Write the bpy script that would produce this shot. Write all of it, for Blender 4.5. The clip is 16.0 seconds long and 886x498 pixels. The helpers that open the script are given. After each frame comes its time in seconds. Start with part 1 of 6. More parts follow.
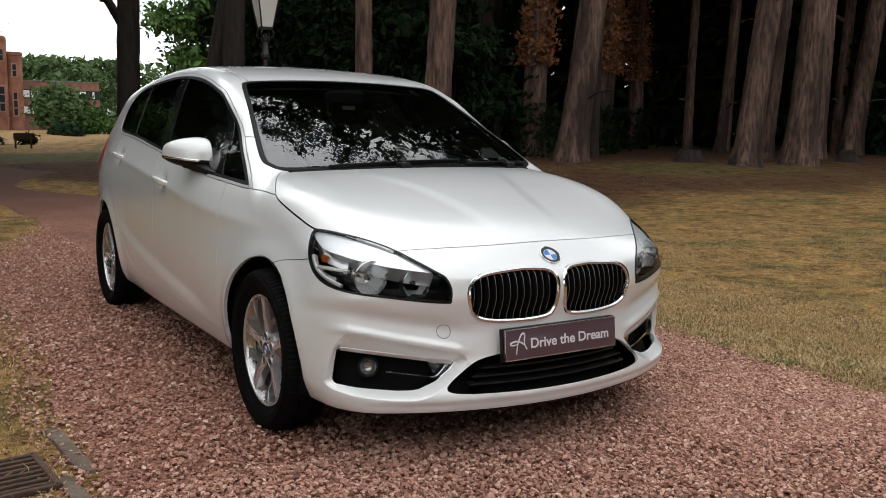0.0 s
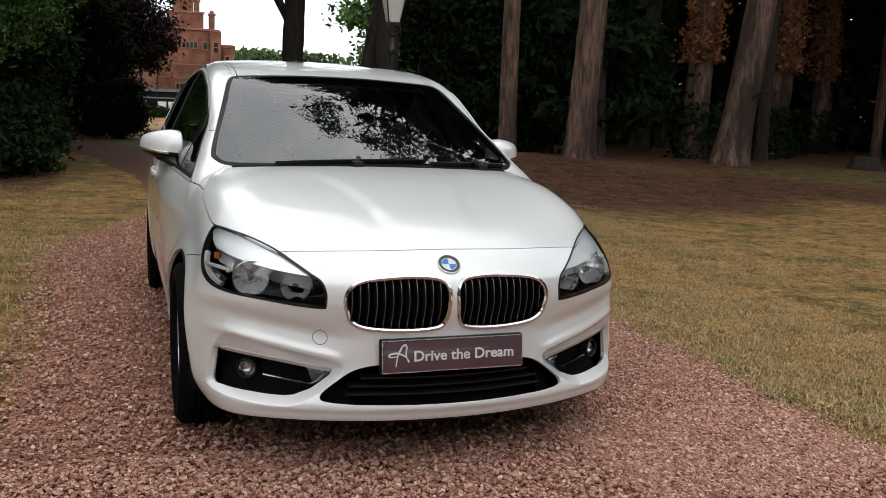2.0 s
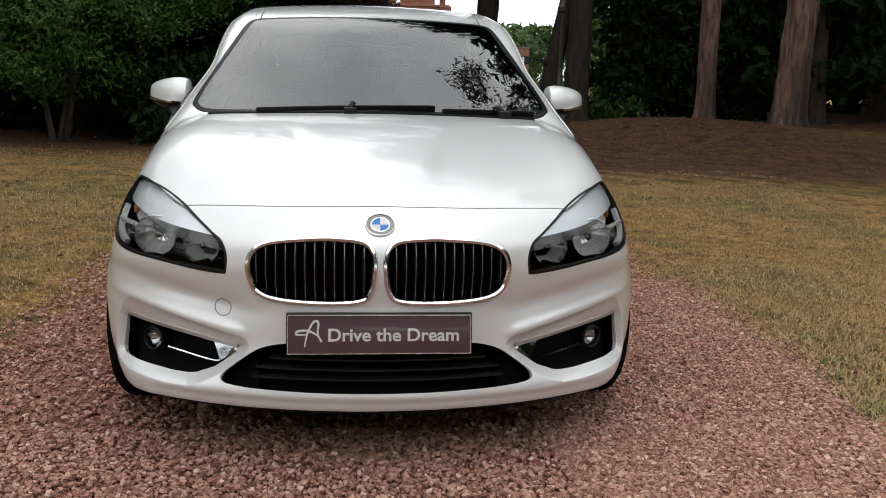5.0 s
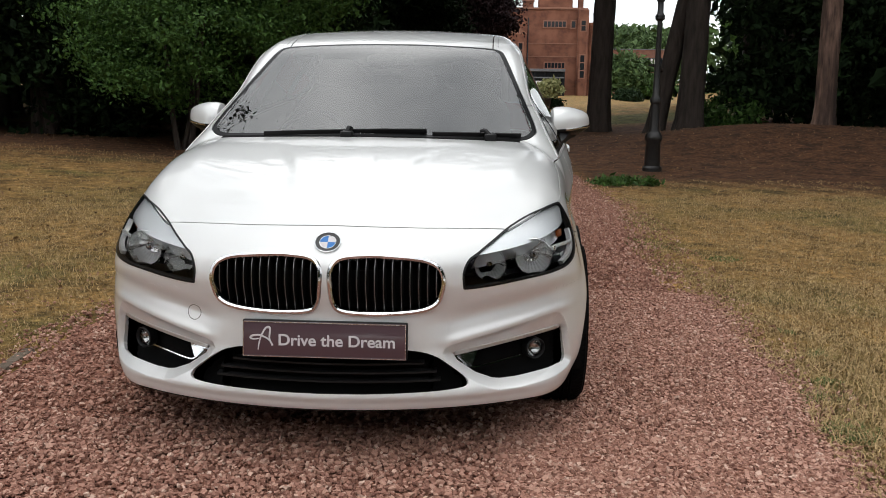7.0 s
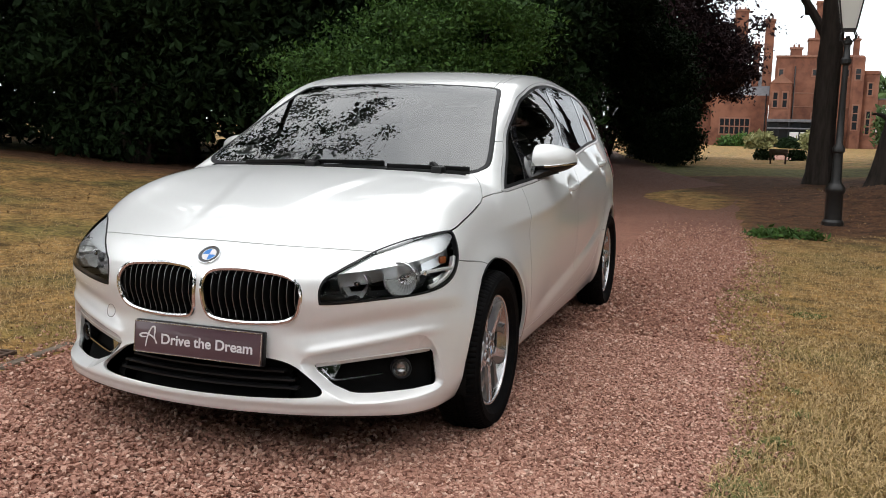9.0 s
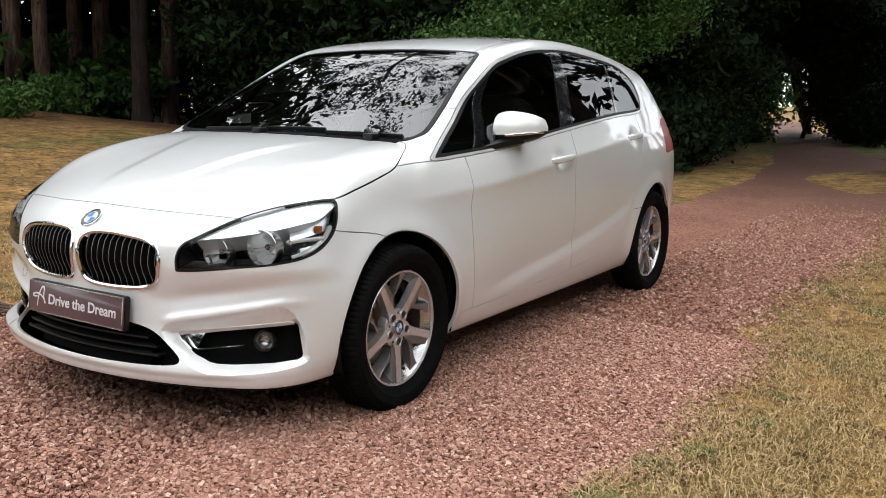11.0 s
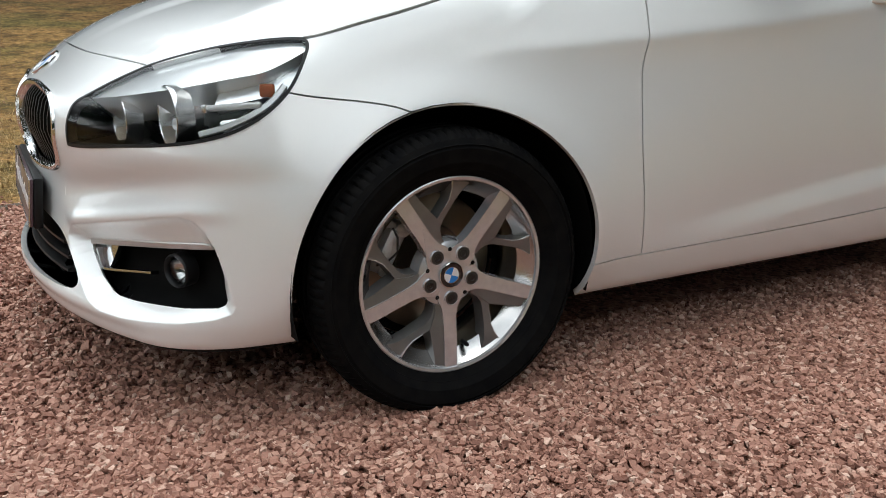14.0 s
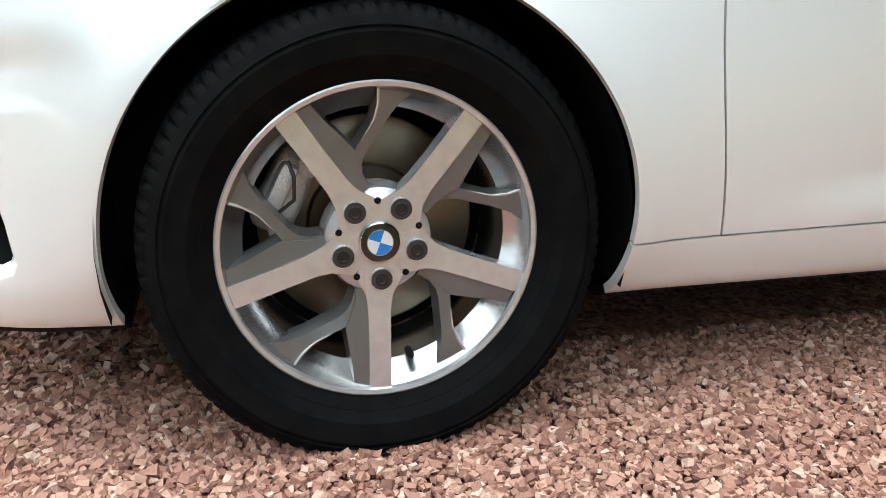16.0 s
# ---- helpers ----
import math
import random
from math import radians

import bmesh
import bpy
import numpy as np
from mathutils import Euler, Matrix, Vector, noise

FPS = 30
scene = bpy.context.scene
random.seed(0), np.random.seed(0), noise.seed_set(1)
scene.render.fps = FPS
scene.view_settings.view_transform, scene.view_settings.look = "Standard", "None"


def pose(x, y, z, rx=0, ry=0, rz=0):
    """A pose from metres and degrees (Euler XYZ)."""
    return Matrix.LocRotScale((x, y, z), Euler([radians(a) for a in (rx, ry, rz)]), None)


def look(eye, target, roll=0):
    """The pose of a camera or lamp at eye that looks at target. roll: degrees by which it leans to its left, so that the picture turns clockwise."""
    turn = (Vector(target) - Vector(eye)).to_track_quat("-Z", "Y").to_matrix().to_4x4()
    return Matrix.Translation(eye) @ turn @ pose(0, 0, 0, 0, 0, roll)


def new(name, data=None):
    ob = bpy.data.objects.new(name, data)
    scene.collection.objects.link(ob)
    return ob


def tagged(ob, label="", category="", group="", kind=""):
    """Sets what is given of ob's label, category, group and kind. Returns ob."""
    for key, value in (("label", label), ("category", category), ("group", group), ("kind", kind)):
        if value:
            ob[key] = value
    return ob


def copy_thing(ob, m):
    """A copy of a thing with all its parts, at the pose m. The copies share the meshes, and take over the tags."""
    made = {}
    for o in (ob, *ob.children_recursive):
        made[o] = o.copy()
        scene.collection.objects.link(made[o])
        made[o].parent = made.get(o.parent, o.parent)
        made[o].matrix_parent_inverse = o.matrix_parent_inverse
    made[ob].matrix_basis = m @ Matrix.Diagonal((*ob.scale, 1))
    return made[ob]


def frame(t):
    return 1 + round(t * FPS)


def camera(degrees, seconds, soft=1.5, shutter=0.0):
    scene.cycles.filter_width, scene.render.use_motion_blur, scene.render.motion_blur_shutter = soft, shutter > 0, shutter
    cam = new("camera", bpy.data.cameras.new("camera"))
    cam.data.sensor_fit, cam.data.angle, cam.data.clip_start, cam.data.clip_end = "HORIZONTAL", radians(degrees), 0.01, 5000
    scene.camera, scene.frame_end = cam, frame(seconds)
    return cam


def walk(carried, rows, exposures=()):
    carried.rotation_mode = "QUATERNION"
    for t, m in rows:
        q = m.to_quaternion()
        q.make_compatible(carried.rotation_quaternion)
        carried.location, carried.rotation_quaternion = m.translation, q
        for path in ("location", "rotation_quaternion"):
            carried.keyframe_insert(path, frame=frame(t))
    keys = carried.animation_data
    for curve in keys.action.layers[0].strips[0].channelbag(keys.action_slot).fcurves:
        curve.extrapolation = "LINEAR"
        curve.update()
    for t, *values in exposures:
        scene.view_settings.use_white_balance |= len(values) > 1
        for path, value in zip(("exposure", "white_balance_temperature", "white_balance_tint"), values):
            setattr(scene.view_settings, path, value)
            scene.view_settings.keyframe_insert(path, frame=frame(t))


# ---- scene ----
EXPOSURES = [(0.0, -0.72, 6420, 10), (4.2, -0.8, 6420, 10), (6.5, -0.79, 6450, 10), (9.0, -0.45, 6450, 10), (11.5, -0.09, 6350, 9), (12.5, -0.07, 6280, 8), (13.5, -0.23, 6250, 7), (14.5, -0.37, 6080, 4), (16.0, 0.7, 5850, 0)]
cam = camera(52.3, 16.0, 0.9)
PATH = [
    (0, (-2.079, -3.257, 1.206), (-1.023, -1.582, 0.924), 1.0),
    (0.5, (-1.83, -3.339, 1.206), (-0.861, -1.614, 0.914), 1.4),
    (1, (-1.586, -3.385, 1.235), (-0.708, -1.613, 0.942), 2.3),
    (1.5, (-1.311, -3.518, 1.24), (-0.543, -1.695, 0.94), 2.3),
    (2, (-1.087, -3.575, 1.249), (-0.402, -1.72, 0.946), 2.3),
    (2.5, (-0.811, -3.525, 1.241), (-0.257, -1.628, 0.933), 2.5),
    (3, (-0.531, -3.506, 1.233), (-0.151, -1.567, 0.92), 1.8),
    (3.5, (-0.334, -3.35, 1.188), (-0.075, -1.396, 0.853), 1.8),
    (4, (-0.209, -3.203, 1.155), (0.02, -1.251, 0.786), 1.7),
    (4.2, (-0.17, -3.173, 1.128), (0.049, -1.222, 0.745), 1.6),
    (6.3, (0.168, -3.435, 1.215), (0.248, -1.469, 0.855), 1.0),
    (6.5, (0.247, -3.468, 1.23), (0.261, -1.502, 0.861), 1.0),
    (7, (0.514, -3.465, 1.238), (0.407, -1.503, 0.865), 0.7),
    (7.5, (0.851, -3.521, 1.253), (0.544, -1.572, 0.929), 0.3),
    (8, (1.166, -3.552, 1.235), (0.743, -1.621, 0.93), 0.5),
    (8.5, (1.476, -3.455, 1.218), (0.937, -1.551, 0.932), 1.1),
    (9, (1.8, -3.37, 1.201), (1.146, -1.501, 0.923), 1.3),
    (9.2, (1.915, -3.327, 1.212), (1.234, -1.469, 0.927), 1.6),
    (11.3, (2.769, -2.535, 1.14), (1.654, -0.909, 0.802), 0.9),
    (11.5, (2.79, -2.422, 1.123), (1.633, -0.828, 0.777), 0.8),
    (12, (2.835, -2.08, 1.085), (1.528, -0.62, 0.685), 1.0),
    (12.5, (2.774, -1.744, 1.026), (1.362, -0.401, 0.579), 0.9),
    (13, (2.673, -1.428, 0.987), (1.178, -0.199, 0.483), 0.5),
    (13.5, (2.61, -1.135, 0.953), (0.991, -0.094, 0.41), 0.1),
    (14, (2.464, -0.871, 0.913), (0.762, 0.016, 0.349), 0.2),
    (14.5, (2.321, -0.646, 0.859), (0.556, 0.106, 0.293), -0.0),
    (15, (2.205, -0.449, 0.777), (0.383, 0.138, 0.196), -0.2),
    (15.5, (2.061, -0.329, 0.701), (0.22, 0.204, 0.128), -0.2),
    (16, (1.99, -0.201, 0.648), (0.128, 0.263, 0.082), 0.3),
]
walk(cam, [(t, look(eye, target, roll)) for t, eye, target, roll in PATH], EXPOSURES)


# ---- overcast daylight ----
world = bpy.data.worlds.new("overcast_sky")
scene.world = world
world.use_nodes = True
wn, wl = world.node_tree.nodes, world.node_tree.links
wn.clear()
w_out, w_bg = wn.new("ShaderNodeOutputWorld"), wn.new("ShaderNodeBackground")
w_sky = wn.new("ShaderNodeTexSky")
w_sky.sky_type, w_sky.sun_disc = "NISHITA", False
w_sky.sun_elevation, w_sky.sun_rotation = radians(52), radians(200)
w_map, w_noise, w_ramp, w_mix = wn.new("ShaderNodeTexCoord"), wn.new("ShaderNodeTexNoise"), wn.new("ShaderNodeValToRGB"), wn.new("ShaderNodeMix")
w_mix.data_type = "RGBA"
w_noise.inputs["Scale"].default_value, w_noise.inputs["Detail"].default_value = 2.2, 5
w_ramp.color_ramp.elements[0].position, w_ramp.color_ramp.elements[0].color = .34, (4.6, 4.9, 5.2, 1)
w_ramp.color_ramp.elements[1].position, w_ramp.color_ramp.elements[1].color = .66, (16.0, 16.0, 15.8, 1)
w_mix.inputs["Factor"].default_value = .9
wl.new(w_map.outputs["Generated"], w_noise.inputs["Vector"])
wl.new(w_noise.outputs["Fac"], w_ramp.inputs["Fac"])
wl.new(w_sky.outputs["Color"], w_mix.inputs["A"])
wl.new(w_ramp.outputs["Color"], w_mix.inputs["B"])
w_sep, w_rise, w_lift = wn.new("ShaderNodeSeparateXYZ"), wn.new("ShaderNodeMapRange"), wn.new("ShaderNodeMix")
w_lift.data_type, w_lift.blend_type = "RGBA", "MULTIPLY"
w_lift.inputs["Factor"].default_value = 1
w_rise.inputs["From Min"].default_value, w_rise.inputs["From Max"].default_value = 0, 1
w_rise.inputs["To Min"].default_value, w_rise.inputs["To Max"].default_value = 1.30, 1.12
wl.new(w_map.outputs["Generated"], w_sep.inputs["Vector"])
wl.new(w_sep.outputs["Z"], w_rise.inputs["Value"])
wl.new(w_mix.outputs["Result"], w_lift.inputs["A"])
wl.new(w_rise.outputs["Result"], w_lift.inputs["B"])
wl.new(w_lift.outputs["Result"], w_bg.inputs["Color"])
wl.new(w_bg.outputs["Background"], w_out.inputs["Surface"])
w_bg.inputs["Strength"].default_value = .225
sun = new("sun", bpy.data.lights.new("sun", "SUN"))
sun.data.energy, sun.data.angle, sun.data.color = .75, radians(20), (1, .96, .9)
sun.matrix_world = look((.7, .6, 7), (0, 0, 0))


# ---- materials ----
def material(name, colour, rough=.5, metal=0.0, coat=0.0, vary=None, scale=8.0, detail=5, bump=0.0, bump_scale=60.0, second=None, second_scale=1.0, island=False, glass=False, ior=1.45, spec=.5, stretch=1.0):
    """A surface: base colour, a second colour in patches (vary), another at large scale (second), and relief."""
    m = bpy.data.materials.new(name)
    m.use_nodes = True
    nd, ln = m.node_tree.nodes, m.node_tree.links
    b = nd["Principled BSDF"]
    b.inputs["Base Color"].default_value = (*colour, 1)
    b.inputs["Roughness"].default_value, b.inputs["Metallic"].default_value = rough, metal
    b.inputs["Coat Weight"].default_value, b.inputs["Coat Roughness"].default_value = coat, .03
    b.inputs["IOR"].default_value, b.inputs["Specular IOR Level"].default_value = ior, spec
    co = nd.new("ShaderNodeTexCoord")
    grain = nd.new("ShaderNodeVectorMath")
    grain.operation = "MULTIPLY"
    grain.inputs[1].default_value = (1, 1, stretch)
    ln.new(co.outputs["Object"], grain.inputs[0])
    last = None

    def blend(a, fac, c):
        mx = nd.new("ShaderNodeMix")
        mx.data_type = "RGBA"
        if a is None:
            mx.inputs["A"].default_value = (*colour, 1)
        else:
            ln.new(a, mx.inputs["A"])
        mx.inputs["B"].default_value = (*c, 1)
        ln.new(fac, mx.inputs["Factor"])
        return mx.outputs["Result"]

    def patches(s, d, lo, hi):
        n, r = nd.new("ShaderNodeTexNoise"), nd.new("ShaderNodeMapRange")
        n.inputs["Scale"].default_value, n.inputs["Detail"].default_value = s, d
        r.inputs["From Min"].default_value, r.inputs["From Max"].default_value = lo, hi
        ln.new(grain.outputs["Vector"], n.inputs["Vector"])
        ln.new(n.outputs["Fac"], r.inputs["Value"])
        return r.outputs["Result"]
    if island:
        g, r = nd.new("ShaderNodeNewGeometry"), nd.new("ShaderNodeValToRGB")
        r.color_ramp.elements[0].color, r.color_ramp.elements[1].color = (*colour, 1), (*vary, 1)
        ln.new(g.outputs["Random Per Island"], r.inputs["Fac"])
        last = r.outputs["Color"]
    elif vary:
        last = blend(None, patches(scale, detail, .35, .65), vary)
    if second:
        last = blend(last, patches(second_scale, 4, .42, .62), second)
    if last is not None:
        ln.new(last, b.inputs["Base Color"])
    if bump:
        n, u = nd.new("ShaderNodeTexNoise"), nd.new("ShaderNodeBump")
        n.inputs["Scale"].default_value, n.inputs["Detail"].default_value = bump_scale, 6
        u.inputs["Strength"].default_value, u.inputs["Distance"].default_value = bump, .02
        ln.new(grain.outputs["Vector"], n.inputs["Vector"])
        ln.new(n.outputs["Fac"], u.inputs["Height"])
        ln.new(u.outputs["Normal"], b.inputs["Normal"])
    if glass:
        b.inputs["Transmission Weight"].default_value = 1.0
    return m


def pane_material(name, tint, through_part, rough=.0, ior=1.9):
    """Thin sheet glass: a clear tint with a mirror gloss by Fresnel."""
    m = bpy.data.materials.new(name)
    m.use_nodes = True
    nd, ln = m.node_tree.nodes, m.node_tree.links
    nd.clear()
    o, t, g, f, mx = (nd.new(k) for k in ("ShaderNodeOutputMaterial", "ShaderNodeBsdfTransparent", "ShaderNodeBsdfGlossy", "ShaderNodeFresnel", "ShaderNodeMixShader"))
    t.inputs["Color"].default_value = (*[c * through_part for c in tint], 1)
    g.inputs["Roughness"].default_value = rough
    f.inputs["IOR"].default_value = ior
    ln.new(f.outputs["Fac"], mx.inputs["Fac"])
    ln.new(t.outputs["BSDF"], mx.inputs[1])
    ln.new(g.outputs["BSDF"], mx.inputs[2])
    ln.new(mx.outputs["Shader"], o.inputs["Surface"])
    return m


PAINT = material("pearl_white_paint", (.74, .75, .745), .34, .20, 1.0, vary=(.77, .775, .765), scale=700, spec=.5)
BLACK = material("black_plastic", (.006, .006, .0065), .45, spec=.35, bump=.05, bump_scale=400)
GLOSS = material("black_gloss", (.008, .008, .009), .08, coat=.5)
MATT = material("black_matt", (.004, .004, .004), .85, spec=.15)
CHROME = material("chrome", (.66, .67, .68), .08, 1)
SATIN = material("satin_chrome", (.70, .70, .70), .25, 1)
RUBBER = material("tyre_rubber", (.0045, .0045, .005), .7, spec=.03, vary=(.0075, .0072, .007), scale=30, bump=.06, bump_scale=300)
MACHINED = material("machined_alloy", (.62, .62, .64), .26, .7, vary=(.56, .56, .58), scale=60, coat=.2)
GREY_ALLOY = material("grey_painted_alloy", (.135, .130, .126), .30, .35, coat=.5, vary=(.155, .150, .145), scale=20)
SCREEN = pane_material("windscreen_glass", (.75, .82, .80), .62, ior=2.4)
TINTED = pane_material("dark_tinted_glass", (.7, .75, .75), .20, ior=1.5)
DOOR_GLASS = pane_material("clear_door_glass", (.78, .84, .82), .50, ior=1.75)
CLEAR = pane_material("clear_lens", (.97, .98, .98), .96, 0, 1.28)
BROW_SILVER = material("bright_lamp_trim", (.86, .87, .88), .28, .75)
BARREL = material("silver_alloy_barrel", (.46, .45, .44), .20, .95)
DARK_CHROME = material("dark_chrome", (.42, .42, .42), .2, 1)
SLAT_EDGE = material("silver_slat_edge", (.20, .20, .20), .32, .85)
TRIM_BRIGHT = material("bright_window_trim", (.80, .80, .80), .30, .6)
RING = material("bright_grille_chrome", (.74, .745, .75), .16, 1)
SILVER = material("reflector_silver", (.70, .70, .70), .30, .55)
FRIT = material("black_glass_edge", (.008, .008, .009), .35, spec=.12)
MIRROR = material("polished_reflector", (.95, .95, .94), .24, 1)
FACET = material("satin_lamp_reflector", (.88, .89, .90), .28, 1, bump=.04, bump_scale=60)
TRIM_SATIN = material("matt_silver_trim", (.52, .50, .49), .42, .8)
BORE_SHADE = material("bolt_bore_shade", (.07, .07, .07), .4, .8)
DARK_BOLT = material("dark_steel_bolt", (.05, .05, .052), .35, .9)
LAMP_BLACK = material("lamp_housing_black", (.02, .02, .021), .3)
AMBER = material("amber_lens", (.30, .07, .012), .3, coat=.3)
RED_LENS = material("red_lens", (.26, .004, .010), .30, spec=.3)
PLATE = material("maroon_plate", (.080, .045, .055), .28, coat=.5, vary=(.092, .052, .062), scale=3)
WHITE = material("white_print", (.66, .64, .65), .5)
BLUE = material("badge_blue", (.02, .17, .50), .45)
STEEL = material("brake_steel", (.30, .255, .19), .4, 1, vary=(.21, .18, .14), scale=12)
CAST = material("cast_caliper", (.56, .56, .56), .5, .6, bump=.2, bump_scale=120)
CABIN = material("cabin_black", (.018, .018, .018), .7, vary=(.026, .025, .024), scale=15)
SEAT = material("seat_cloth", (.11, .100, .085), .85, vary=(.14, .128, .11), scale=40)
LINING = material("pale_headlining", (.30, .29, .27), .9)


# ---- car body: a smooth solid, cut into panels along its shut lines ----
def curve(*knots):
    """A smooth curve through (t, value) knots, monotone between them."""
    k = np.array(knots, float)
    t, v = k[:, 0], k[:, 1]
    h, d = np.diff(t), np.diff(v) / np.diff(t)
    m = np.zeros(len(t))
    m[0], m[-1] = d[0], d[-1]
    for i in range(1, len(t) - 1):
        if d[i - 1] * d[i] > 0:
            a, b = 2 * h[i] + h[i - 1], h[i] + 2 * h[i - 1]
            m[i] = (a + b) / (a / d[i - 1] + b / d[i])

    def value(s):
        s = np.clip(s, t[0], t[-1])
        i = np.clip(np.searchsorted(t, s) - 1, 0, len(h) - 1)
        u = (s - t[i]) / h[i]
        return (v[i] * (1 + 2 * u) + m[i] * h[i] * u) * (1 - u) ** 2 + (v[i + 1] * (3 - 2 * u) - m[i + 1] * h[i] * (1 - u)) * u ** 2
    return value


def spline(*knots):
    """A curve of steady curvature through (t, value) knots (natural cubic)."""
    k = np.array(knots, float)
    t, v = k[:, 0], k[:, 1]
    n, h = len(t), np.diff(t)
    A, B = np.eye(n), np.zeros(n)
    for i in range(1, n - 1):
        A[i, i - 1:i + 2] = h[i - 1], 2 * (h[i - 1] + h[i]), h[i]
        B[i] = 6 * ((v[i + 1] - v[i]) / h[i] - (v[i] - v[i - 1]) / h[i - 1])
    m = np.linalg.solve(A, B)

    def value(s):
        s = np.clip(s, t[0], t[-1])
        i = np.clip(np.searchsorted(t, s) - 1, 0, n - 2)
        a, b = t[i + 1] - s, s - t[i]
        return (m[i] * a ** 3 + m[i + 1] * b ** 3) / (6 * h[i]) + (v[i] / h[i] - m[i] * h[i] / 6) * a + (v[i + 1] / h[i] - m[i + 1] * h[i] / 6) * b
    return value


def smax(a, b, r):
    h = np.maximum(r - np.abs(a - b), 0) / r
    return np.maximum(a, b) + h * h * r / 4


def smin(a, b, r):
    return -smax(-a, -b, r)


def step(a, b, x):
    u = np.clip((x - a) / (b - a), 0, 1)
    return u * u * (3 - 2 * u)


def outline(points, n=8, closed=True):
    """A rounded outline through corner points (Catmull-Rom)."""
    p = np.array(points, float)
    out = []
    m = len(p)
    for i in range(m if closed else m - 1):
        a, b, c, d = (p[(i + j - 1) % m] if closed else p[min(max(i + j - 1, 0), m - 1)] for j in range(4))
        for u in np.arange(n) / n:
            out.append(0.5 * (2 * b + (c - a) * u + (2 * a - 5 * b + 4 * c - d) * u * u + (3 * b - a - 3 * c + d) * u ** 3))
    if not closed:
        out.append(p[-1])
    return np.array(out)


def inside(poly, x, y):
    """The signed distance to a closed outline, negative inside."""
    p, q = np.asarray(poly), np.roll(poly, -1, axis=0)
    best, odd = np.full(len(x), 1e9), np.zeros(len(x), bool)
    for (ax, ay), (bx, by) in zip(p, q):
        ex, ey = bx - ax, by - ay
        u = np.clip(((x - ax) * ex + (y - ay) * ey) / (ex * ex + ey * ey + 1e-12), 0, 1)
        best = np.minimum(best, (x - ax - u * ex) ** 2 + (y - ay - u * ey) ** 2)
        if ay != by:
            odd ^= ((ay > y) != (by > y)) & (x < ax + ex * (y - ay) / ey)
    return np.where(odd, -1, 1) * np.sqrt(best)


# side: half width along the car, and how far the flank draws in with height
PLAN = spline((-0.9, .795), (-0.4, .853), (0.1, .880), (0.8, .886), (1.6, .887), (2.2, .880), (2.67, .864), (3.0, .831), (3.3, .776), (3.6, .69))
TUCK = spline((0.15, .095), (0.25, .048), (0.40, .016), (0.58, .003), (0.74, .001), (0.88, .013), (1.0, .055), (1.2, .147), (1.40, .256), (1.6, .42))
# centre line: nose, bonnet, screen, roof, tail
NOSE = curve((0.12, -.66), (0.17, -.745), (0.205, -.80), (0.25, -.805), (0.30, -.785), (0.40, -.762), (0.50, -.755), (0.60, -.770), (0.665, -.768), (0.71, -.745), (0.757, -.705), (0.787, -.662), (0.83, -.60), (0.9, -.48), (1.0, -.38))
BONNET = spline((-0.95, .595), (-0.655, .784), (-0.4, .876), (-0.1, .951), (0.2, .994), (0.6, 1.012), (1.4, 1.015))
ROOF = spline((0.5, 1.20), (1.0, 1.378), (1.5, 1.478), (2.0, 1.500), (2.5, 1.466), (3.0, 1.392), (3.6, 1.28))
TAIL = spline((0.15, 3.40), (0.35, 3.52), (0.55, 3.54), (0.8, 3.50), (1.0, 3.43), (1.2, 3.28), (1.4, 3.05), (1.6, 2.75))
SHOULDER = spline((-0.5, .755), (0, .776), (.47, .800), (1.14, .863), (1.47, .895), (2.12, .946), (3.4, 1.0))
FLANK = spline((0.4, .33), (1.0, .40), (1.6, .475), (2.1, .56), (2.4, .62))


CREASE = curve((-.8, .13), (-.54, .155), (-.32, .19), (-.01, .285), (.25, .40), (.6, .50))


def top_height(x, y):
    bonnet = BONNET(y) - (.045 + .095 * step(-.10, -.75, y)) * x * x - 1.2 * np.maximum(x - .58, 0) ** 2
    bonnet = bonnet + .006 * np.exp(-((y + .06) / .20) ** 2) * step(.35, .60, x)
    bonnet = bonnet - .007 * step(-.04, .04, x - CREASE(y)) * step(-.68, -.40, y) * step(.16, -.12, y) * step(.74, .50, x)
    screen = .986 + .508 * (y - .247) - .06 * x * x + .035 * np.maximum(y - .25, 0) * (1.05 - y)
    roof = ROOF(y + .2 * x * x) - 0.085 * x * x - .10 * np.maximum(x - .45, 0) ** 2
    return smin(smax(bonnet, screen, 0.012), roof, 0.035)


FOG = np.array([(.398, .367), (.56, .393), (.742, .418), (.751, .415), (.757, .407), (.773, .310), (.771, .300), (.763, .293), (.713, .286), (.60, .278), (.55, .278), (.525, .282), (.470, .304), (.412, .345)])
RECESS = np.array([(.366, .376), (.374, .393), (.396, .405), (.47, .423), (.588, .449), (.70, .474), (.726, .478), (.746, .472), (.762, .452), (.776, .418), (.791, .352), (.798, .303), (.794, .287), (.780, .276), (.74, .266), (.62, .254), (.55, .254), (.51, .266), (.45, .297), (.385, .348)])



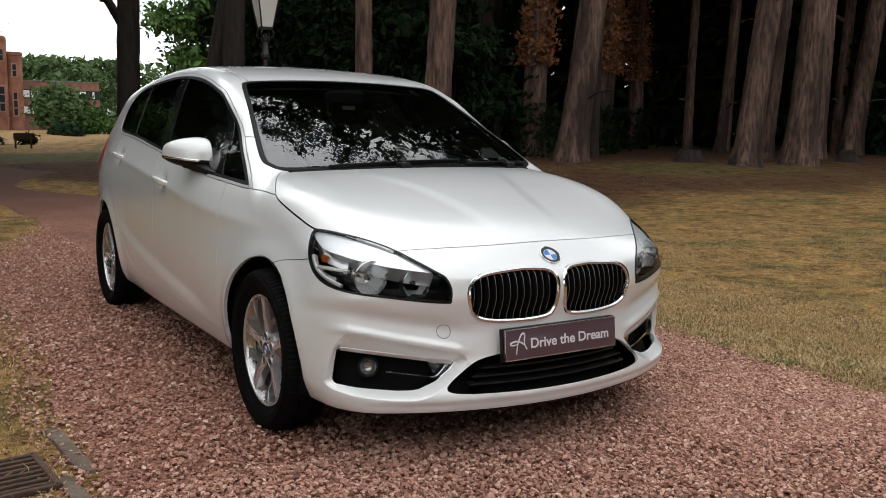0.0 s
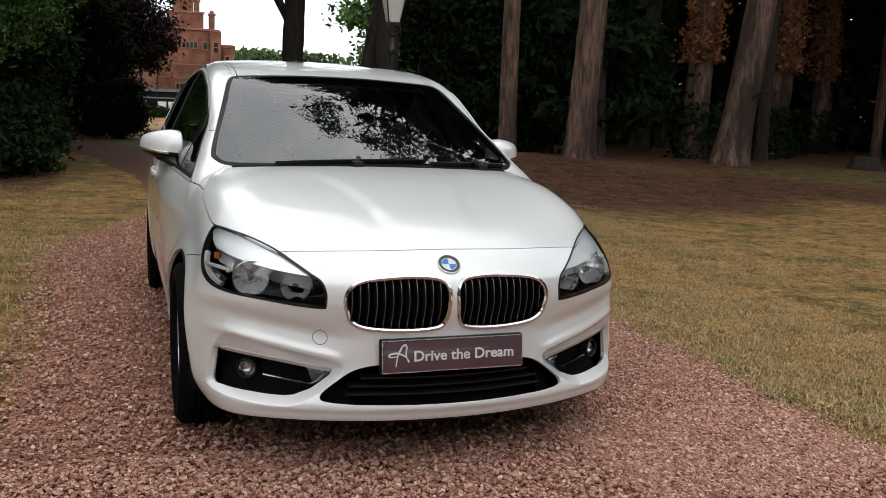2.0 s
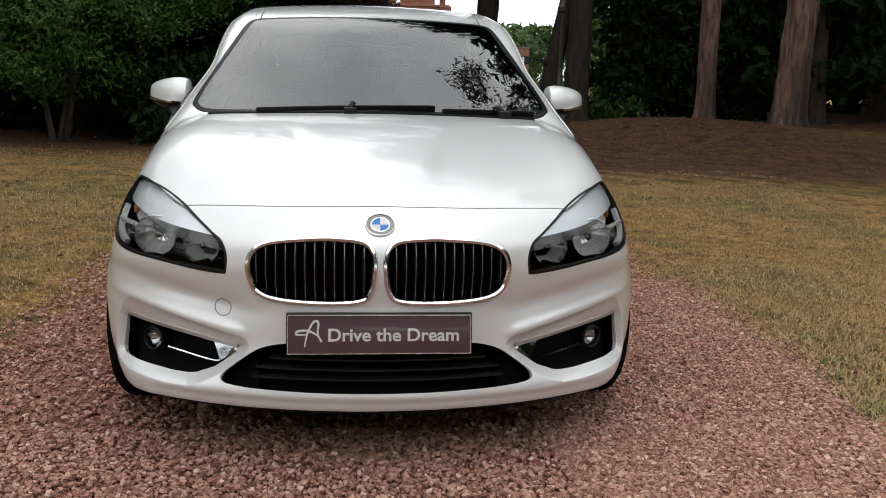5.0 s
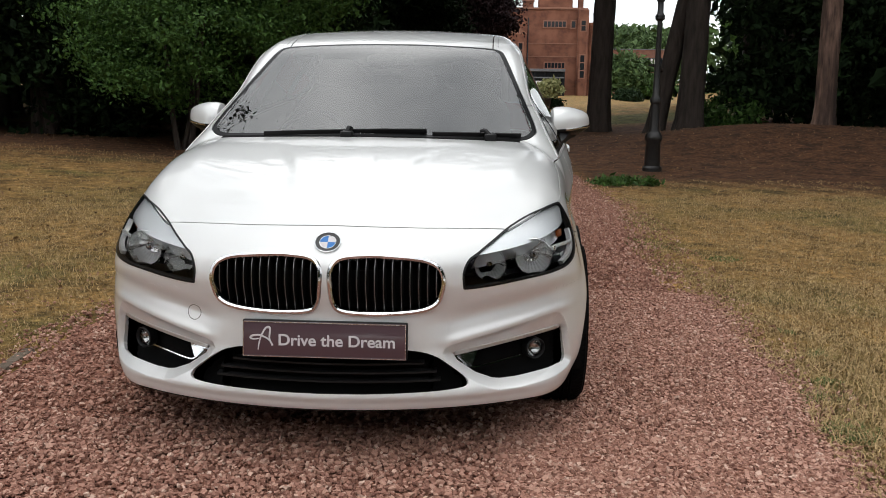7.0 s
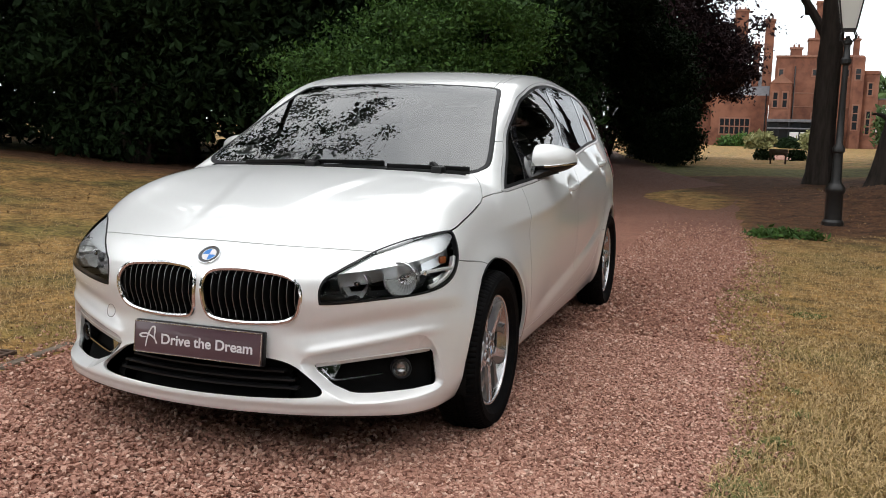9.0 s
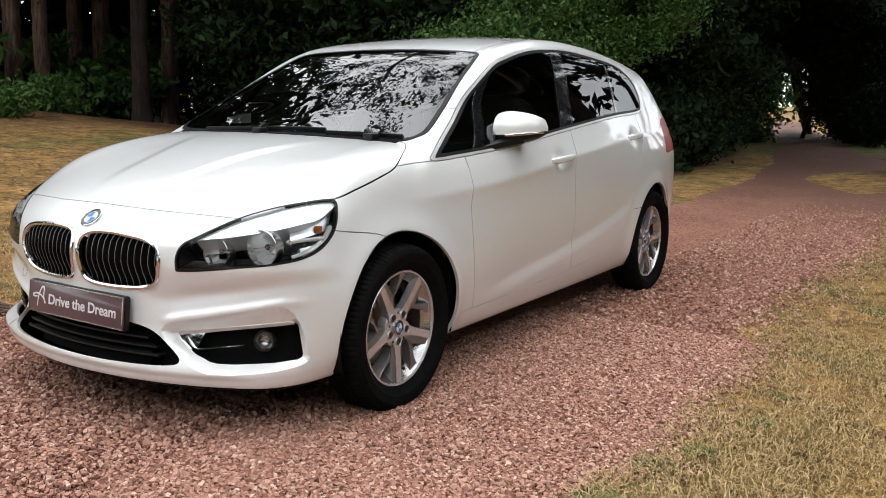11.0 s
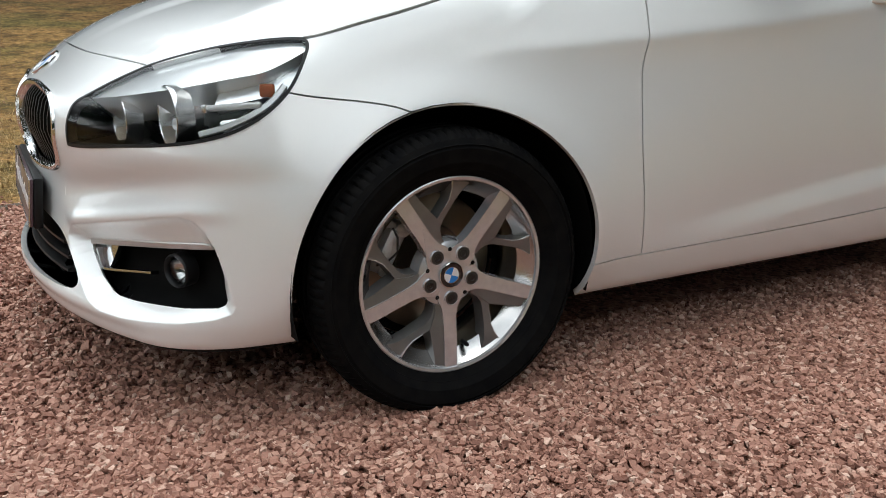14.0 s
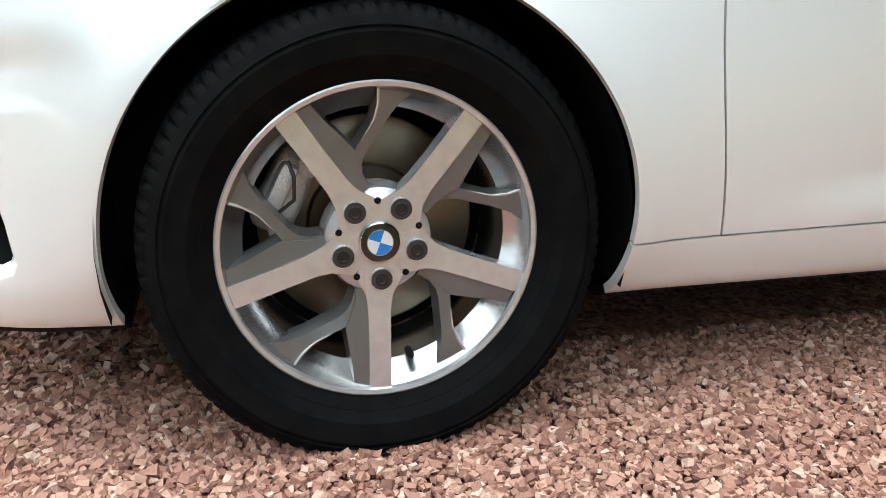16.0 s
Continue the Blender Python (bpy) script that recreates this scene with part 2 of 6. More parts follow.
def body(p):
    """Below zero inside the closed body."""
    x, y, z = np.abs(p[:, 0]), p[:, 1], p[:, 2]
    half = PLAN(y) - TUCK(z) - .118 * step(.40, 1.02, z) * (1 - .62 * step(1.05, 1.45, z)) * step(.95 + .6 * step(.95, 1.2, z), -.15 + .6 * step(.95, 1.2, z), y)
    # waist crease above the handles, hollow between it and the lower rising crease
    crease = z - SHOULDER(y)
    half = half + .012 * np.exp(-(np.sqrt(crease ** 2 + .012 ** 2) - .012) / np.where(crease > 0, .05, .035)) * step(-.1, .5, y) * step(3.0, 2.5, y)
    low = z - FLANK(y)
    half = half - .012 * np.exp(-(np.maximum(low, 0) / .13) ** 1.4) * step(-.06, .015, low) * step(.45, .9, y) * step(2.35, 2.05, y)
    # cups behind the door handles
    for hy, hz in ((1.275, .882), (2.315, .962)):
        half = half - .022 * np.exp(-((y - hy) / .062) ** 2 - ((z - hz) / .036) ** 2)
    # flared arches
    for ay, r in ((0.0, .360), (2.67, .362)):
        d = np.hypot(y - ay, z - .318) - r
        half = half + .012 * np.exp(-(np.maximum(d, 0) / .055) ** 2) * step(.14, .3, z)
    # the wing's crest runs straight from lamp to pillar
    half = half + .018 * np.exp(-((y - .02) / .16) ** 2 - ((z - .92) / .07) ** 2) - .008 * np.exp(-((y + .30) / .12) ** 2 - ((z - .81) / .05) ** 2)
    # the foot of the front pillar draws in
    half = half - .022 * np.exp(-((y - .40) / .22) ** 2 - ((z - 1.0) / .08) ** 2)
    side = x - half
    top = (z - top_height(x, y)) * .92
    bow = (.36 * x * x + .20 * x ** 6 + .10 * np.maximum(z - .60, 0) * x * 2) * (1 - .40 * step(.79, .93, z))
    nose = NOSE(z) + bow
    # the hollow that frames the fog lamp, and the ledge over it
    at = np.flatnonzero((x > .33) & (x < .83) & (z > .22) & (z < .51) & (y < -.2) & (y > -1))
    if len(at):
        into, off = np.maximum(-inside(RECESS, x[at], z[at]), 0), np.maximum(inside(FOG, x[at], z[at]), 0)
        nose = np.array(nose + 0 * x)
        nose[at] += .038 * into / np.maximum(into + off, .014)
    # a bead along the upper edge of that hollow, and the shallow trough between it and the lamps
    edge = .410 + .205 * (np.clip(x, .38, .74) - .38)
    nose = nose - .009 * np.exp(-((z - edge - .004) / .017) ** 2) * step(.34, .42, x) * step(.82, .75, x)
    nose = nose + .011 * np.exp(-((z - edge - .068) / .030) ** 2) * step(.26, .46, x)
    # the nose draws back round the badge
    nose = nose + .024 * np.exp(-((z - .735) / .045) ** 2 - (x / .24) ** 2)
    # the chin: a crease above the lip
    nose = nose + .007 * step(.250, .226, z) * step(.75, .6, x)
    front = (nose - y) * .9
    back = (y - TAIL(z) + .18 * x * x + .22 * x ** 6) * .9
    bottom = .186 + .007 * step(-.5, -.2, y) - z
    r = .05 + .03 * step(.5, 0.0, y)
    b = smax(side, top, r)
    b = smax(b, front, .11)
    b = smax(b, back, .12)
    return smax(b, bottom, .04)


def slope(p, f=body, e=.002):
    g = np.empty_like(p)
    for i in range(3):
        q, s = p.copy(), p.copy()
        q[:, i] += e
        s[:, i] -= e
        g[:, i] = (f(q) - f(s)) / (2 * e)
    return g


def settle(p, f=body, level=0.0, turns=2, hold=None):
    """Moves points onto the body's surface, leaving x = 0 where it is."""
    mid = np.abs(p[:, 0]) < 1e-6
    for _ in range(turns):
        g = slope(p, f)
        g[mid, 0] = 0
        p = p - ((f(p) - level) / np.maximum((g * g).sum(1), .2))[:, None] * g
    return p


def net(f, low, high, size, level=0.0):
    """Surface nets: quads over the zero surface of f in a box."""
    axes = [np.arange(a, b + size, size) for a, b in zip(low, high)]
    n = [len(a) for a in axes]
    grid = np.stack(np.meshgrid(*axes, indexing="ij"), -1).reshape(-1, 3)
    v = np.concatenate([f(c) for c in np.array_split(grid, 12)]).reshape(n) - level
    corners = [v[i:n[0] - 1 + i, j:n[1] - 1 + j, k:n[2] - 1 + k] < 0 for i in (0, 1) for j in (0, 1) for k in (0, 1)]
    total = sum(c.astype(int) for c in corners)
    live = (total > 0) & (total < 8)
    number = np.full(live.shape, -1)
    number[live] = np.arange(live.sum())
    cells = np.argwhere(live)
    pts = np.stack([axes[i][cells[:, i]] + size / 2 for i in range(3)], 1)
    tris = []
    for ax in range(3):
        o = [i for i in range(3) if i != ax]
        a = np.take(v, range(n[ax] - 1), ax) < 0
        b = np.take(v, range(1, n[ax]), ax) < 0
        hit = np.argwhere(a != b)
        ok = (hit[:, o[0]] > 0) & (hit[:, o[1]] > 0) & (hit[:, o[0]] < n[o[0]] - 1) & (hit[:, o[1]] < n[o[1]] - 1)
        hit = hit[ok]
        flip = a[tuple(hit.T)] ^ (ax == 1)
        ids = []
        for du, dv in ((1, 1), (0, 1), (0, 0), (1, 0)):
            c = hit.copy()
            c[:, o[0]] -= du
            c[:, o[1]] -= dv
            ids.append(number[tuple(c.T)])
        q = np.stack(ids, 1)
        q[~flip] = q[~flip][:, ::-1]
        tris += [q[:, [0, 1, 2]], q[:, [0, 2, 3]]]
    return pts, np.concatenate(tris)


def cut(p, tris, values, f=body):
    """Cuts triangles along the zero line of a field given at their corners. Returns points, those below, those above."""
    below = values < 0
    s = below[tris]
    k = s.sum(1)
    keep_in, keep_out = tris[k == 3], tris[k == 0]
    mixed, s = tris[(k == 1) | (k == 2)], s[(k == 1) | (k == 2)]
    lone = np.where(s.sum(1) == 1, s.argmax(1), (~s).argmax(1))
    r = np.arange(len(mixed))
    a, b, c = mixed[r, lone], mixed[r, (lone + 1) % 3], mixed[r, (lone + 2) % 3]
    e = np.concatenate([np.stack([a, b], 1), np.stack([a, c], 1)])
    if not len(e):
        return p, keep_in, keep_out
    key, back = np.unique(np.sort(e, 1), axis=0, return_inverse=True)
    back = back.reshape(-1)
    va, vb = values[key[:, 0]], values[key[:, 1]]
    u = np.clip(va / (va - vb), .001, .999)
    extra = p[key[:, 0]] * (1 - u)[:, None] + p[key[:, 1]] * u[:, None]
    if f is not None:
        extra = settle(extra, f, 0.0, 1)
    ab, ac = back[:len(a)] + len(p), back[len(a):] + len(p)
    one = np.stack([a, ab, ac], 1)
    two = np.concatenate([np.stack([ab, b, c], 1), np.stack([ab, c, ac], 1)])
    sel = below[a]
    sel2 = np.concatenate([sel, sel])
    return np.concatenate([p, extra]), np.concatenate([keep_in, one[sel], two[~sel2]]), np.concatenate([keep_out, one[~sel], two[sel2]])


# ---- the car ----
car = tagged(new("car"), "white pearl compact people carrier parked on red gravel", "car")


def link(name, verts, faces, mat, parent=None, label="", smooth=True, normals=None, at=None):
    me = bpy.data.meshes.new(name)
    me.from_pydata([tuple(v) for v in verts], [], [tuple(int(i) for i in f) for f in faces])
    me.validate()
    me.polygons.foreach_set("use_smooth", [smooth] * len(me.polygons))
    me.materials.append(mat)
    if normals is not None:
        me.normals_split_custom_set_from_vertices([tuple(n) for n in normals])
    ob = new(name, me)
    if at is not None:
        ob.matrix_basis = at
    if parent is not None:
        ob.parent = parent
    if label:
        ob["label"] = label
    return ob


def part(name, bm, mat, parent=None, label="", smooth=35, at=None):
    """Links a bmesh as one mesh object; edges sharper than smooth degrees stay sharp."""
    me = bpy.data.meshes.new(name)
    bmesh.ops.recalc_face_normals(bm, faces=bm.faces)
    for f in bm.faces:
        f.smooth = True
    for e in bm.edges:
        e.smooth = len(e.link_faces) == 2 and e.calc_face_angle(0) < radians(smooth)
    bm.to_mesh(me)
    bm.free()
    me.materials.append(mat)
    ob = new(name, me)
    if at is not None:
        ob.matrix_basis = at
    if parent is not None:
        ob.parent = parent
    if label:
        ob["label"] = label
    return ob


def panel(name, tris, mat, side, parent=None, label="", depth=.014, level=0.0):
    """A piece of the body's skin with folded edges. side: 1 left, -1 right, 0 across the middle. level: how far it lies out of the skin."""
    used, back = np.unique(tris, return_inverse=True)
    p, t = SKIN[used], back.reshape(-1, 3)
    n = slope(p)
    n /= np.linalg.norm(n, axis=1)[:, None]
    mid = np.abs(p[:, 0]) < 1e-5
    n[mid, 0] = 0
    p = p + n * level
    e = np.concatenate([t[:, [0, 1]], t[:, [1, 2]], t[:, [2, 0]]])
    key = np.sort(e, 1)
    _, first, count = np.unique(key, axis=0, return_index=True, return_counts=True)
    rim = e[first[count == 1]]
    rim = rim[~(mid[rim[:, 0]] & mid[rim[:, 1]])] if side == 0 else rim
    m = len(p)
    a, b = p[rim[:, 0]], p[rim[:, 1]]
    na, nb = n[rim[:, 0]], n[rim[:, 1]]
    out = np.cross(b - a, na)
    out /= np.linalg.norm(out, axis=1)[:, None] + 1e-9
    k = len(rim)
    skirt_p = np.concatenate([a, b, b - nb * depth, a - na * depth])
    r = np.arange(k)
    skirt = np.stack([r + m + k, r + m, r + m + 3 * k], 1), np.stack([r + m + k, r + m + 3 * k, r + m + 2 * k], 1)
    p, n, t = np.concatenate([p, skirt_p]), np.concatenate([n, out, out, out, out]), np.concatenate([t, *skirt])
    flip = np.array([-1, 1, 1])
    if side == -1:
        p, n, t = p * flip, n * flip, t[:, ::-1]
    if side == 0:
        q = np.concatenate([p, p * flip])
        t = np.concatenate([t, t[:, ::-1] + len(p)])
        n = np.concatenate([n, n * flip])
        same = np.arange(len(q))
        w = np.flatnonzero(np.abs(p[:, 0]) < 1e-5)
        same[w + len(p)] = w
        p, t = q, same[t]
        used, back = np.unique(t, return_inverse=True)
        p, n, t = p[used], n[used], back.reshape(-1, 3)
    return link(name, p, t, mat, car if parent is None else parent, label, True, n)


SKIN, REST = net(body, (-.05, -.92, .06), (.97, 3.66, 1.56), .0125)
SKIN = settle(SKIN, body, 0.0, 3)
SKIN, REST, _ = cut(SKIN, REST, -SKIN[:, 0], None)
SKIN[np.abs(SKIN[:, 0]) < 1e-4, 0] = 0
SKIN = settle(SKIN, body, 0.0, 1)


def refine(where, turns=1):
    """Splits each triangle of a region in four, for crisp folds."""
    global SKIN, REST
    for _ in range(turns):
        c = SKIN[REST].mean(1)
        hit = where(*c.T)
        t, stay = REST[hit], REST[~hit]
        e = np.sort(np.concatenate([t[:, [0, 1]], t[:, [1, 2]], t[:, [2, 0]]]), 1)
        key, back = np.unique(e, axis=0, return_inverse=True)
        back = back.reshape(-1) + len(SKIN)
        k = len(t)
        ab, bc, ca = back[:k], back[k:2 * k], back[2 * k:]
        SKIN = np.concatenate([SKIN, settle((SKIN[key[:, 0]] + SKIN[key[:, 1]]) / 2, body, 0.0, 2)])
        REST = np.concatenate([stay, np.stack([t[:, 0], ab, ca], 1), np.stack([ab, t[:, 1], bc], 1), np.stack([ca, bc, t[:, 2]], 1), np.stack([ab, bc, ca], 1)])


refine(lambda x, y, z: (x > .34) & (x < .83) & (z > .235) & (z < .56) & (y < -.3), 2)
refine(lambda x, y, z: (z > .195) & (z < .262) & (y < -.3), 1)


def take(field, gap=.0018):
    """Cuts the piece where field < 0 out of what is left of the skin, with a shut line of that half width."""
    global SKIN, REST
    x, y, z = SKIN.T
    width = gap if callable(gap) else lambda x, y, z: gap
    SKIN, piece, REST = cut(SKIN, REST, field(x, y, z) + width(x, y, z))
    if gap:
        x, y, z = SKIN.T
        SKIN, _, REST = cut(SKIN, REST, field(x, y, z) - width(x, y, z))
    return piece


def split(tris, field, gap=0.0):
    """Splits a piece in two along a field."""
    global SKIN
    SKIN, a, b = cut(SKIN, tris, field(*SKIN.T) + gap)
    if gap > 0:
        SKIN, _, b = cut(SKIN, b, field(*SKIN.T) - gap)
    return a, b


def largest(tris):
    """The largest connected piece of a set of triangles."""
    tag = np.arange(len(SKIN))
    for _ in range(4000):
        low = tag[tris].min(1)
        nxt = tag.copy()
        for k in range(3):
            np.minimum.at(nxt, tris[:, k], low)
        if (nxt == tag).all():
            break
        tag = nxt[nxt]
    own = tag[tris[:, 0]]
    names, count = np.unique(own, return_counts=True)
    return tris[own == names[count.argmax()]]


def left_of(a, b):
    """The signed distance to the line from a to b in the (y, z) plane, negative ahead of it."""
    (ya, za), (yb, zb) = a, b
    ly = math.hypot(yb - ya, zb - za)
    return lambda x, y, z: ((y - ya) * (zb - za) - (z - za) * (yb - ya)) / ly


ARCHES = ((0.0, .359), (2.67, .360))
for ay, ar in ARCHES:
    take(lambda x, y, z: np.where(x > .40, np.hypot(y - ay, z - .318) - ar, 1), 0)
under = take(lambda x, y, z: np.where((z < .3), z - .206, z - .1), 0)
panel("underbody", under, MATT, 0, label="black underbody")

# glass
DLO = outline([(.285, .917), (.506, .929), (1.0, .973), (1.48, 1.018), (2.1, 1.070), (2.55, 1.096), (2.66, 1.139), (2.695, 1.22), (2.645, 1.312), (2.446, 1.382), (2.01, 1.424), (1.69, 1.429), (1.374, 1.408), (1.11, 1.357), (.92, 1.289), (.453, 1.026), (.325, .955)], 6)
side_glass = take(lambda x, y, z: np.where((x > .5) & (y > 0), inside(DLO, y, z), 1), .001)
trim, side_glass = split(side_glass, lambda x, y, z: -inside(DLO, y, z) - .011)
seal, side_glass = split(side_glass, lambda x, y, z: -inside(DLO, y, z) - .024)
A_POST, B_FRONT, B_REAR, C_POST = (left_of(a, b) for a, b in (((.558, .927), (.905, 1.272)), ((1.363, 1.014), (1.61, 1.41)), ((1.513, 1.023), (1.755, 1.43)), ((2.165, 1.073), (2.31, 1.385))))
quarter_front, side_glass = split(side_glass, lambda x, y, z: -(-A_POST(x, y, z)) + .02)
post_a, side_glass = split(side_glass, lambda x, y, z: A_POST(x, y, z) - .022)
door_glass, side_glass = split(side_glass, B_FRONT)
post_b, side_glass = split(side_glass, B_REAR)
rear_glass, side_glass = split(side_glass, lambda x, y, z: C_POST(x, y, z) + .012)
post_c, quarter_rear = split(side_glass, lambda x, y, z: C_POST(x, y, z) - .016)

SCREEN_LINE = outline([(-.2, .238), (0, .238), (.35, .248), (.55, .268), (.640, .298), (.678, .335), (.692, .39), (.665, .53), (.605, .775), (.562, .97), (.543, 1.035), (.52, 1.06), (.46, 1.074), (.2, 1.088), (0, 1.090), (-.2, 1.088)], 4)
screen = take(lambda x, y, z: np.where(z > .9, inside(SCREEN_LINE, x, y), 1), .002)
screen_band, screen = split(screen, lambda x, y, z: -inside(SCREEN_LINE, x, y) - .020 - .03 * step(.36, .26, y) * step(.68, .55, x))

# bonnet, lamps, grilles, bumper
BONNET_LINE = outline([(-.2, -.638), (0, -.638), (.14, -.634), (.28, -.620), (.42, -.590), (.545, -.552), (.572, -.542), (.612, -.494), (.655, -.433), (.709, -.351), (.749, -.273), (.760, -.155), (.763, .005), (.755, .075), (.730, .143), (.702, .205), (.678, .250), (.640, .285), (.55, .258), (.35, .238), (0, .228), (-.2, .228)], 4)
bonnet = take(lambda x, y, z: np.where(z > .70, inside(BONNET_LINE, x, y), 1), .0018)
LAMP_LINE = outline([(-.270, .592), (-.252, .662), (-.16, .700), (.02, .755), (.205, .7895), (.36, .806), (.462, .809), (.480, .787), (.474, .742), (.446, .698), (.37, .652), (.235, .624), (.0, .606), (-.18, .591)], 5)
lamp_skin = take(lambda x, y, z: np.where((y < -.1) & (x > .3), inside(LAMP_LINE, x + y, z), 1), .0015)
KIDNEY = outline([(.016, .60), (.017, .652), (.045, .681), (.12, .689), (.19, .688), (.30, .678), (.350, .657), (.368, .62), (.364, .58), (.345, .538), (.29, .515), (.17, .507), (.06, .514), (.026, .540)], 5)
kidney = take(lambda x, y, z: np.where(y < -.5, inside(KIDNEY, x, z), 1), 0)
INTAKE = outline([(-.2, .402), (0, .402), (.2, .397), (.32, .380), (.395, .337), (.450, .287), (.40, .269), (.2, .263), (0, .262), (-.2, .262)], 5)
intake = take(lambda x, y, z: np.where(y < -.5, inside(INTAKE, x, z), 1), 0)
fog = take(lambda x, y, z: np.where(y < -.3, inside(FOG, x, z), 1), 0)
BUMPER_LINE = curve((-1, .92), (-.43, .92), (-.38, .73), (-.330, .713), (-.131, .680), (-.072, .659), (0, .64))
bumper = take(lambda x, y, z: np.maximum(z - BUMPER_LINE(y), y + .02))
SILL_LINE = curve((.2, .288), (.486, .294), (.99, .303), (1.49, .322), (1.80, .337), (1.95, .355), (2.12, .42), (2.3, .55))
sill = take(lambda x, y, z: np.maximum(z - SILL_LINE(y), np.maximum(.1 - y, y - 2.4)))
FRONT_SEAM = curve((.15, .515), (.30, .502), (.604, .466), (.72, .464), (.81, .478), (.93, .484), (1.1, .486))
fender = take(lambda x, y, z: np.maximum(y - FRONT_SEAM(z), z - .918 - .058 * (y - .285)), lambda x, y, z: .0018 * step(.945, .925, z))
REAR_SEAM = curve((.2, 1.46), (.36, 1.458), (.606, 1.454), (.77, 1.425), (1.014, 1.469), (1.1, 1.50))
front_door = take(lambda x, y, z: np.maximum(np.maximum(y - REAR_SEAM(z), z - .955 - .092 * (y - .506)), .43 - y))
QUARTER_SEAM = curve((.33, 1.95), (.43, 2.12), (.629, 2.293), (.873, 2.405), (.981, 2.448), (1.1, 2.49))
rear_door = take(lambda x, y, z: np.maximum(np.maximum(y - QUARTER_SEAM(z), z - 1.12), .36 - ((y - 2.67) ** 2 + (z - .318) ** 2) ** .5))
TAIL_LAMP = outline([(2.95, .90), (2.97, 1.00), (3.02, 1.050), (3.3, 1.075), (3.62, 1.08), (3.62, .90), (3.2, .86), (2.95, .85)], 4)
tail_lamp = take(lambda x, y, z: np.where(y > 2.5, inside(TAIL_LAMP, y, z), 1))
roof = take(lambda x, y, z: np.where(z > 1.2, np.maximum(x - .50 - .03 * step(1.2, 2.2, y), np.maximum(1.0 - y, y - 2.98)), 1), .003)
tailgate_glass = take(lambda x, y, z: np.where(y > 2.98, np.maximum(x - .56, np.maximum(1.06 - z, z - 1.36)), 1))
tailgate = take(lambda x, y, z: np.where(y > 2.98, np.maximum(x - .62, .62 - z), 1))

def main_piece(tris):
    """The largest piece; the rest goes back to the side frame."""
    global REST
    keep = largest(tris)
    gone = {tuple(t) for t in keep}
    REST = np.concatenate([REST, [t for t in tris if tuple(t) not in gone]]) if len(keep) < len(tris) else REST
    return keep


rear_door, front_door, fender = main_piece(rear_door), main_piece(front_door), main_piece(fender)
panel("bonnet", bonnet, PAINT, 0)
panel("front_bumper", bumper, PAINT, 0)
panel("roof", roof, PAINT, 0)
panel("tailgate", tailgate, PAINT, 0)
panel("rear_window", tailgate_glass, TINTED, 0)
panel("windscreen", screen, SCREEN, 0, label="windscreen reflecting grey sky and trees", depth=.004).visible_shadow = False
panel("screen_band", screen_band, FRIT, 0)
for s in (1, -1):
    panel("fender", fender, PAINT, s)
    panel("sill", sill, PAINT, s)
    panel("side_frame", REST, PAINT, s)
    panel("pillar_lining", REST, LINING, s, depth=.001, level=-.022)
    fd, rd = panel("front_door", front_door, PAINT, s), panel("rear_door", rear_door, PAINT, s)
    panel("window_trim", trim, TRIM_BRIGHT, s, level=.003)
    panel("window_seal", seal, BLACK, s, level=.001)
    panel("quarter_window", quarter_front, DOOR_GLASS, s, depth=.004).visible_shadow = False
    panel("door_window", door_glass, DOOR_GLASS, s, fd, depth=.004).visible_shadow = False
    panel("door_window", rear_glass, TINTED, s, rd, depth=.004).visible_shadow = False
    panel("quarter_window", quarter_rear, TINTED, s, depth=.004).visible_shadow = False
    for q in (post_a, post_b, post_c):
        panel("window_post", q, GLOSS, s, level=.002)
    panel("tail_lamp", tail_lamp, RED_LENS, s, label="red tail lamp lens")


# ---- fittings of the car ----
def find(points, axis, a, b):
    """Slides points along an axis to the body's skin, from a outside to b inside."""
    p = np.array(points, float)
    lo, hi = np.full(len(p), float(a)), np.full(len(p), float(b))
    for _ in range(26):
        m = (lo + hi) / 2
        p[:, axis] = m
        out = body(p) > 0
        lo, hi = np.where(out, m, lo), np.where(out, hi, m)
    p[:, axis] = lo
    return p


def on_nose(xz):
    q = np.array(xz, float)
    return find(np.stack([q[:, 0], q[:, 0] * 0, q[:, 1]], 1), 1, -1.1, -.2)


def on_side(yz):
    q = np.array(yz, float)
    return find(np.stack([q[:, 0] * 0, q[:, 0], q[:, 1]], 1), 0, 1.2, .3)


def on_top(xy):
    q = np.array(xy, float)
    return find(np.stack([q[:, 0], q[:, 1], q[:, 0] * 0], 1), 2, 1.7, .6)


def normals_at(p):
    n = slope(p)
    return n / np.linalg.norm(n, axis=1)[:, None]


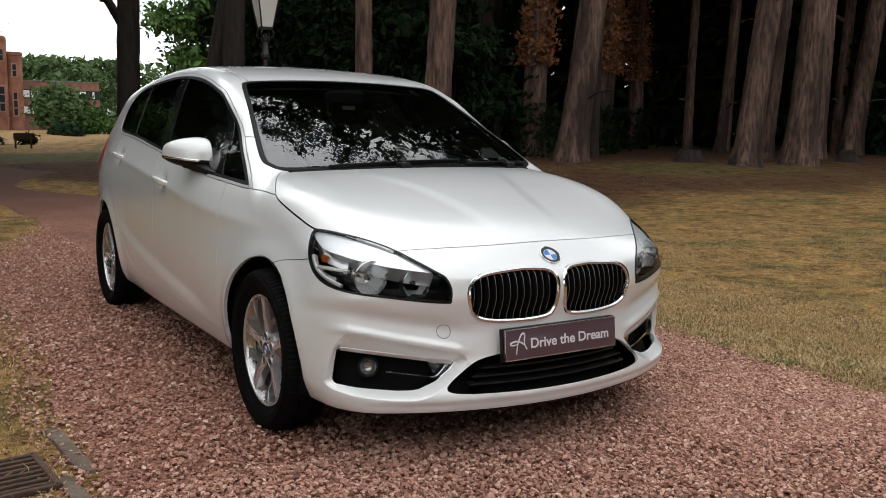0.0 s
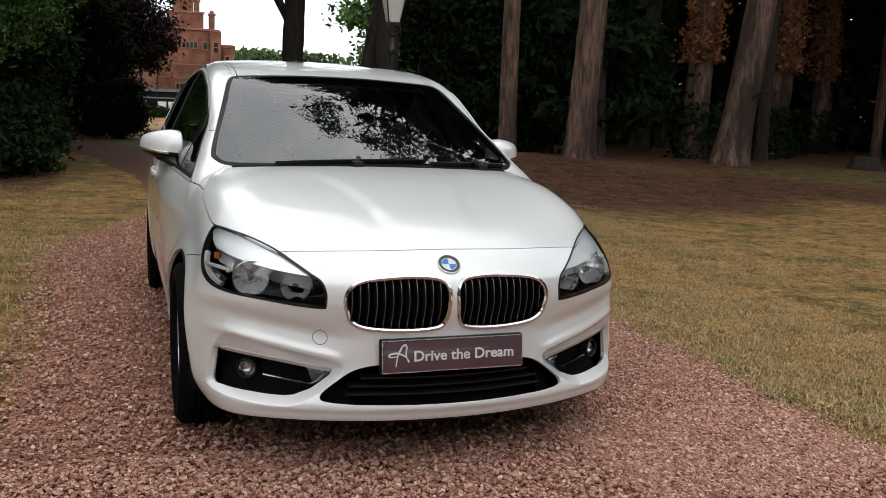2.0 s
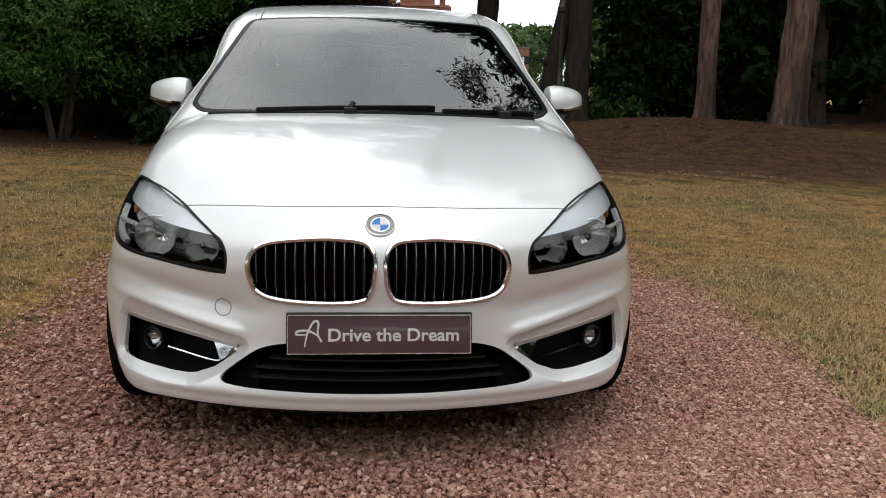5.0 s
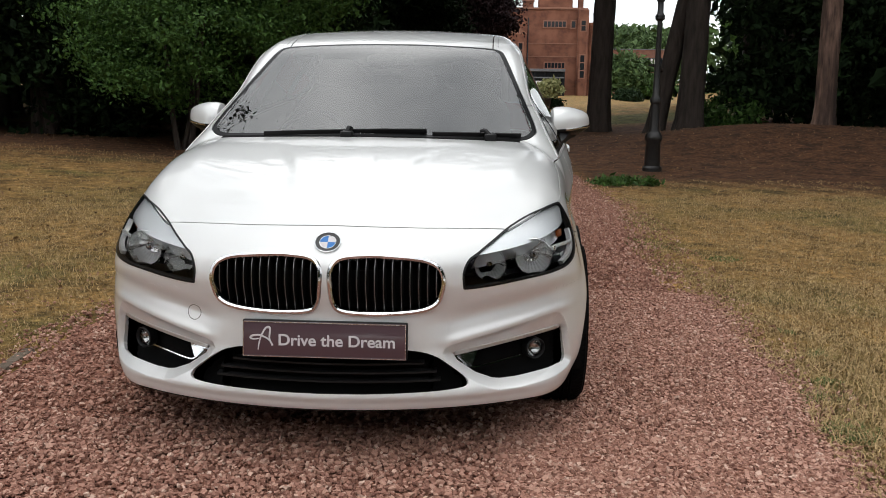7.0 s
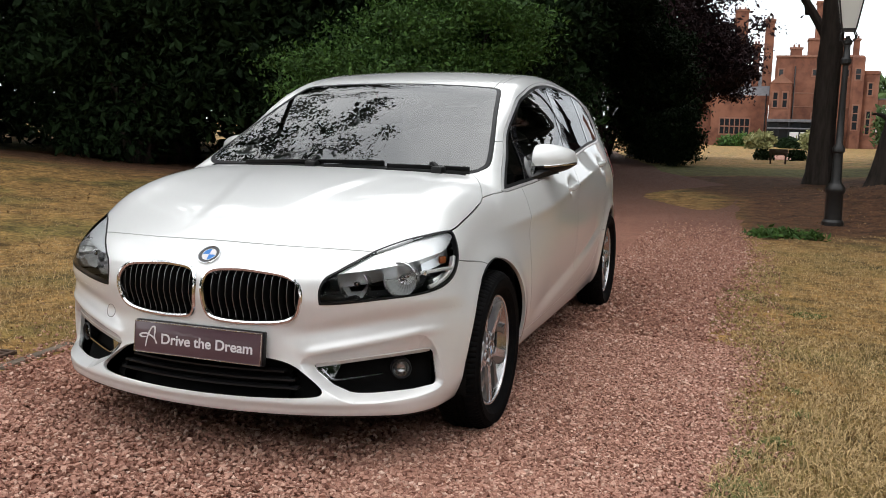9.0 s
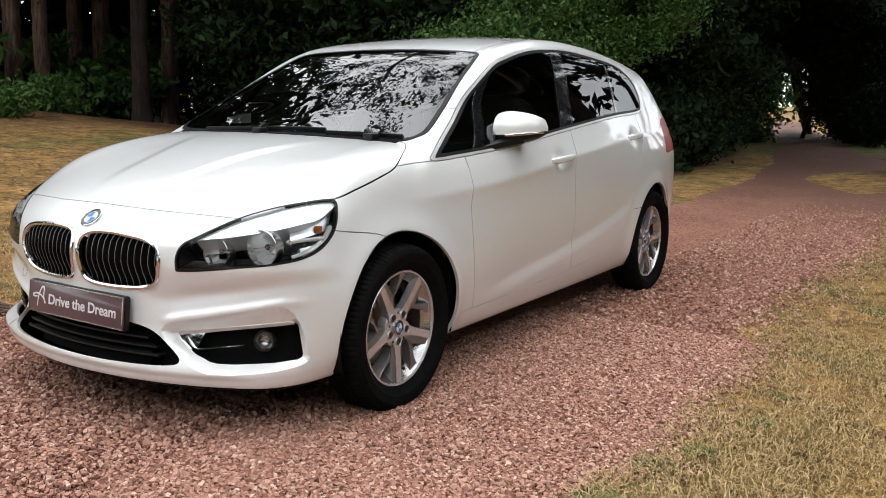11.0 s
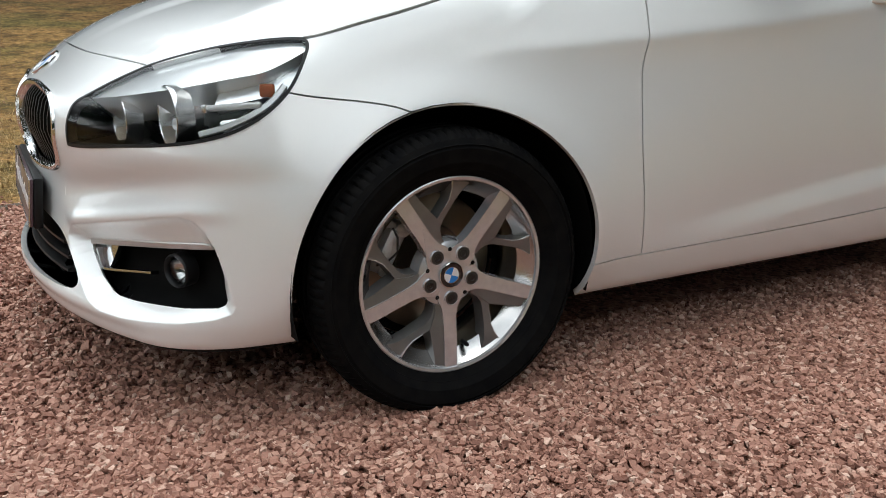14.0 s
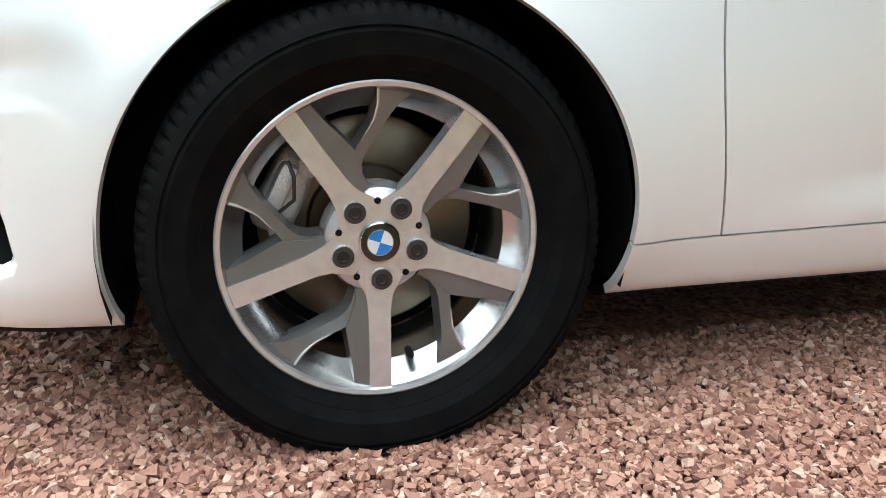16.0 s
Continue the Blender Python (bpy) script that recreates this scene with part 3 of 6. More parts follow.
def sweep(pts, nrm, profile, closed=False, taper=None):
    """A bmesh: a profile of (sideways, outward) points drawn along a line with outward normals."""
    pts, nrm = np.asarray(pts, float), np.asarray(nrm, float)
    if nrm.ndim == 1:
        nrm = np.repeat(nrm[None], len(pts), 0)
    t = np.roll(pts, -1, 0) - np.roll(pts, 1, 0) if closed else np.gradient(pts, axis=0)
    t /= np.linalg.norm(t, axis=1)[:, None] + 1e-12
    s = np.cross(t, nrm)
    s /= np.linalg.norm(s, axis=1)[:, None] + 1e-12
    bm = bmesh.new()
    rows = []
    for i in range(len(pts)):
        k = 1 if taper is None else taper[i]
        rows.append([bm.verts.new(pts[i] + s[i] * u * k + nrm[i] * v * k) for u, v in profile])
    m = len(profile)
    for i in range(len(pts) if closed else len(pts) - 1):
        a, b = rows[i], rows[(i + 1) % len(pts)]
        for j in range(m):
            bm.faces.new((a[j], a[(j + 1) % m], b[(j + 1) % m], b[j]))
    if not closed:
        bm.faces.new(rows[0])
        bm.faces.new(rows[-1])
    return bm


def bar_profile(w, h, r=.3, base=0.0):
    """A rounded bar's section, w wide and h high."""
    return [(-w / 2, base), (-w / 2, h * (1 - r)), (-w / 2 * (1 - r), h), (w / 2 * (1 - r), h), (w / 2, h * (1 - r)), (w / 2, base)]


def tube(r, n=8):
    return [(r * math.cos(i * math.tau / n), r * math.sin(i * math.tau / n)) for i in range(n)]


def box(x, y, z, bevel=.004, at=None, seg=2):
    bm = bmesh.new()
    bmesh.ops.create_cube(bm, size=1, matrix=Matrix.Diagonal((x, y, z, 1)))
    if bevel:
        bmesh.ops.bevel(bm, geom=bm.edges[:], offset=bevel, segments=seg, affect="EDGES", profile=.5)
    if at is not None:
        bm.transform(at)
    return bm


def lathe(profile, n=48, at=None, wave=None):
    """Turns (radius, along) points round the x axis."""
    bm = bmesh.new()
    rows = []
    for i in range(n):
        a = math.tau * i / n
        row = []
        for j, (r, x) in enumerate(profile):
            rr = r if wave is None else wave(i, j, r)
            row.append(bm.verts.new((x, rr * math.cos(a), rr * math.sin(a))))
        rows.append(row)
    for i in range(n):
        a, b = rows[i], rows[(i + 1) % n]
        for j in range(len(profile) - 1):
            bm.faces.new((a[j], a[j + 1], b[j + 1], b[j]))
    if at is not None:
        bm.transform(at)
    return bm


def flipped(bm):
    bm.transform(Matrix.Diagonal((-1, 1, 1, 1)))
    bmesh.ops.reverse_faces(bm, faces=bm.faces[:])
    return bm


def two(name, make, mat, label="", parents=(None, None), smooth=35):
    """The same part on both sides of the car: made for the left, mirrored for the right."""
    a = part(name, make(), mat, parents[0] or car, label, smooth)
    b = part(name, flipped(make()), mat, parents[1] or car, label, smooth)
    return a, b


# kidney grilles
def kidney_ring():
    p = on_nose(KIDNEY)
    return sweep(p, normals_at(p), [(-.0075, -.012), (-.0075, .002), (-.004, .0065), (.003, .0065), (.0075, .0005), (.0075, -.012)], True)


rings = two("grille_frame", kidney_ring, RING, "chrome kidney grille frame")
for s, ring in ((1, rings[0]), (-1, rings[1])):
    panel("grille_backing", kidney, MATT, s, ring, depth=-.044, level=-.06)
slat_x = np.linspace(.045, .345, 12)
for x in slat_x:
    hit = [p for p in KIDNEY if abs(p[0] - x) < .02]
    zs = np.linspace(min(p[1] for p in hit) - .004, max(p[1] for p in hit) + .004, 7)
    p = on_nose([(x, z) for z in zs])
    p[:, 1] += .016 + .012 * step(.60, .51, zs)

    def slat(p=p):
        return sweep(p, np.array((0, -1, 0)), [(-.0045, -.035), (-.0045, 0), (-.002, .005), (.002, .005), (.0045, 0), (.0045, -.035)])

    def tip(p=p):
        return sweep(p + (0, -.0055, 0), np.array((0, -1, 0)), [(-.0013, -.001), (-.0009, .0006), (.0009, .0006), (.0013, -.001)])
    for s, ring in ((1, rings[0]), (-1, rings[1])):
        f = (lambda b: b) if s == 1 else flipped
        part("slat", f(slat()), MATT, ring)
        part("slat_edge", f(tip()), SLAT_EDGE, ring)

# lower intake with its bars
panel("intake_backing", intake, MATT, 0, depth=-.054, level=-.07)
for z in (.292, .318, .345):
    w = .36 if z < .31 else .36 - (z - .31) * 1.5
    p = on_nose([(x, z) for x in np.linspace(-w, w, 21)]) + (0, .035, 0)
    part("intake_bar", sweep(p, np.array((0, -1, 0)), bar_profile(.010, .02, .4, -.01)), BLACK, car)

# fog lamp pockets
for s in (1, -1):
    pocket = panel("fog_pocket", fog, MATT, s, depth=-.034, level=-.055, label="black fog lamp pocket")
    f = (lambda b: b) if s == 1 else flipped
    c = on_nose([(.664, .352)])[0] + (0, .020, 0)
    turn = Matrix.Translation(c) @ Matrix.Rotation(radians(-62), 4, "Z")
    lampf = part("fog_lamp", f(lathe([(.0, -.02), (.036, -.02), (.036, .010), (.033, .014), (.030, .010), (.028, -.004)], 28, turn)), BLACK, pocket)
    part("fog_lens", f(lathe([(.029, .004), (.022, .010), (.010, .013), (.0005, .014)], 24, turn)), CLEAR, pocket)
    part("fog_reflector", f(lathe([(.028, .002), (.020, -.012), (.008, -.018), (.0005, -.018)], 24, turn)), DARK_CHROME, pocket)
    top_edge = on_nose([(.404 + .344 * u, .3655 + .051 * u + .003 * math.sin(u * math.pi)) for u in np.linspace(0, 1, 24)])
    part("pocket_trim", f(sweep(top_edge, normals_at(top_edge), bar_profile(.013, .005, .3, -.03))), TRIM_SATIN, pocket, "satin silver trim strip")
    wedge, _ = split(fog, lambda x, y, z: np.maximum(x - .472 - .4 * (z - .34), .322 - z))
    panel("pocket_wedge", wedge, CHROME, s, pocket, depth=.01, level=-.016)
    hook = on_nose(outline([(.616, .339), (.56, .331), (.486, .319), (.458, .319), (.436, .336), (.420, .352)], 5, False)) + (0, .006, 0)
    part("pocket_blade", f(sweep(hook, normals_at(hook), bar_profile(.007, .006, .4, -.015))), CHROME, pocket, "chrome blade")

# towing eye cover
p = on_nose([(-.443 + .0235 * math.cos(a), .482 + .0235 * math.sin(a)) for a in np.linspace(0, math.tau, 28, endpoint=False)])
part("tow_cover_joint", sweep(p, normals_at(p), [(-.0012, -.002), (-.0012, .0006), (.0012, .0006), (.0012, -.002)], True), GREY_ALLOY, car)

# headlamps
def lamp_point(s_, z, inward=0.0):
    """A point on the lamp's lens by its place along it (x + y) and height, moved inward."""
    lo, hi = 0.2, 1.0
    for _ in range(30):
        m = (lo + hi) / 2
        if body(np.array([[m, s_ - m, z]]))[0] < 0:
            lo = m
        else:
            hi = m
    p = np.array([lo, s_ - lo, z])
    return p - normals_at(p[None])[0] * inward


BROW = curve((-.30, .678), (-.214, .688), (-.032, .704), (.107, .719), (.208, .731), (.313, .745), (.382, .754), (.466, .788), (.52, .82))
for s in (1, -1):
    lens = panel("headlamp", lamp_skin, CLEAR, s, depth=.004, label="clear halogen headlamp unit")
    lens.visible_shadow = False
    f = (lambda b: b) if s == 1 else flipped
    panel("lamp_housing", lamp_skin, LAMP_BLACK, s, lens, depth=-.10, level=-.12)
    brow, low_part = split(lamp_skin, lambda x, y, z: BROW(x + y) - z)
    panel("lamp_brow", brow, BROW_SILVER, s, lens, depth=.085, level=-.010, label="bright silver reflector band")
    low_flank, _ = split(low_part, lambda x, y, z: np.maximum(.30 - (x + y) - .8 * (z - .66), z - .672 - .10 * (x + y - .3)))
    panel("side_reflector", low_flank, FACET, s, lens, depth=.03, level=-.030, label="curved silver side reflector")
    high_flank, _ = split(low_part, lambda x, y, z: np.maximum(.255 - (x + y), .712 + .10 * (x + y - .3) - z))
    panel("indicator_bowl", high_flank, FACET, s, lens, depth=.03, level=-.046)
    xy = np.array([lamp_point(*q) for q in outline(LAMP_LINE[::3], 3)])
    part("lamp_gasket", f(sweep(xy, normals_at(xy), [(-.0032, -.02), (-.0032, .0012), (.0032, .0012), (.0032, -.02)], True)), BLACK, lens)
    for (bx, by, bz, r) in ((.650, -.500, .662, .060), (.508, -.570, .643, .052)):
        turn = Matrix.Translation((bx, by, bz)) @ Matrix.Rotation(radians(-84), 4, "Z")
        bowl = lathe([(r, .034), (r * .97, .004), (r * .80, -.022), (r * .50, -.042), (.011, -.050)], 14, turn)
        part("reflector", f(bowl), MIRROR, lens, "faceted mirror reflector", 4)
        part("reflector_rim", f(lathe([(r * .985, .033), (r * 1.0, .036), (r * 1.03, .034), (r * 1.03, .0)], 36, turn)), SATIN, lens)
        part("bulb", f(lathe([(.011, -.05), (.011, -.012), (.008, -.004), (.0005, -.002)], 14, turn)), SATIN, lens)
        part("bulb_shield", f(lathe([(.0105, .006), (.0115, -.002), (.009, -.012), (.008, .008), (.0005, .010)], 16, turn)), DARK_CHROME, lens)
        # fluted bright fan in the lower part of the bowl
        fan, rings = bmesh.new(), []
        for q, deep in ((.97, .010), (.86, -.008), (.70, -.024), (.52, -.034)):
            rings.append([fan.verts.new((deep + (.0022 if k % 2 else 0), r * q * math.cos(a), r * q * math.sin(a))) for k, a in enumerate(np.linspace(radians(-168), radians(-12), 25))])
        for p_, q_ in zip(rings, rings[1:]):
            for k in range(24):
                fan.faces.new((p_[k], p_[k + 1], q_[k + 1], q_[k]))
        fan.transform(turn)
        part("flute", f(fan), SILVER, lens, "fluted silver lower reflector", 4)
    skew = Matrix.Rotation(radians(48), 4, "Z") @ Matrix.Rotation(radians(-6), 4, "Y")
    part("light_guide", f(box(.125, .010, .013, .005, Matrix.Translation(lamp_point(.325, .700, .026)) @ skew)), SILVER, lens)
    part("guide_tip", f(box(.012, .014, .018, .004, Matrix.Translation(lamp_point(.248, .696, .024)) @ skew)), MIRROR, lens)
    rim_line = np.array([lamp_point(*q, .014) for q in outline([(.255, .640), (.33, .656), (.39, .678), (.430, .702), (.452, .730)], 6, False)])
    part("lower_guide", f(sweep(rim_line, normals_at(rim_line), bar_profile(.013, .008, .4, -.01))), SILVER, lens)
    part("indicator", f(box(.030, .012, .026, .005, Matrix.Translation(lamp_point(.405, .735, .040)) @ Matrix.Rotation(radians(58), 4, "Z"))), AMBER, lens)


# badge
def roundel(at, r, parent):
    b = part("badge", lathe([(.0005, .0), (r, .0), (r, .003), (r * .95, .005), (r * .93, .004), (.0005, .004)], 40, at), GLOSS, parent, "round blue and white badge")
    part("badge_rim", lathe([(r * .93, .003), (r * .95, .0062), (r, .0055), (r * 1.03, .002), (r * 1.03, .0)], 40, at), CHROME, parent)
    part("badge_inner_rim", lathe([(r * .60, .003), (r * .62, .0055), (r * .65, .0055), (r * .67, .003)], 32, at), CHROME, parent)
    for k in range(4):
        bm = bmesh.new()
        pts = [bm.verts.new(at @ Vector((.0048, 0, 0)))]
        pts += [bm.verts.new(at @ Vector((.0048, r * .61 * math.cos(a), r * .61 * math.sin(a)))) for a in np.linspace(k * math.pi / 2, (k + 1) * math.pi / 2, 9)]
        bm.faces.new(pts)
        part("badge_quadrant", bm, BLUE if k % 2 else WHITE, parent)
    return b


bc = on_nose([(0, .722)])[0]
bn = normals_at(bc[None])[0]
face = Vector(bn).to_track_quat("X", "Z").to_matrix().to_4x4()
roundel(Matrix.Translation(Vector(bc) + Vector(bn) * .0005) @ face, .041, car)

# number plate with a dealer's slogan
plate_at = Matrix.Translation((0, -.778, .429)) @ Matrix.Rotation(radians(-6), 4, "X")
plate = part("number_plate", box(.512, .008, .112, .003), PLATE, car, "maroon dealer plate with white slogan")
plate.matrix_basis = plate_at
part("plate_holder", box(.520, .02, .118, .004, Matrix.Translation((0, .0145, 0))), BLACK, plate)
for z in (-.054, .054):
    part("plate_edge", box(.512, .003, .0022, 0, Matrix.Translation((0, -.0048, z))), SATIN, plate)
for x in (-.2545, .2545):
    part("plate_edge", box(.0022, .003, .108, 0, Matrix.Translation((x, -.0048, 0))), SATIN, plate)


def words(text, size, mat, parent, at, name="lettering", fat=0.0):
    cu = bpy.data.curves.new(name, "FONT")
    cu.body, cu.size, cu.extrude, cu.offset = text, size, .0006, fat
    cu.align_y = "CENTER"
    ob = bpy.data.objects.new(name, cu)
    me = bpy.data.meshes.new_from_object(ob)
    bpy.data.objects.remove(ob)
    me.materials.clear()
    me.materials.append(mat)
    out = new(name, me)
    out.matrix_basis = at
    out.parent = parent
    return out


upright = Matrix.Rotation(radians(90), 4, "X")
text = words("Drive the Dream", .0500, WHITE, plate, Matrix.Translation((-.146, -.0048, -.003)) @ upright, fat=.0009)
wide = max(v.co.x for v in text.data.vertices)
text.matrix_basis = Matrix.Translation((-.146, -.0048, -.003)) @ upright @ Matrix.Diagonal((.368 / wide, 1, 1, 1))
for k, strokes in enumerate(([(-.208, -.036), (-.201, .002), (-.186, .034), (-.174, .040), (-.170, .030), (-.172, .004), (-.163, -.022)], [(-.160, -.020), (-.176, .000), (-.202, .012), (-.226, .010), (-.232, .003), (-.221, -.001), (-.205, .001)])):
    swirl = outline(strokes, 6, False)
    fade = .45 + .9 * np.sin(np.linspace(.25, 2.9, len(swirl)))
    part("plate_emblem", sweep(np.stack([swirl[:, 0], np.full(len(swirl), -.0048 - .0002 * k), swirl[:, 1] * .95], 1), np.array((0, -1, 0)), bar_profile(.0046, .0008, .3, -.0005), False, fade), WHITE, plate)

# wing mirrors
def shell_form(rx, ry, rz, power, at, flat_back=None, low=None, n=24, m=16):
    """A rounded box of the given half sizes, cut flat at the back, by superellipsoid."""
    bm = bmesh.new()
    rows = []
    e = 2 / power
    sg = lambda v: math.copysign(abs(v) ** e, v)
    for i in range(m + 1):
        b = -math.pi / 2 + math.pi * i / m
        row = []
        for j in range(n):
            a = math.tau * j / n
            x, y, z = rx * sg(math.cos(b)) * sg(math.cos(a)), ry * sg(math.cos(b)) * sg(math.sin(a)), rz * sg(math.sin(b))
            if flat_back is not None:
                y = min(y, flat_back)
            if low is not None:
                z = max(z, low)
            row.append(bm.verts.new((x, y, z)))
        rows.append(row)
    for i in range(m):
        for j in range(n):
            bm.faces.new((rows[i][j], rows[i][(j + 1) % n], rows[i + 1][(j + 1) % n], rows[i + 1][j]))
    bmesh.ops.remove_doubles(bm, verts=bm.verts[:], dist=.0004)
    bm.transform(at)
    return bm


MIRROR_FRONT = curve((.782, .762), (.790, .748), (.83, .752), (.87, .772), (.91, .803), (.94, .840), (.958, .876), (.967, .908))
MIRROR_CREST = curve((.782, .842), (.83, .852), (.87, .866), (.91, .885), (.94, .903), (.967, .916))
MIRROR_BACK = curve((.782, .896), (.83, .905), (.91, .921), (.967, .929))
MIRROR_TOP = curve((.782, 1.094), (.790, 1.106), (.83, 1.112), (.87, 1.108), (.91, 1.099), (.94, 1.087), (.958, 1.073), (.967, 1.046))
MIRROR_BELT = curve((.782, 1.008), (.87, 1.014), (.967, 1.027))
MIRROR_FOOT = curve((.782, .970), (.83, .966), (.88, .975), (.93, .992), (.967, 1.016))


def mirror_form(upper, grow=0.0):
    """Half a mirror housing, upright at its inner end, drawn out to a low outer tip: the domed cap or the shallow tray under it."""
    bm, rows = bmesh.new(), []
    for x in (.782, .784, .788, .796, .81, .83, .85, .87, .89, .91, .925, .94, .95, .958, .963, .966, .967):
        yf, yc, yb, zt, zb, zl = (float(c(np.array(x))) for c in (MIRROR_FRONT, MIRROR_CREST, MIRROR_BACK, MIRROR_TOP, MIRROR_BELT, MIRROR_FOOT))
        yf, yb = yf + grow, yb - grow
        row = []
        for k in range(13):
            a = math.pi / 2 * k / 12
            c, d = math.cos(a) ** .80, math.sin(a) ** .80
            row.append((yc - (yc - yf) * c, zb + (zt - zb) * d) if upper else (yc - (yc - yf) * c, zb - (zb - zl) * d))
        edge = zt if upper else zl
        row += [(yc + (yb - yc) * .6, edge - (edge - zb) * .03), (yb - .004, edge - (edge - zb) * .10), (yb, edge - (edge - zb) * .2), (yb, zb)]
        rows.append([bm.verts.new((x, y, z)) for y, z in row])
    for p, q in zip(rows, rows[1:]):
        for k in range(len(p)):
            n = (k + 1) % len(p)
            bm.faces.new((p[k], p[n], q[n], q[k]))
    bm.faces.new(rows[0])
    bm.faces.new(rows[-1][::-1])
    bmesh.ops.recalc_face_normals(bm, faces=bm.faces[:])
    return bm


def belt_point(x, out=.001):
    return (x, float(MIRROR_FRONT(np.array(x))) - out, float(MIRROR_BELT(np.array(x))) - .004)


caps = two("mirror_cap", lambda: mirror_form(True), PAINT, "white wing mirror housing")
two("mirror_base", lambda: mirror_form(False, .004), BLACK, "black lower mirror housing", caps)
two("mirror_indicator", lambda: sweep([belt_point(x) for x in (.845, .87, .895, .92, .94, .955, .964)], np.array((.45, -1, 0)), bar_profile(.010, .004, .4, -.003)), SATIN, "clear indicator strip", caps)
two("mirror_arm", lambda: sweep([(.775, .640, .955), (.790, .690, .962), (.808, .750, .974), (.835, .820, .985), (.860, .860, .990)], np.array((0, 0, 1)), [(-.045, -.016), (-.045, .008), (-.02, .016), (.02, .016), (.045, .008), (.045, -.016)]), BLACK, "", caps)
two("mirror_foot", lambda: sweep([(.796, .56, .936), (.800, .66, .946), (.804, .80, .960)], np.array((1, 0, .35)), bar_profile(.034, .020, .5, -.03)), BLACK, "", caps)
two("mirror_glass", lambda: box(.124, .004, .058, .002, Matrix.Translation((.858, .9120, 1.052)) @ Matrix.Rotation(radians(10), 4, "Z")), CHROME, "", caps)

# door handles
for y0, z0, door in ((1.278, .886, "front_door"), (2.325, .967, "rear_door")):
    p = on_side([(y0 + d, z0 + d * .06) for d in np.linspace(-.122, .122, 13)])
    flush = on_side([(y0 - .2, z0), (y0 + .2, z0)])[:, 0]
    p[:, 0] = np.linspace(flush[0], flush[1], 13) + .016 - .016 * np.abs(np.linspace(-1, 1, 13)) ** 3

    def handle(p=p):
        return sweep(p, np.array((1, 0, .12)), [(-.013, -.006), (-.016, 0), (-.011, .009), (0, .012), (.011, .009), (.016, 0), (.013, -.006)], False, 1 - .35 * np.abs(np.linspace(-1, 1, 13)) ** 3)
    doors = [o for o in bpy.data.objects if o.name.split(".")[0] == door]
    two("handle", handle, PAINT, "white pull handle", doors)

# wipers
def wiper(a, b, pivot, name):
    p = on_top([tuple(np.array(a) + (np.array(b) - np.array(a)) * u) for u in np.linspace(0, 1, 14)])
    w = part(name, sweep(p, normals_at(p), bar_profile(.011, .020, .5, .003)), BLACK, car, "black windscreen wiper")
    mid = p[7] + normals_at(p[7:8])[0] * .022
    q = np.array(pivot)
    line_ = np.array([q + (mid - q) * u + np.array((0, -.004, .012 * math.sin(u * math.pi))) for u in np.linspace(0, 1, 8)])
    part("wiper_arm", sweep(line_, np.array((0, -.4, .9)), bar_profile(.018, .012, .4)), BLACK, w)
    part("wiper_cap", box(.05, .06, .03, .008, Matrix.Translation(q)), BLACK, w)


wiper((-.44, .262), (.235, .300), (-.09, .240, 1.004), "wiper")
wiper((.26, .272), (.625, .312), (.50, .262, 1.000), "wiper")
p = on_top([(x, .240 + .10 * x * x) for x in np.linspace(-.62, .62, 31)])
part("scuttle", sweep(p, normals_at(p), bar_profile(.035, .003, .3, -.02)), MATT, car, "black scuttle strip")

# roof joints and aerial fin
for s in (1, -1):
    p = on_top([(s * (.525 + .03 * float(step(1.2, 2.2, np.array(y)))), y) for y in np.linspace(1.1, 2.9, 25)])
    part("roof_joint", sweep(p, normals_at(p), bar_profile(.004, .0008, .3, -.004)), GREY_ALLOY, car)
panel("roof_rear", roof, LINING, 0, depth=.004, level=-.045, label="pale cloth headlining")

# arch liners
for ay, ar in ARCHES:
    def liner(ay=ay, ar=ar):
        bm = lathe([(ar + .004, .845), (ar + .012, .74), (ar + .012, .52), (.06, .50)], 48, Matrix.Translation((0, ay, .318)))
        bmesh.ops.delete(bm, geom=[v for v in bm.verts if v.co.z < .19], context="VERTS")
        return bm
    two("arch_liner", liner, MATT, "black wheel arch liner")

# wheels
R_RIM = .2285


def spoke_form(points, z_front, z_back, inset):
    """A flat-faced arm: outline in the wheel's plane, its faces at the given depths, its back drawn in."""
    p = np.array(points)
    bm = bmesh.new()
    c = p.mean(0)
    a = [bm.verts.new((float(zf), *q)) for q, zf in zip(p, z_front)]
    b = [bm.verts.new((float(zf) - .030, *(q + (q - c) * inset))) for q, zf in zip(p, z_front)]
    bm.faces.new(a)
    for i in range(len(p)):
        j = (i + 1) % len(p)
        bm.faces.new((a[i], b[i], b[j], a[j]))
    bmesh.ops.triangulate(bm, faces=[f for f in bm.faces if len(f.verts) > 4])
    return bm


def polar(r, deg):
    return r * math.cos(radians(deg)), r * math.sin(radians(deg))


def depth_at(q):
    """The dished face: the hub lies deeper than the rim."""
    r = math.hypot(*q)
    return .8225 + .0125 * float(step(.06, .21, np.array(r)))


def arm_outline(a):
    n = []
    for r, w in ((.030, .0215), (.050, .034), (.062, .0285), (.078, .0200), (.100, .0165), (.15, .0158), (.20, .0162), (.2185, .0164)):
        n.append((r, w))
    left = [polar(math.hypot(r, w), a + math.degrees(math.atan2(w, r))) for r, w in n]
    right = [polar(math.hypot(r, w), a - math.degrees(math.atan2(w, r))) for r, w in n]
    return left + right[::-1]


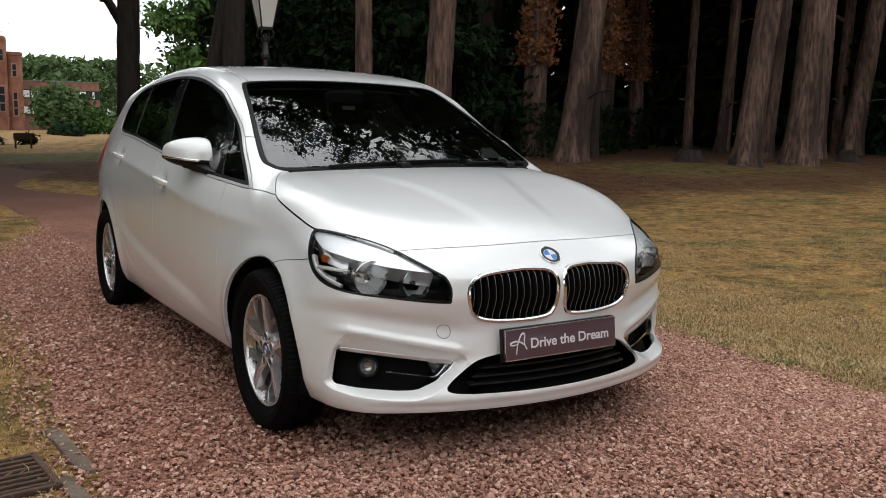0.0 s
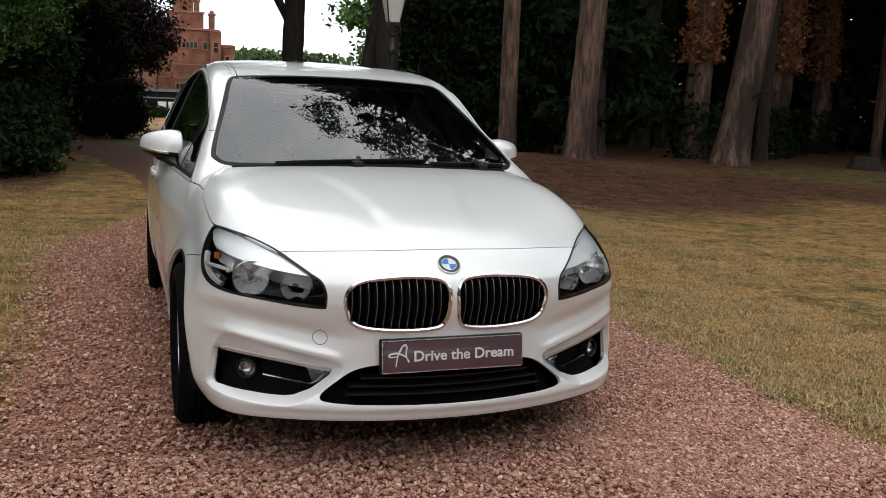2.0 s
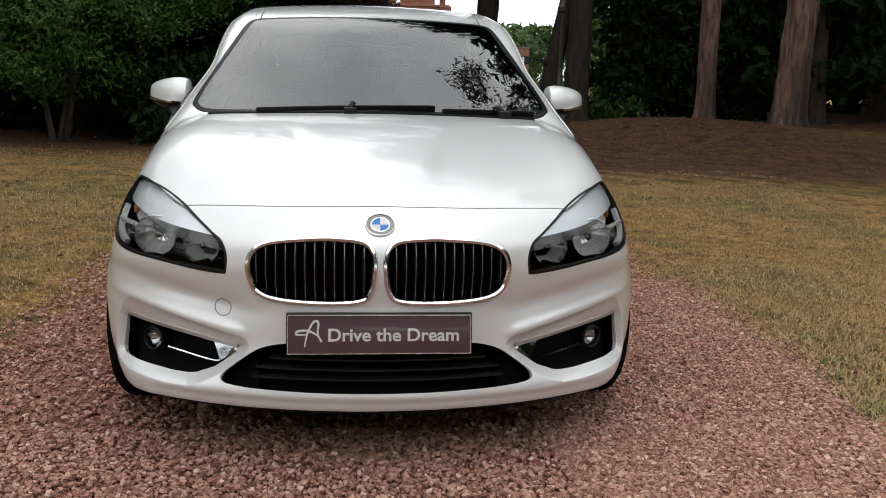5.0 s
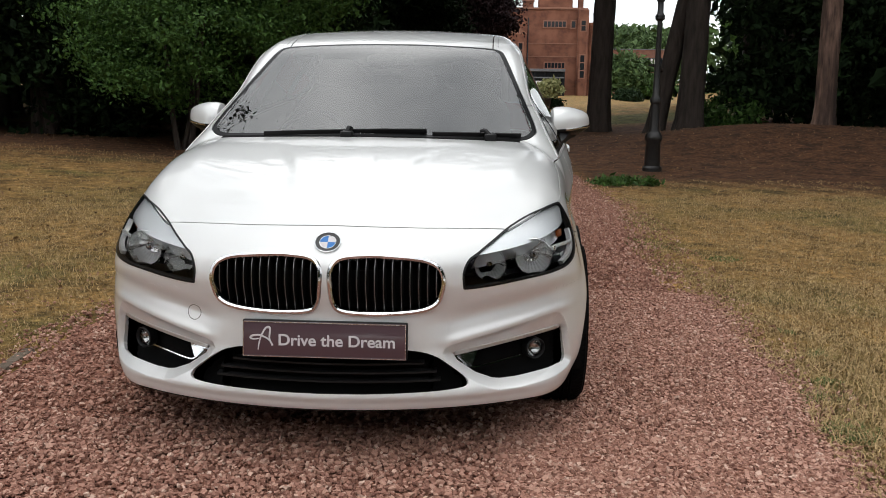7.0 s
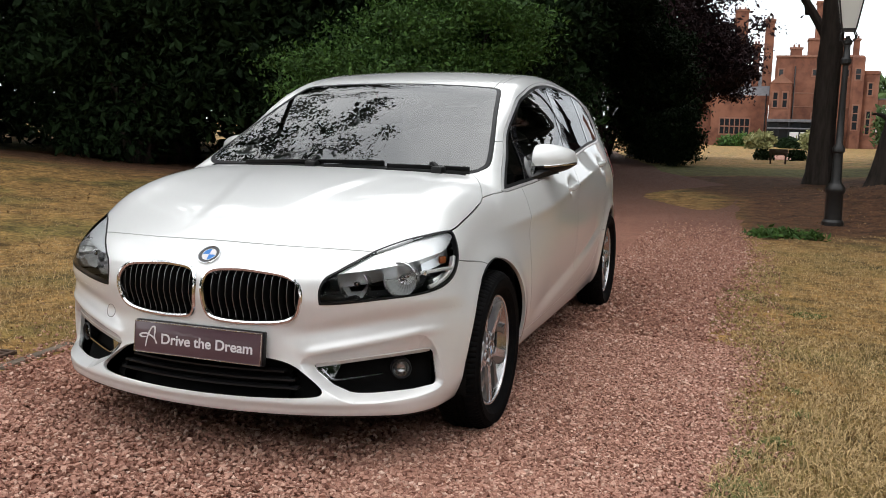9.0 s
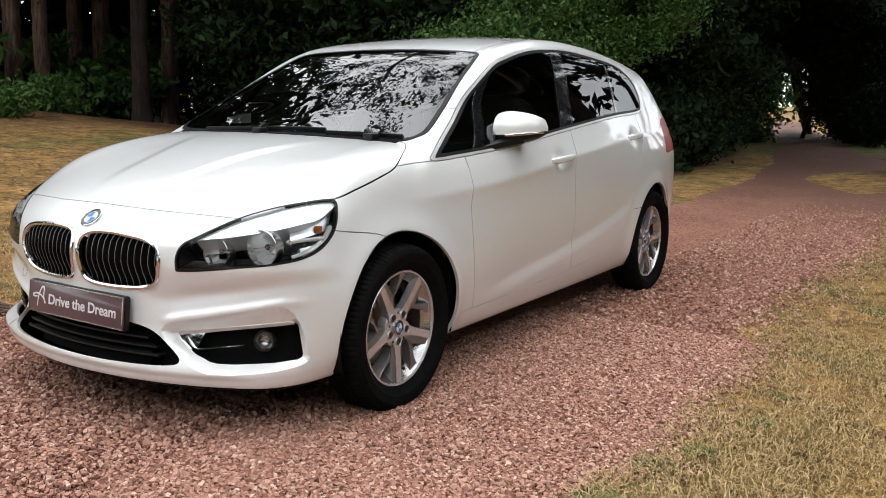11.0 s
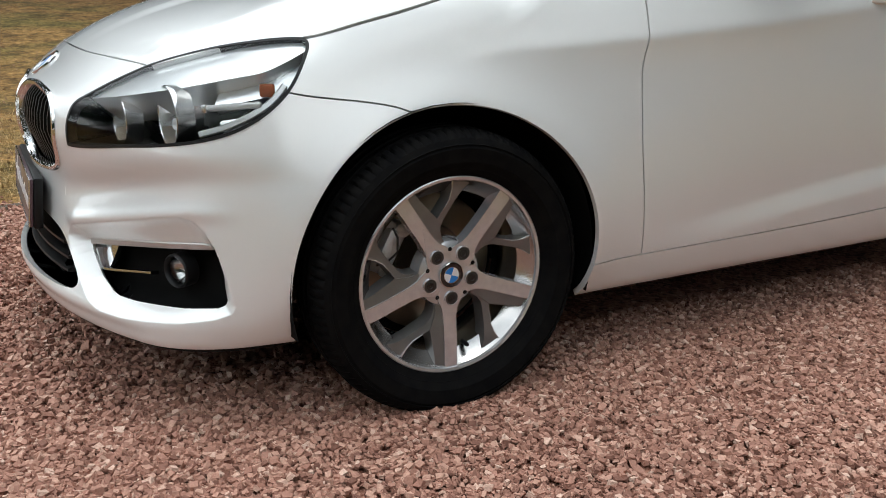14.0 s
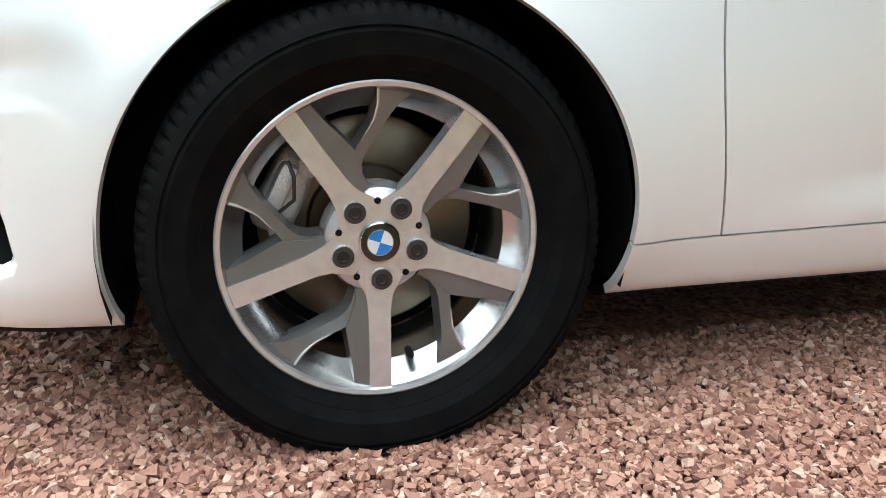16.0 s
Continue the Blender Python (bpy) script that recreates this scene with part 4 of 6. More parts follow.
FLANK_A = ((.072, -9), (.088, -8.5), (.105, -7.4), (.13, -6.2), (.165, -5.0), (.190, -4.4), (.2165, -4.0))
FLANK_B = ((.078, -26), (.092, -21), (.108, -20.5), (.1365, -21), (.165, -15.5), (.190, -12), (.2165, -10))
BRANCH_A = ((.088, -9), (.105, -13), (.122, -17.5), (.1365, -21.5), (.150, -27), (.172, -33), (.195, -35), (.2165, -35.2))
BRANCH_B = ((.082, -25), (.100, -23.0), (.115, -24.5), (.128, -28), (.142, -32.5), (.168, -38.2), (.195, -43.5), (.2185, -49.5))


def forked_arm(a):
    """The darker flank of an arm and the branch that swings off it towards the rim, with sloping sides."""
    bm = bmesh.new()
    for left, right, sink in ((FLANK_A, FLANK_B, .0010), (BRANCH_A, BRANCH_B, -.0035)):
        rows = []
        for (r0, d0), (r1, d1) in zip(left, right):
            p, q = np.array(polar(r0, a + d0)), np.array(polar(r1, a + d1))
            out = (q - p) / np.linalg.norm(q - p) * .004
            zp, zq = depth_at(p) + sink, depth_at(q) + sink - .003
            rows.append([bm.verts.new((z, *c)) for z, c in ((zp - .034, p - out), (zp, p), (zq, q), (zq - .034, q + out))])
        for u, v in zip(rows, rows[1:]):
            for j in range(3):
                bm.faces.new((u[j], u[j + 1], v[j + 1], v[j]))
        bm.faces.new(rows[0])
        bm.faces.new(rows[-1])
    return bm


def tyre_wave(i, j, r):
    cut_ = {4: .0015, 5: .0045, 6: .0065, 7: .006, 20: .005, 21: .003}.get(j, 0)
    return r - (cut_ if i % 4 == 0 else 0)


def build_wheel():
    w = new("wheel")
    w.parent = car
    w["label"] = "five-arm machined alloy wheel with black tyre"
    rt = .3295
    tyre_profile = [(.222, .838), (.236, .849), (.262, .868), (.292, .872), (.313, .862), (.3225, .849), (.3270, .836), (.3290, .822)]
    for x in (.818, .790, .760):
        tyre_profile += [(rt, x + .002), (.3215, x), (.3215, x - .008), (rt, x - .010)]
    tyre_profile += [(.3285, .730), (.3235, .716), (.312, .700), (.285, .690), (.245, .700), (.222, .712)]
    tyre = part("tyre", lathe(tyre_profile, 384, wave=tyre_wave), RUBBER, w, smooth=28)
    for r, x in ((.300, .8705), (.246, .8555)):
        part("tyre_bead", lathe([(r - .0015, x - .002), (r - .0008, x + .0010), (r + .0008, x + .0010), (r + .0015, x - .002)], 96), RUBBER, tyre)
    part("rim_barrel", lathe([(.2180, .8385), (.208, .824), (.197, .812), (.189, .806), (.187, .79), (.187, .70), (.215, .69)], 72), BARREL, w)
    part("rim_lip", lathe([(.226, .832), (R_RIM, .838), (.2280, .8440), (.2255, .8455), (.2195, .8440), (.2175, .838)], 96), MACHINED, w, "bright machined rim edge")
    a0 = (125, 53, -19, -91, -163)
    for a in a0:
        o = arm_outline(a)
        part("spoke_face", spoke_form(o, [depth_at(q) + .0045 for q in o], None, .05), MACHINED, w)
        part("spoke", forked_arm(a), GREY_ALLOY, w, "", 30)
        edge = np.array([(depth_at(polar(r, 0)) - .0025, *polar(r, a + d)) for r, d in BRANCH_A[4:]])
        part("spoke_edge", sweep(edge, np.array((1, 0, 0)), bar_profile(.0034, .0012, .3, -.004), False, (.3, .8, 1, 1.2)), MACHINED, w)
        lug = Matrix.Translation((.8190, *polar(.0555, a + 3)))
        # flat dark disc on the face for the shaded lug hole, none is cut
        part("lug_bore", lathe([(.0158, .0122), (.0150, .0124), (.0005, .0124)], 24, lug), BORE_SHADE, w)
        part("lug_bolt", lathe([(.0098, .0124), (.0098, .0132), (.0085, .0136), (.0062, .0136), (.0055, .0128), (.0005, .0128)], 12, lug), DARK_BOLT, w)
        part("lug_collar", lathe([(.0150, .0120), (.0158, .0136), (.0170, .0134), (.0174, .008)], 24, lug), MACHINED, w)
        # black disc likewise paints the shade of a small hollow
        part("dimple", lathe([(.0050, .0135), (.0045, .0138), (.0005, .0138)], 12, Matrix.Translation((.8155, *polar(.060, a + 39)))), MATT, w)
    part("hub", lathe([(.082, .787), (.080, .808), (.076, .818), (.066, .8245), (.050, .8265), (.0005, .827)], 60), MACHINED, w)
    roundel(Matrix.Translation((.8280, 0, 0)) @ Matrix.Rotation(radians(-20), 4, "X"), .0295, w)
    part("valve", lathe([(.0055, -.012), (.0055, .010), (.0040, .014), (.0005, .014)], 12, Matrix.Translation((.818, *polar(.182, -76)))), BLACK, w)
    part("brake_disc", lathe([(.164, .700), (.164, .716), (.160, .718), (.092, .718), (.088, .726), (.0005, .726)], 64), STEEL, w, "worn steel brake disc")
    # the caliper: a ribbed casting astride the disc with its bridge, boot and hose clip
    seat_c = Matrix.Translation((.742, *polar(.138, 153))) @ Matrix.Rotation(radians(153), 4, "X")
    caliper = part("caliper", box(.058, .062, .128, .016, seat_c, 3), CAST, w, "cast grey brake caliper")
    part("caliper_bridge", box(.030, .026, .085, .008, seat_c @ Matrix.Translation((.034, .012, 0))), CAST, caliper)
    for z in (-.050, .050):
        part("caliper_ear", lathe([(.0005, .0), (.016, .0), (.017, .014), (.011, .018), (.0005, .018)], 18, seat_c @ Matrix.Translation((.022, -.012, z))), CAST, caliper)
    part("caliper_clip", sweep([tuple(seat_c @ Vector(q)) for q in ((.044, .020, -.045), (.052, .004, -.030), (.053, -.010, 0), (.052, .004, .030), (.044, .020, .045))], np.array((1, 0, 0)), tube(.0028, 6)), DARK_BOLT, caliper)
    part("caliper_boot", lathe([(.012, .0), (.014, .01), (.010, .02), (.0005, .02)], 14, Matrix.Translation((.750, *polar(.120, 188)))), MATT, caliper)
    # black disc added behind the spokes for the darkness of the wheel well
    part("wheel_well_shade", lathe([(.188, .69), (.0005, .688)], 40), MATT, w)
    return w


wheel = build_wheel()
for o in wheel.children_recursive:
    o.data.transform(Matrix.Diagonal((1, .962, .962, 1)))
wheel.matrix_basis = pose(0, 0, .311)
copy_thing(wheel, pose(0, 2.67, .311, 23, 0, 0))
copy_thing(wheel, pose(0, 0, .311, 40, 0, 180))
copy_thing(wheel, pose(0, 2.67, .311, -14, 0, 180))

# cabin seen through the glass
part("cabin_floor", box(1.5, 2.9, .02, .005, Matrix.Translation((0, 1.85, .50))), CABIN, car)
part("bulkhead", box(1.45, .02, .50, .005, Matrix.Translation((0, .42, .68))), CABIN, car)
dash = sweep([(x, .62 - .10 * x * x, .90) for x in np.linspace(-.70, .70, 21)], np.array((0, 0, 1)), [(-.32, -.02), (-.26, .055), (-.10, .075), (.10, .060), (.16, .0), (.14, -.25), (-.3, -.25)])
part("dashboard", dash, CABIN, car, "black moulded dashboard")
for s in (1, -1):
    seat = part("front_seat", shell_form(.25, .085, .33, 3, Matrix.Translation((s * .36, 1.52, .86)) @ Matrix.Rotation(radians(-17), 4, "X")), SEAT, car)
    part("headrest", shell_form(.14, .05, .085, 2.6, Matrix.Translation((s * .36, 1.64, 1.25)) @ Matrix.Rotation(radians(-12), 4, "X")), SEAT, seat)
    part("seat_cushion", shell_form(.25, .28, .08, 3, Matrix.Translation((s * .36, 1.26, .60))), SEAT, seat)
    part("headrest_post", box(.16, .012, .10, .004, Matrix.Translation((s * .36, 1.615, 1.16))), SATIN, seat)
    door_lining = on_side([(y, .86) for y in np.linspace(.55, 2.4, 14)])
    door_lining[:, 0] -= .07
    door_lining[:, 0] *= s
    part("door_lining", sweep(door_lining, np.array((s, 0, 0)), [(-.05 * s, -.01), (-.05 * s, .01), (.30 * s, .01), (.30 * s, -.01)]), CABIN, car)
rear = part("rear_seat", shell_form(.62, .08, .34, 4, Matrix.Translation((0, 2.42, .86)) @ Matrix.Rotation(radians(-17), 4, "X")), SEAT, car)
for x in (-.42, 0, .42):
    part("headrest", shell_form(.12, .045, .08, 2.6, Matrix.Translation((x, 2.54, 1.22))), SEAT, rear)
wheel_ring = [(-.37 + .18 * math.cos(a), .93 + .07 * math.sin(a), .90 + .165 * math.sin(a)) for a in np.linspace(0, math.tau, 32, endpoint=False)]
part("steering_wheel", sweep(wheel_ring, np.array((0, -.92, .39)), tube(.015, 8), True), CABIN, car)
part("steering_hub", shell_form(.07, .03, .06, 2.5, Matrix.Translation((-.37, .92, .89))), CABIN, car)
part("rear_mirror", shell_form(.115, .022, .035, 3.2, Matrix.Translation((0, 1.02, 1.315)) @ Matrix.Rotation(radians(12), 4, "X")), CABIN, car)
part("sensor_pod", box(.09, .10, .05, .012, Matrix.Translation((0, 1.10, 1.325)) @ Matrix.Rotation(radians(23), 4, "X")), CABIN, car)
part("tax_disc", box(.07, .002, .02, 0, Matrix.Translation((-.02, .93, 1.262)) @ Matrix.Rotation(radians(23), 4, "X")), LINING, car)


# ---- ground ----
rng = np.random.default_rng(7)


def height(x, y):
    """The lie of the land: flat by the drive, rising to the pines with a low mound before them, a bank rising in the west, a dip towards the house."""
    x, y = np.asarray(x, float), np.asarray(y, float)
    h = .33 * np.exp(-((x - 5.0) / 2.6) ** 2 - ((y - 13.2) / 2.4) ** 2)
    h = h + .30 * step(2.5, 8, x) * step(6.5, 13, y) * step(60, 35, y)
    h = h + .068 * np.maximum(-x - 4, 0) * step(18, 7, y) * step(-60, -30, x)
    h = h - (.9 * step(30, 75, y) + .55 * step(75, 130, y)) * step(60, 34, np.abs(x - 10))
    h = h + .03 * np.sin(x * .9 + 1.3) * np.sin(y * .7) * step(2.2, 5, np.abs(x))
    return h


MID = curve((-30, .3), (-6, .08), (4, .05), (12, -.15), (18, -.75), (25, -2.1), (33, -4.0), (45, -6.6), (70, -12))


def wobble(y, k):
    return .05 * np.sin(y * 1.3 + k) + .025 * np.sin(y * 4.7 + 2 * k) + .012 * np.sin(y * 11.3 + 3 * k)


def right_edge(y):
    return MID(y) + 1.66 + .10 * step(2, 6, y) + wobble(y, .6) + .35 * step(8, 16, y) - 1.3 * step(15, 22, y)


def left_edge(y):
    return MID(y) - 1.66 - wobble(y, 2.2) * .9 + step(3.5, 8, y) * (1.04 - .74 * step(7, 24, y))


def sheet(name, xs, ys, z, mat, label, category, attribute=None):
    gx, gy = np.meshgrid(xs, ys, indexing="ij")
    v = np.stack([gx, gy, z(gx, gy)], -1).reshape(-1, 3)
    i = np.arange(len(xs) * len(ys)).reshape(len(xs), len(ys))
    f = np.stack([i[:-1, :-1], i[1:, :-1], i[1:, 1:], i[:-1, 1:]], -1).reshape(-1, 4)
    ob = link(name, v, f, mat)
    if attribute is not None:
        for key, fn in attribute.items():
            a = ob.data.attributes.new(key, "FLOAT", "POINT")
            a.data.foreach_set("value", fn(v[:, 0], v[:, 1]).astype(np.float32))
    return tagged(ob, label, category, kind="structure")


def nodes_of(name, rough=.9):
    m = bpy.data.materials.new(name)
    m.use_nodes = True
    nd, ln = m.node_tree.nodes, m.node_tree.links
    nd["Principled BSDF"].inputs["Roughness"].default_value = rough
    nd["Principled BSDF"].inputs["Specular IOR Level"].default_value = .25
    return m, nd, ln, nd["Principled BSDF"]


def noise_ramp(nd, ln, co, scale, stops, detail=6, rough=.6):
    n, r = nd.new("ShaderNodeTexNoise"), nd.new("ShaderNodeValToRGB")
    n.inputs["Scale"].default_value, n.inputs["Detail"].default_value, n.inputs["Roughness"].default_value = scale, detail, rough
    e = r.color_ramp.elements
    while len(e) < len(stops):
        e.new(.5)
    for k, (pos, col) in zip(e, stops):
        k.position, k.color = pos, (*col, 1)
    ln.new(co, n.inputs["Vector"])
    ln.new(n.outputs["Fac"], r.inputs["Fac"])
    return r.outputs["Color"], n.outputs["Fac"]


def mix_colour(nd, ln, fac, a, b):
    m = nd.new("ShaderNodeMix")
    m.data_type = "RGBA"
    ln.new(fac, m.inputs["Factor"])
    ln.new(a, m.inputs["A"])
    ln.new(b, m.inputs["B"])
    return m.outputs["Result"]


LAWN, nd, ln, bs = nodes_of("parched_lawn", .95)
co = nd.new("ShaderNodeTexCoord").outputs["Object"]
straw, f1 = noise_ramp(nd, ln, co, 11, [(.30, (0.116, 0.061, 0.02)), (.50, (0.268, 0.156, 0.054)), (.70, (0.451, 0.275, 0.104))], 9, .72)
green, f2 = noise_ramp(nd, ln, co, 13, [(.30, (0.059, 0.066, 0.017)), (.62, (0.152, 0.137, 0.041))], 9, .7)
litter, f3 = noise_ramp(nd, ln, co, 16, [(.30, (.040, .017, .008)), (.5, (.092, .041, .019)), (.70, (.18, .088, .044))], 8, .72)
patch = nd.new("ShaderNodeTexNoise")
patch.inputs["Scale"].default_value, patch.inputs["Detail"].default_value = .9, 6
ln.new(co, patch.inputs["Vector"])
rp = nd.new("ShaderNodeMapRange")
rp.inputs["From Min"].default_value, rp.inputs["From Max"].default_value = .48, .64
ln.new(patch.outputs["Fac"], rp.inputs["Value"])
lush = nd.new("ShaderNodeAttribute")
lush.attribute_name = "lush"
mx = nd.new("ShaderNodeMath")
mx.operation = "MAXIMUM"
ml = nd.new("ShaderNodeMath")
ml.operation = "MULTIPLY"
ml.inputs[1].default_value = .7
ln.new(rp.outputs["Result"], ml.inputs[0])
ln.new(ml.outputs[0], mx.inputs[0])
ln.new(lush.outputs["Fac"], mx.inputs[1])
wood = nd.new("ShaderNodeAttribute")
wood.attribute_name = "litter"
worn, _ = noise_ramp(nd, ln, co, 3.4, [(.38, (.42, .42, .36)), (.50, (.96, .96, .94)), (.62, (1.38, 1.36, 1.30))], 9, .75)
mu = nd.new("ShaderNodeMix")
mu.data_type, mu.blend_type = "RGBA", "MULTIPLY"
mu.inputs["Factor"].default_value = 1
ln.new(mix_colour(nd, ln, wood.outputs["Fac"], mix_colour(nd, ln, mx.outputs[0], straw, green), litter), mu.inputs["A"])
tufts, _ = noise_ramp(nd, ln, co, 24, [(.36, (.50, .49, .46)), (.54, (1.0, 1.0, 1.0)), (.70, (1.25, 1.22, 1.15))], 6, .7)
mt = nd.new("ShaderNodeMix")
mt.data_type, mt.blend_type = "RGBA", "MULTIPLY"
mt.inputs["Factor"].default_value = 1
ln.new(worn, mt.inputs["A"])
ln.new(tufts, mt.inputs["B"])
ln.new(mt.outputs["Result"], mu.inputs["B"])
ln.new(mu.outputs["Result"], bs.inputs["Base Color"])
bp, bn_ = nd.new("ShaderNodeBump"), nd.new("ShaderNodeTexNoise")
bn_.inputs["Scale"].default_value, bn_.inputs["Detail"].default_value = 55, 8
ln.new(co, bn_.inputs["Vector"])
bp.inputs["Strength"].default_value, bp.inputs["Distance"].default_value = .9, .03
ln.new(bn_.outputs["Fac"], bp.inputs["Height"])
ln.new(bp.outputs["Normal"], bs.inputs["Normal"])

GRAVEL, nd, ln, bs = nodes_of("red_chippings", .85)
co = nd.new("ShaderNodeTexCoord").outputs["Object"]
vo = nd.new("ShaderNodeTexVoronoi")
vo.inputs["Scale"].default_value = 85
ln.new(co, vo.inputs["Vector"])
rr = nd.new("ShaderNodeValToRGB")
e = rr.color_ramp.elements
e[0].position, e[0].color = .0, (0.116, 0.046, 0.032, 1)
e[1].position, e[1].color = 1.0, (0.484, 0.255, 0.182, 1)
k = e.new(.5)
k.color = (0.33, 0.148, 0.101, 1)
sp = nd.new("ShaderNodeSeparateColor")
ln.new(vo.outputs["Color"], sp.inputs["Color"])
ln.new(sp.outputs["Red"], rr.inputs["Fac"])
broad, _ = noise_ramp(nd, ln, co, .9, [(.35, (.75, .72, .70)), (.65, (1.0, 1.0, 1.0))], 3)
mu = nd.new("ShaderNodeMix")
mu.data_type, mu.blend_type = "RGBA", "MULTIPLY"
mu.inputs["Factor"].default_value = 1
ln.new(rr.outputs["Color"], mu.inputs["A"])
ln.new(broad, mu.inputs["B"])
# far drive: trodden dust, its colour darkened for the tree shade there
trodden_shaded = nd.new("ShaderNodeAttribute")
trodden_shaded.attribute_name = "trodden_shaded"
shaded_dust, _ = noise_ramp(nd, ln, co, 30, [(.3, (.060, .027, .018)), (.7, (.125, .060, .041))])
ln.new(mix_colour(nd, ln, trodden_shaded.outputs["Fac"], mu.outputs["Result"], shaded_dust), bs.inputs["Base Color"])
bp = nd.new("ShaderNodeBump")
bp.inputs["Strength"].default_value, bp.inputs["Distance"].default_value = 1.0, .012
bp.invert = True
ln.new(vo.outputs["Distance"], bp.inputs["Height"])
ln.new(bp.outputs["Normal"], bs.inputs["Normal"])

CHIP, nd, ln, bs = nodes_of("red_stone_chip", .8)
geo = nd.new("ShaderNodeNewGeometry")
rr = nd.new("ShaderNodeValToRGB")
e = rr.color_ramp.elements
e[0].position, e[0].color = .0, (.190, .090, .065, 1)
e[1].position, e[1].color = 1.0, (.66, .468, .375, 1)
for pos, col in ((.25, (.325, .165, .121, 1)), (.6, (.425, .231, .171, 1)), (.88, (.53, .322, .244, 1))):
    k = e.new(pos)
    k.color = col
ln.new(geo.outputs["Random Per Island"], rr.inputs["Fac"])
co = nd.new("ShaderNodeTexCoord").outputs["Object"]
grain, _ = noise_ramp(nd, ln, co, 260, [(.3, (.78, .76, .75)), (.7, (1.1, 1.1, 1.1))], 3)
mu = nd.new("ShaderNodeMix")
mu.data_type, mu.blend_type = "RGBA", "MULTIPLY"
mu.inputs["Factor"].default_value = 1
ln.new(rr.outputs["Color"], mu.inputs["A"])
ln.new(grain, mu.inputs["B"])
ln.new(mu.outputs["Result"], bs.inputs["Base Color"])


def litter_zone(x, y):
    edge = 6.8 + .35 * np.sin(x * .8) + .15 * np.sin(x * 2.1 + 1)
    edge = np.where(x > 7, edge + .10 * (np.minimum(x, 16) - 7), edge)
    right = step(-.8, 1.2, y - edge) * step(1.1 - .9 * step(12, 16, y), 1.9 - 1.0 * step(12, 16, y), x - MID(y)) * step(23, 20, y + .2 * np.sin(x * 2))
    woods = step(0, 2, y - 10) * step(9, 12, x) * step(60, 40, y)
    west = step(-9, -15, x) * step(22, 8, y) * .6
    west2 = step(1.6, 2.1, -(x - MID(y))) * step(7.5, 10.5, y) * step(24, 20, y)
    near_post = np.exp(-((x - 3.6) / 2.2) ** 2 - ((y - 9.8) / 2.6) ** 2)
    return np.clip(np.maximum.reduce([right, woods, west, west2, near_post]), 0, 1)


def lush_zone(x, y):
    bank = 19.2 + 2.2 * step(-.8, 2.0, x)
    strip = step(0, .7, y - bank) * step(28, 26, y) * 1.3
    spots = sum(a * np.exp(-((x - px) / r) ** 2 - ((y - py) / r) ** 2) for px, py, r, a in ((1.85, -.15, .28, 1.2), (2.1, .5, .3, .8), (2.0, -.75, .35, 1.0), (-2.6, 5.5, 1.3, .6), (-2.3, 2.2, .6, .5), (13.4, 10.8, 1.6, 1.0), (16.8, 10.7, 1.5, .9), (9.1, 11.9, 1.1, .8), (11.7, 11.3, .8, .7), (3.2, -.4, .5, .5)))
    return np.clip(strip + spots, 0, 1)


def spaced(stops):
    return np.unique(np.concatenate([np.arange(a, b, s) for a, b, s in stops]))


gxs = spaced([(-600, -60, 90), (-60, -14, 3), (-14, 14, .35), (14, 60, 1.5), (60, 601, 90)])
gys = spaced([(-600, -40, 80), (-40, -6, 2), (-6, 26, .35), (26, 90, 2), (90, 601, 85)])
tagged(sheet("ground", gxs, gys, height, LAWN, "parched straw-coloured lawn with pine litter", "lawn", {"litter": lambda x, y: litter_zone(x, y) * (1 - .8 * lush_zone(x, y)), "lush": lush_zone}))

ys = np.arange(-16, 62, .16)
us = np.linspace(0, 1, 25)
L, Rr = left_edge(ys), right_edge(ys)
dx = L[None] + (Rr - L)[None] * us[:, None]
dy = np.repeat(ys[None], 25, 0)
crown_ = .010 + .020 * (1 - (2 * us[:, None] - 1) ** 2) ** .5 - .03 * (np.abs(2 * us[:, None] - 1) > .999)
dz = height(dx, dy) * step(.8, 1.5, dx) + crown_ + np.where(dy > 28, height(dx, dy), 0) - .022
dz = np.where(np.abs(2 * us[:, None] - 1) < .95, np.maximum(dz, .004), dz)
i = np.arange(dx.size).reshape(dx.shape)
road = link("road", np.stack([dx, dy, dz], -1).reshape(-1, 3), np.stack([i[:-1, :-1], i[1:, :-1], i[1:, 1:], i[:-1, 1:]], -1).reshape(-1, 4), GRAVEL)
# how far trodden, tree-shaded colour replaces the chippings along the drive
a = road.data.attributes.new("trodden_shaded", "FLOAT", "POINT")
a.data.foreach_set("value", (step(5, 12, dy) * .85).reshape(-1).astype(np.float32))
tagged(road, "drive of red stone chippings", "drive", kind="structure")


def scatter(n, region, seed):
    g = np.random.default_rng(seed)
    x0, y0, x1, y1 = region
    return g.uniform(x0, x1, n), g.uniform(y0, y1, n), g


CHIP_V = np.array([(x, y, z) for x in (-1, 1) for y in (-1, 1) for z in (-1, 1)], float) * .72
CHIP_F = np.array([(0, 1, 3), (0, 3, 2), (4, 6, 7), (4, 7, 5), (0, 4, 5), (0, 5, 1), (2, 3, 7), (2, 7, 6), (1, 5, 7), (1, 7, 3)])


def turned(g, n):
    """Random turns, one 3 x 3 matrix each."""
    q = g.normal(size=(n, 4))
    q /= np.linalg.norm(q, axis=1)[:, None]
    w, x, y, z = q.T
    return np.stack([1 - 2 * (y * y + z * z), 2 * (x * y - z * w), 2 * (x * z + y * w), 2 * (x * y + z * w), 1 - 2 * (x * x + z * z), 2 * (y * z - x * w), 2 * (x * z - y * w), 2 * (y * z + x * w), 1 - 2 * (x * x + y * y)], 1).reshape(-1, 3, 3)


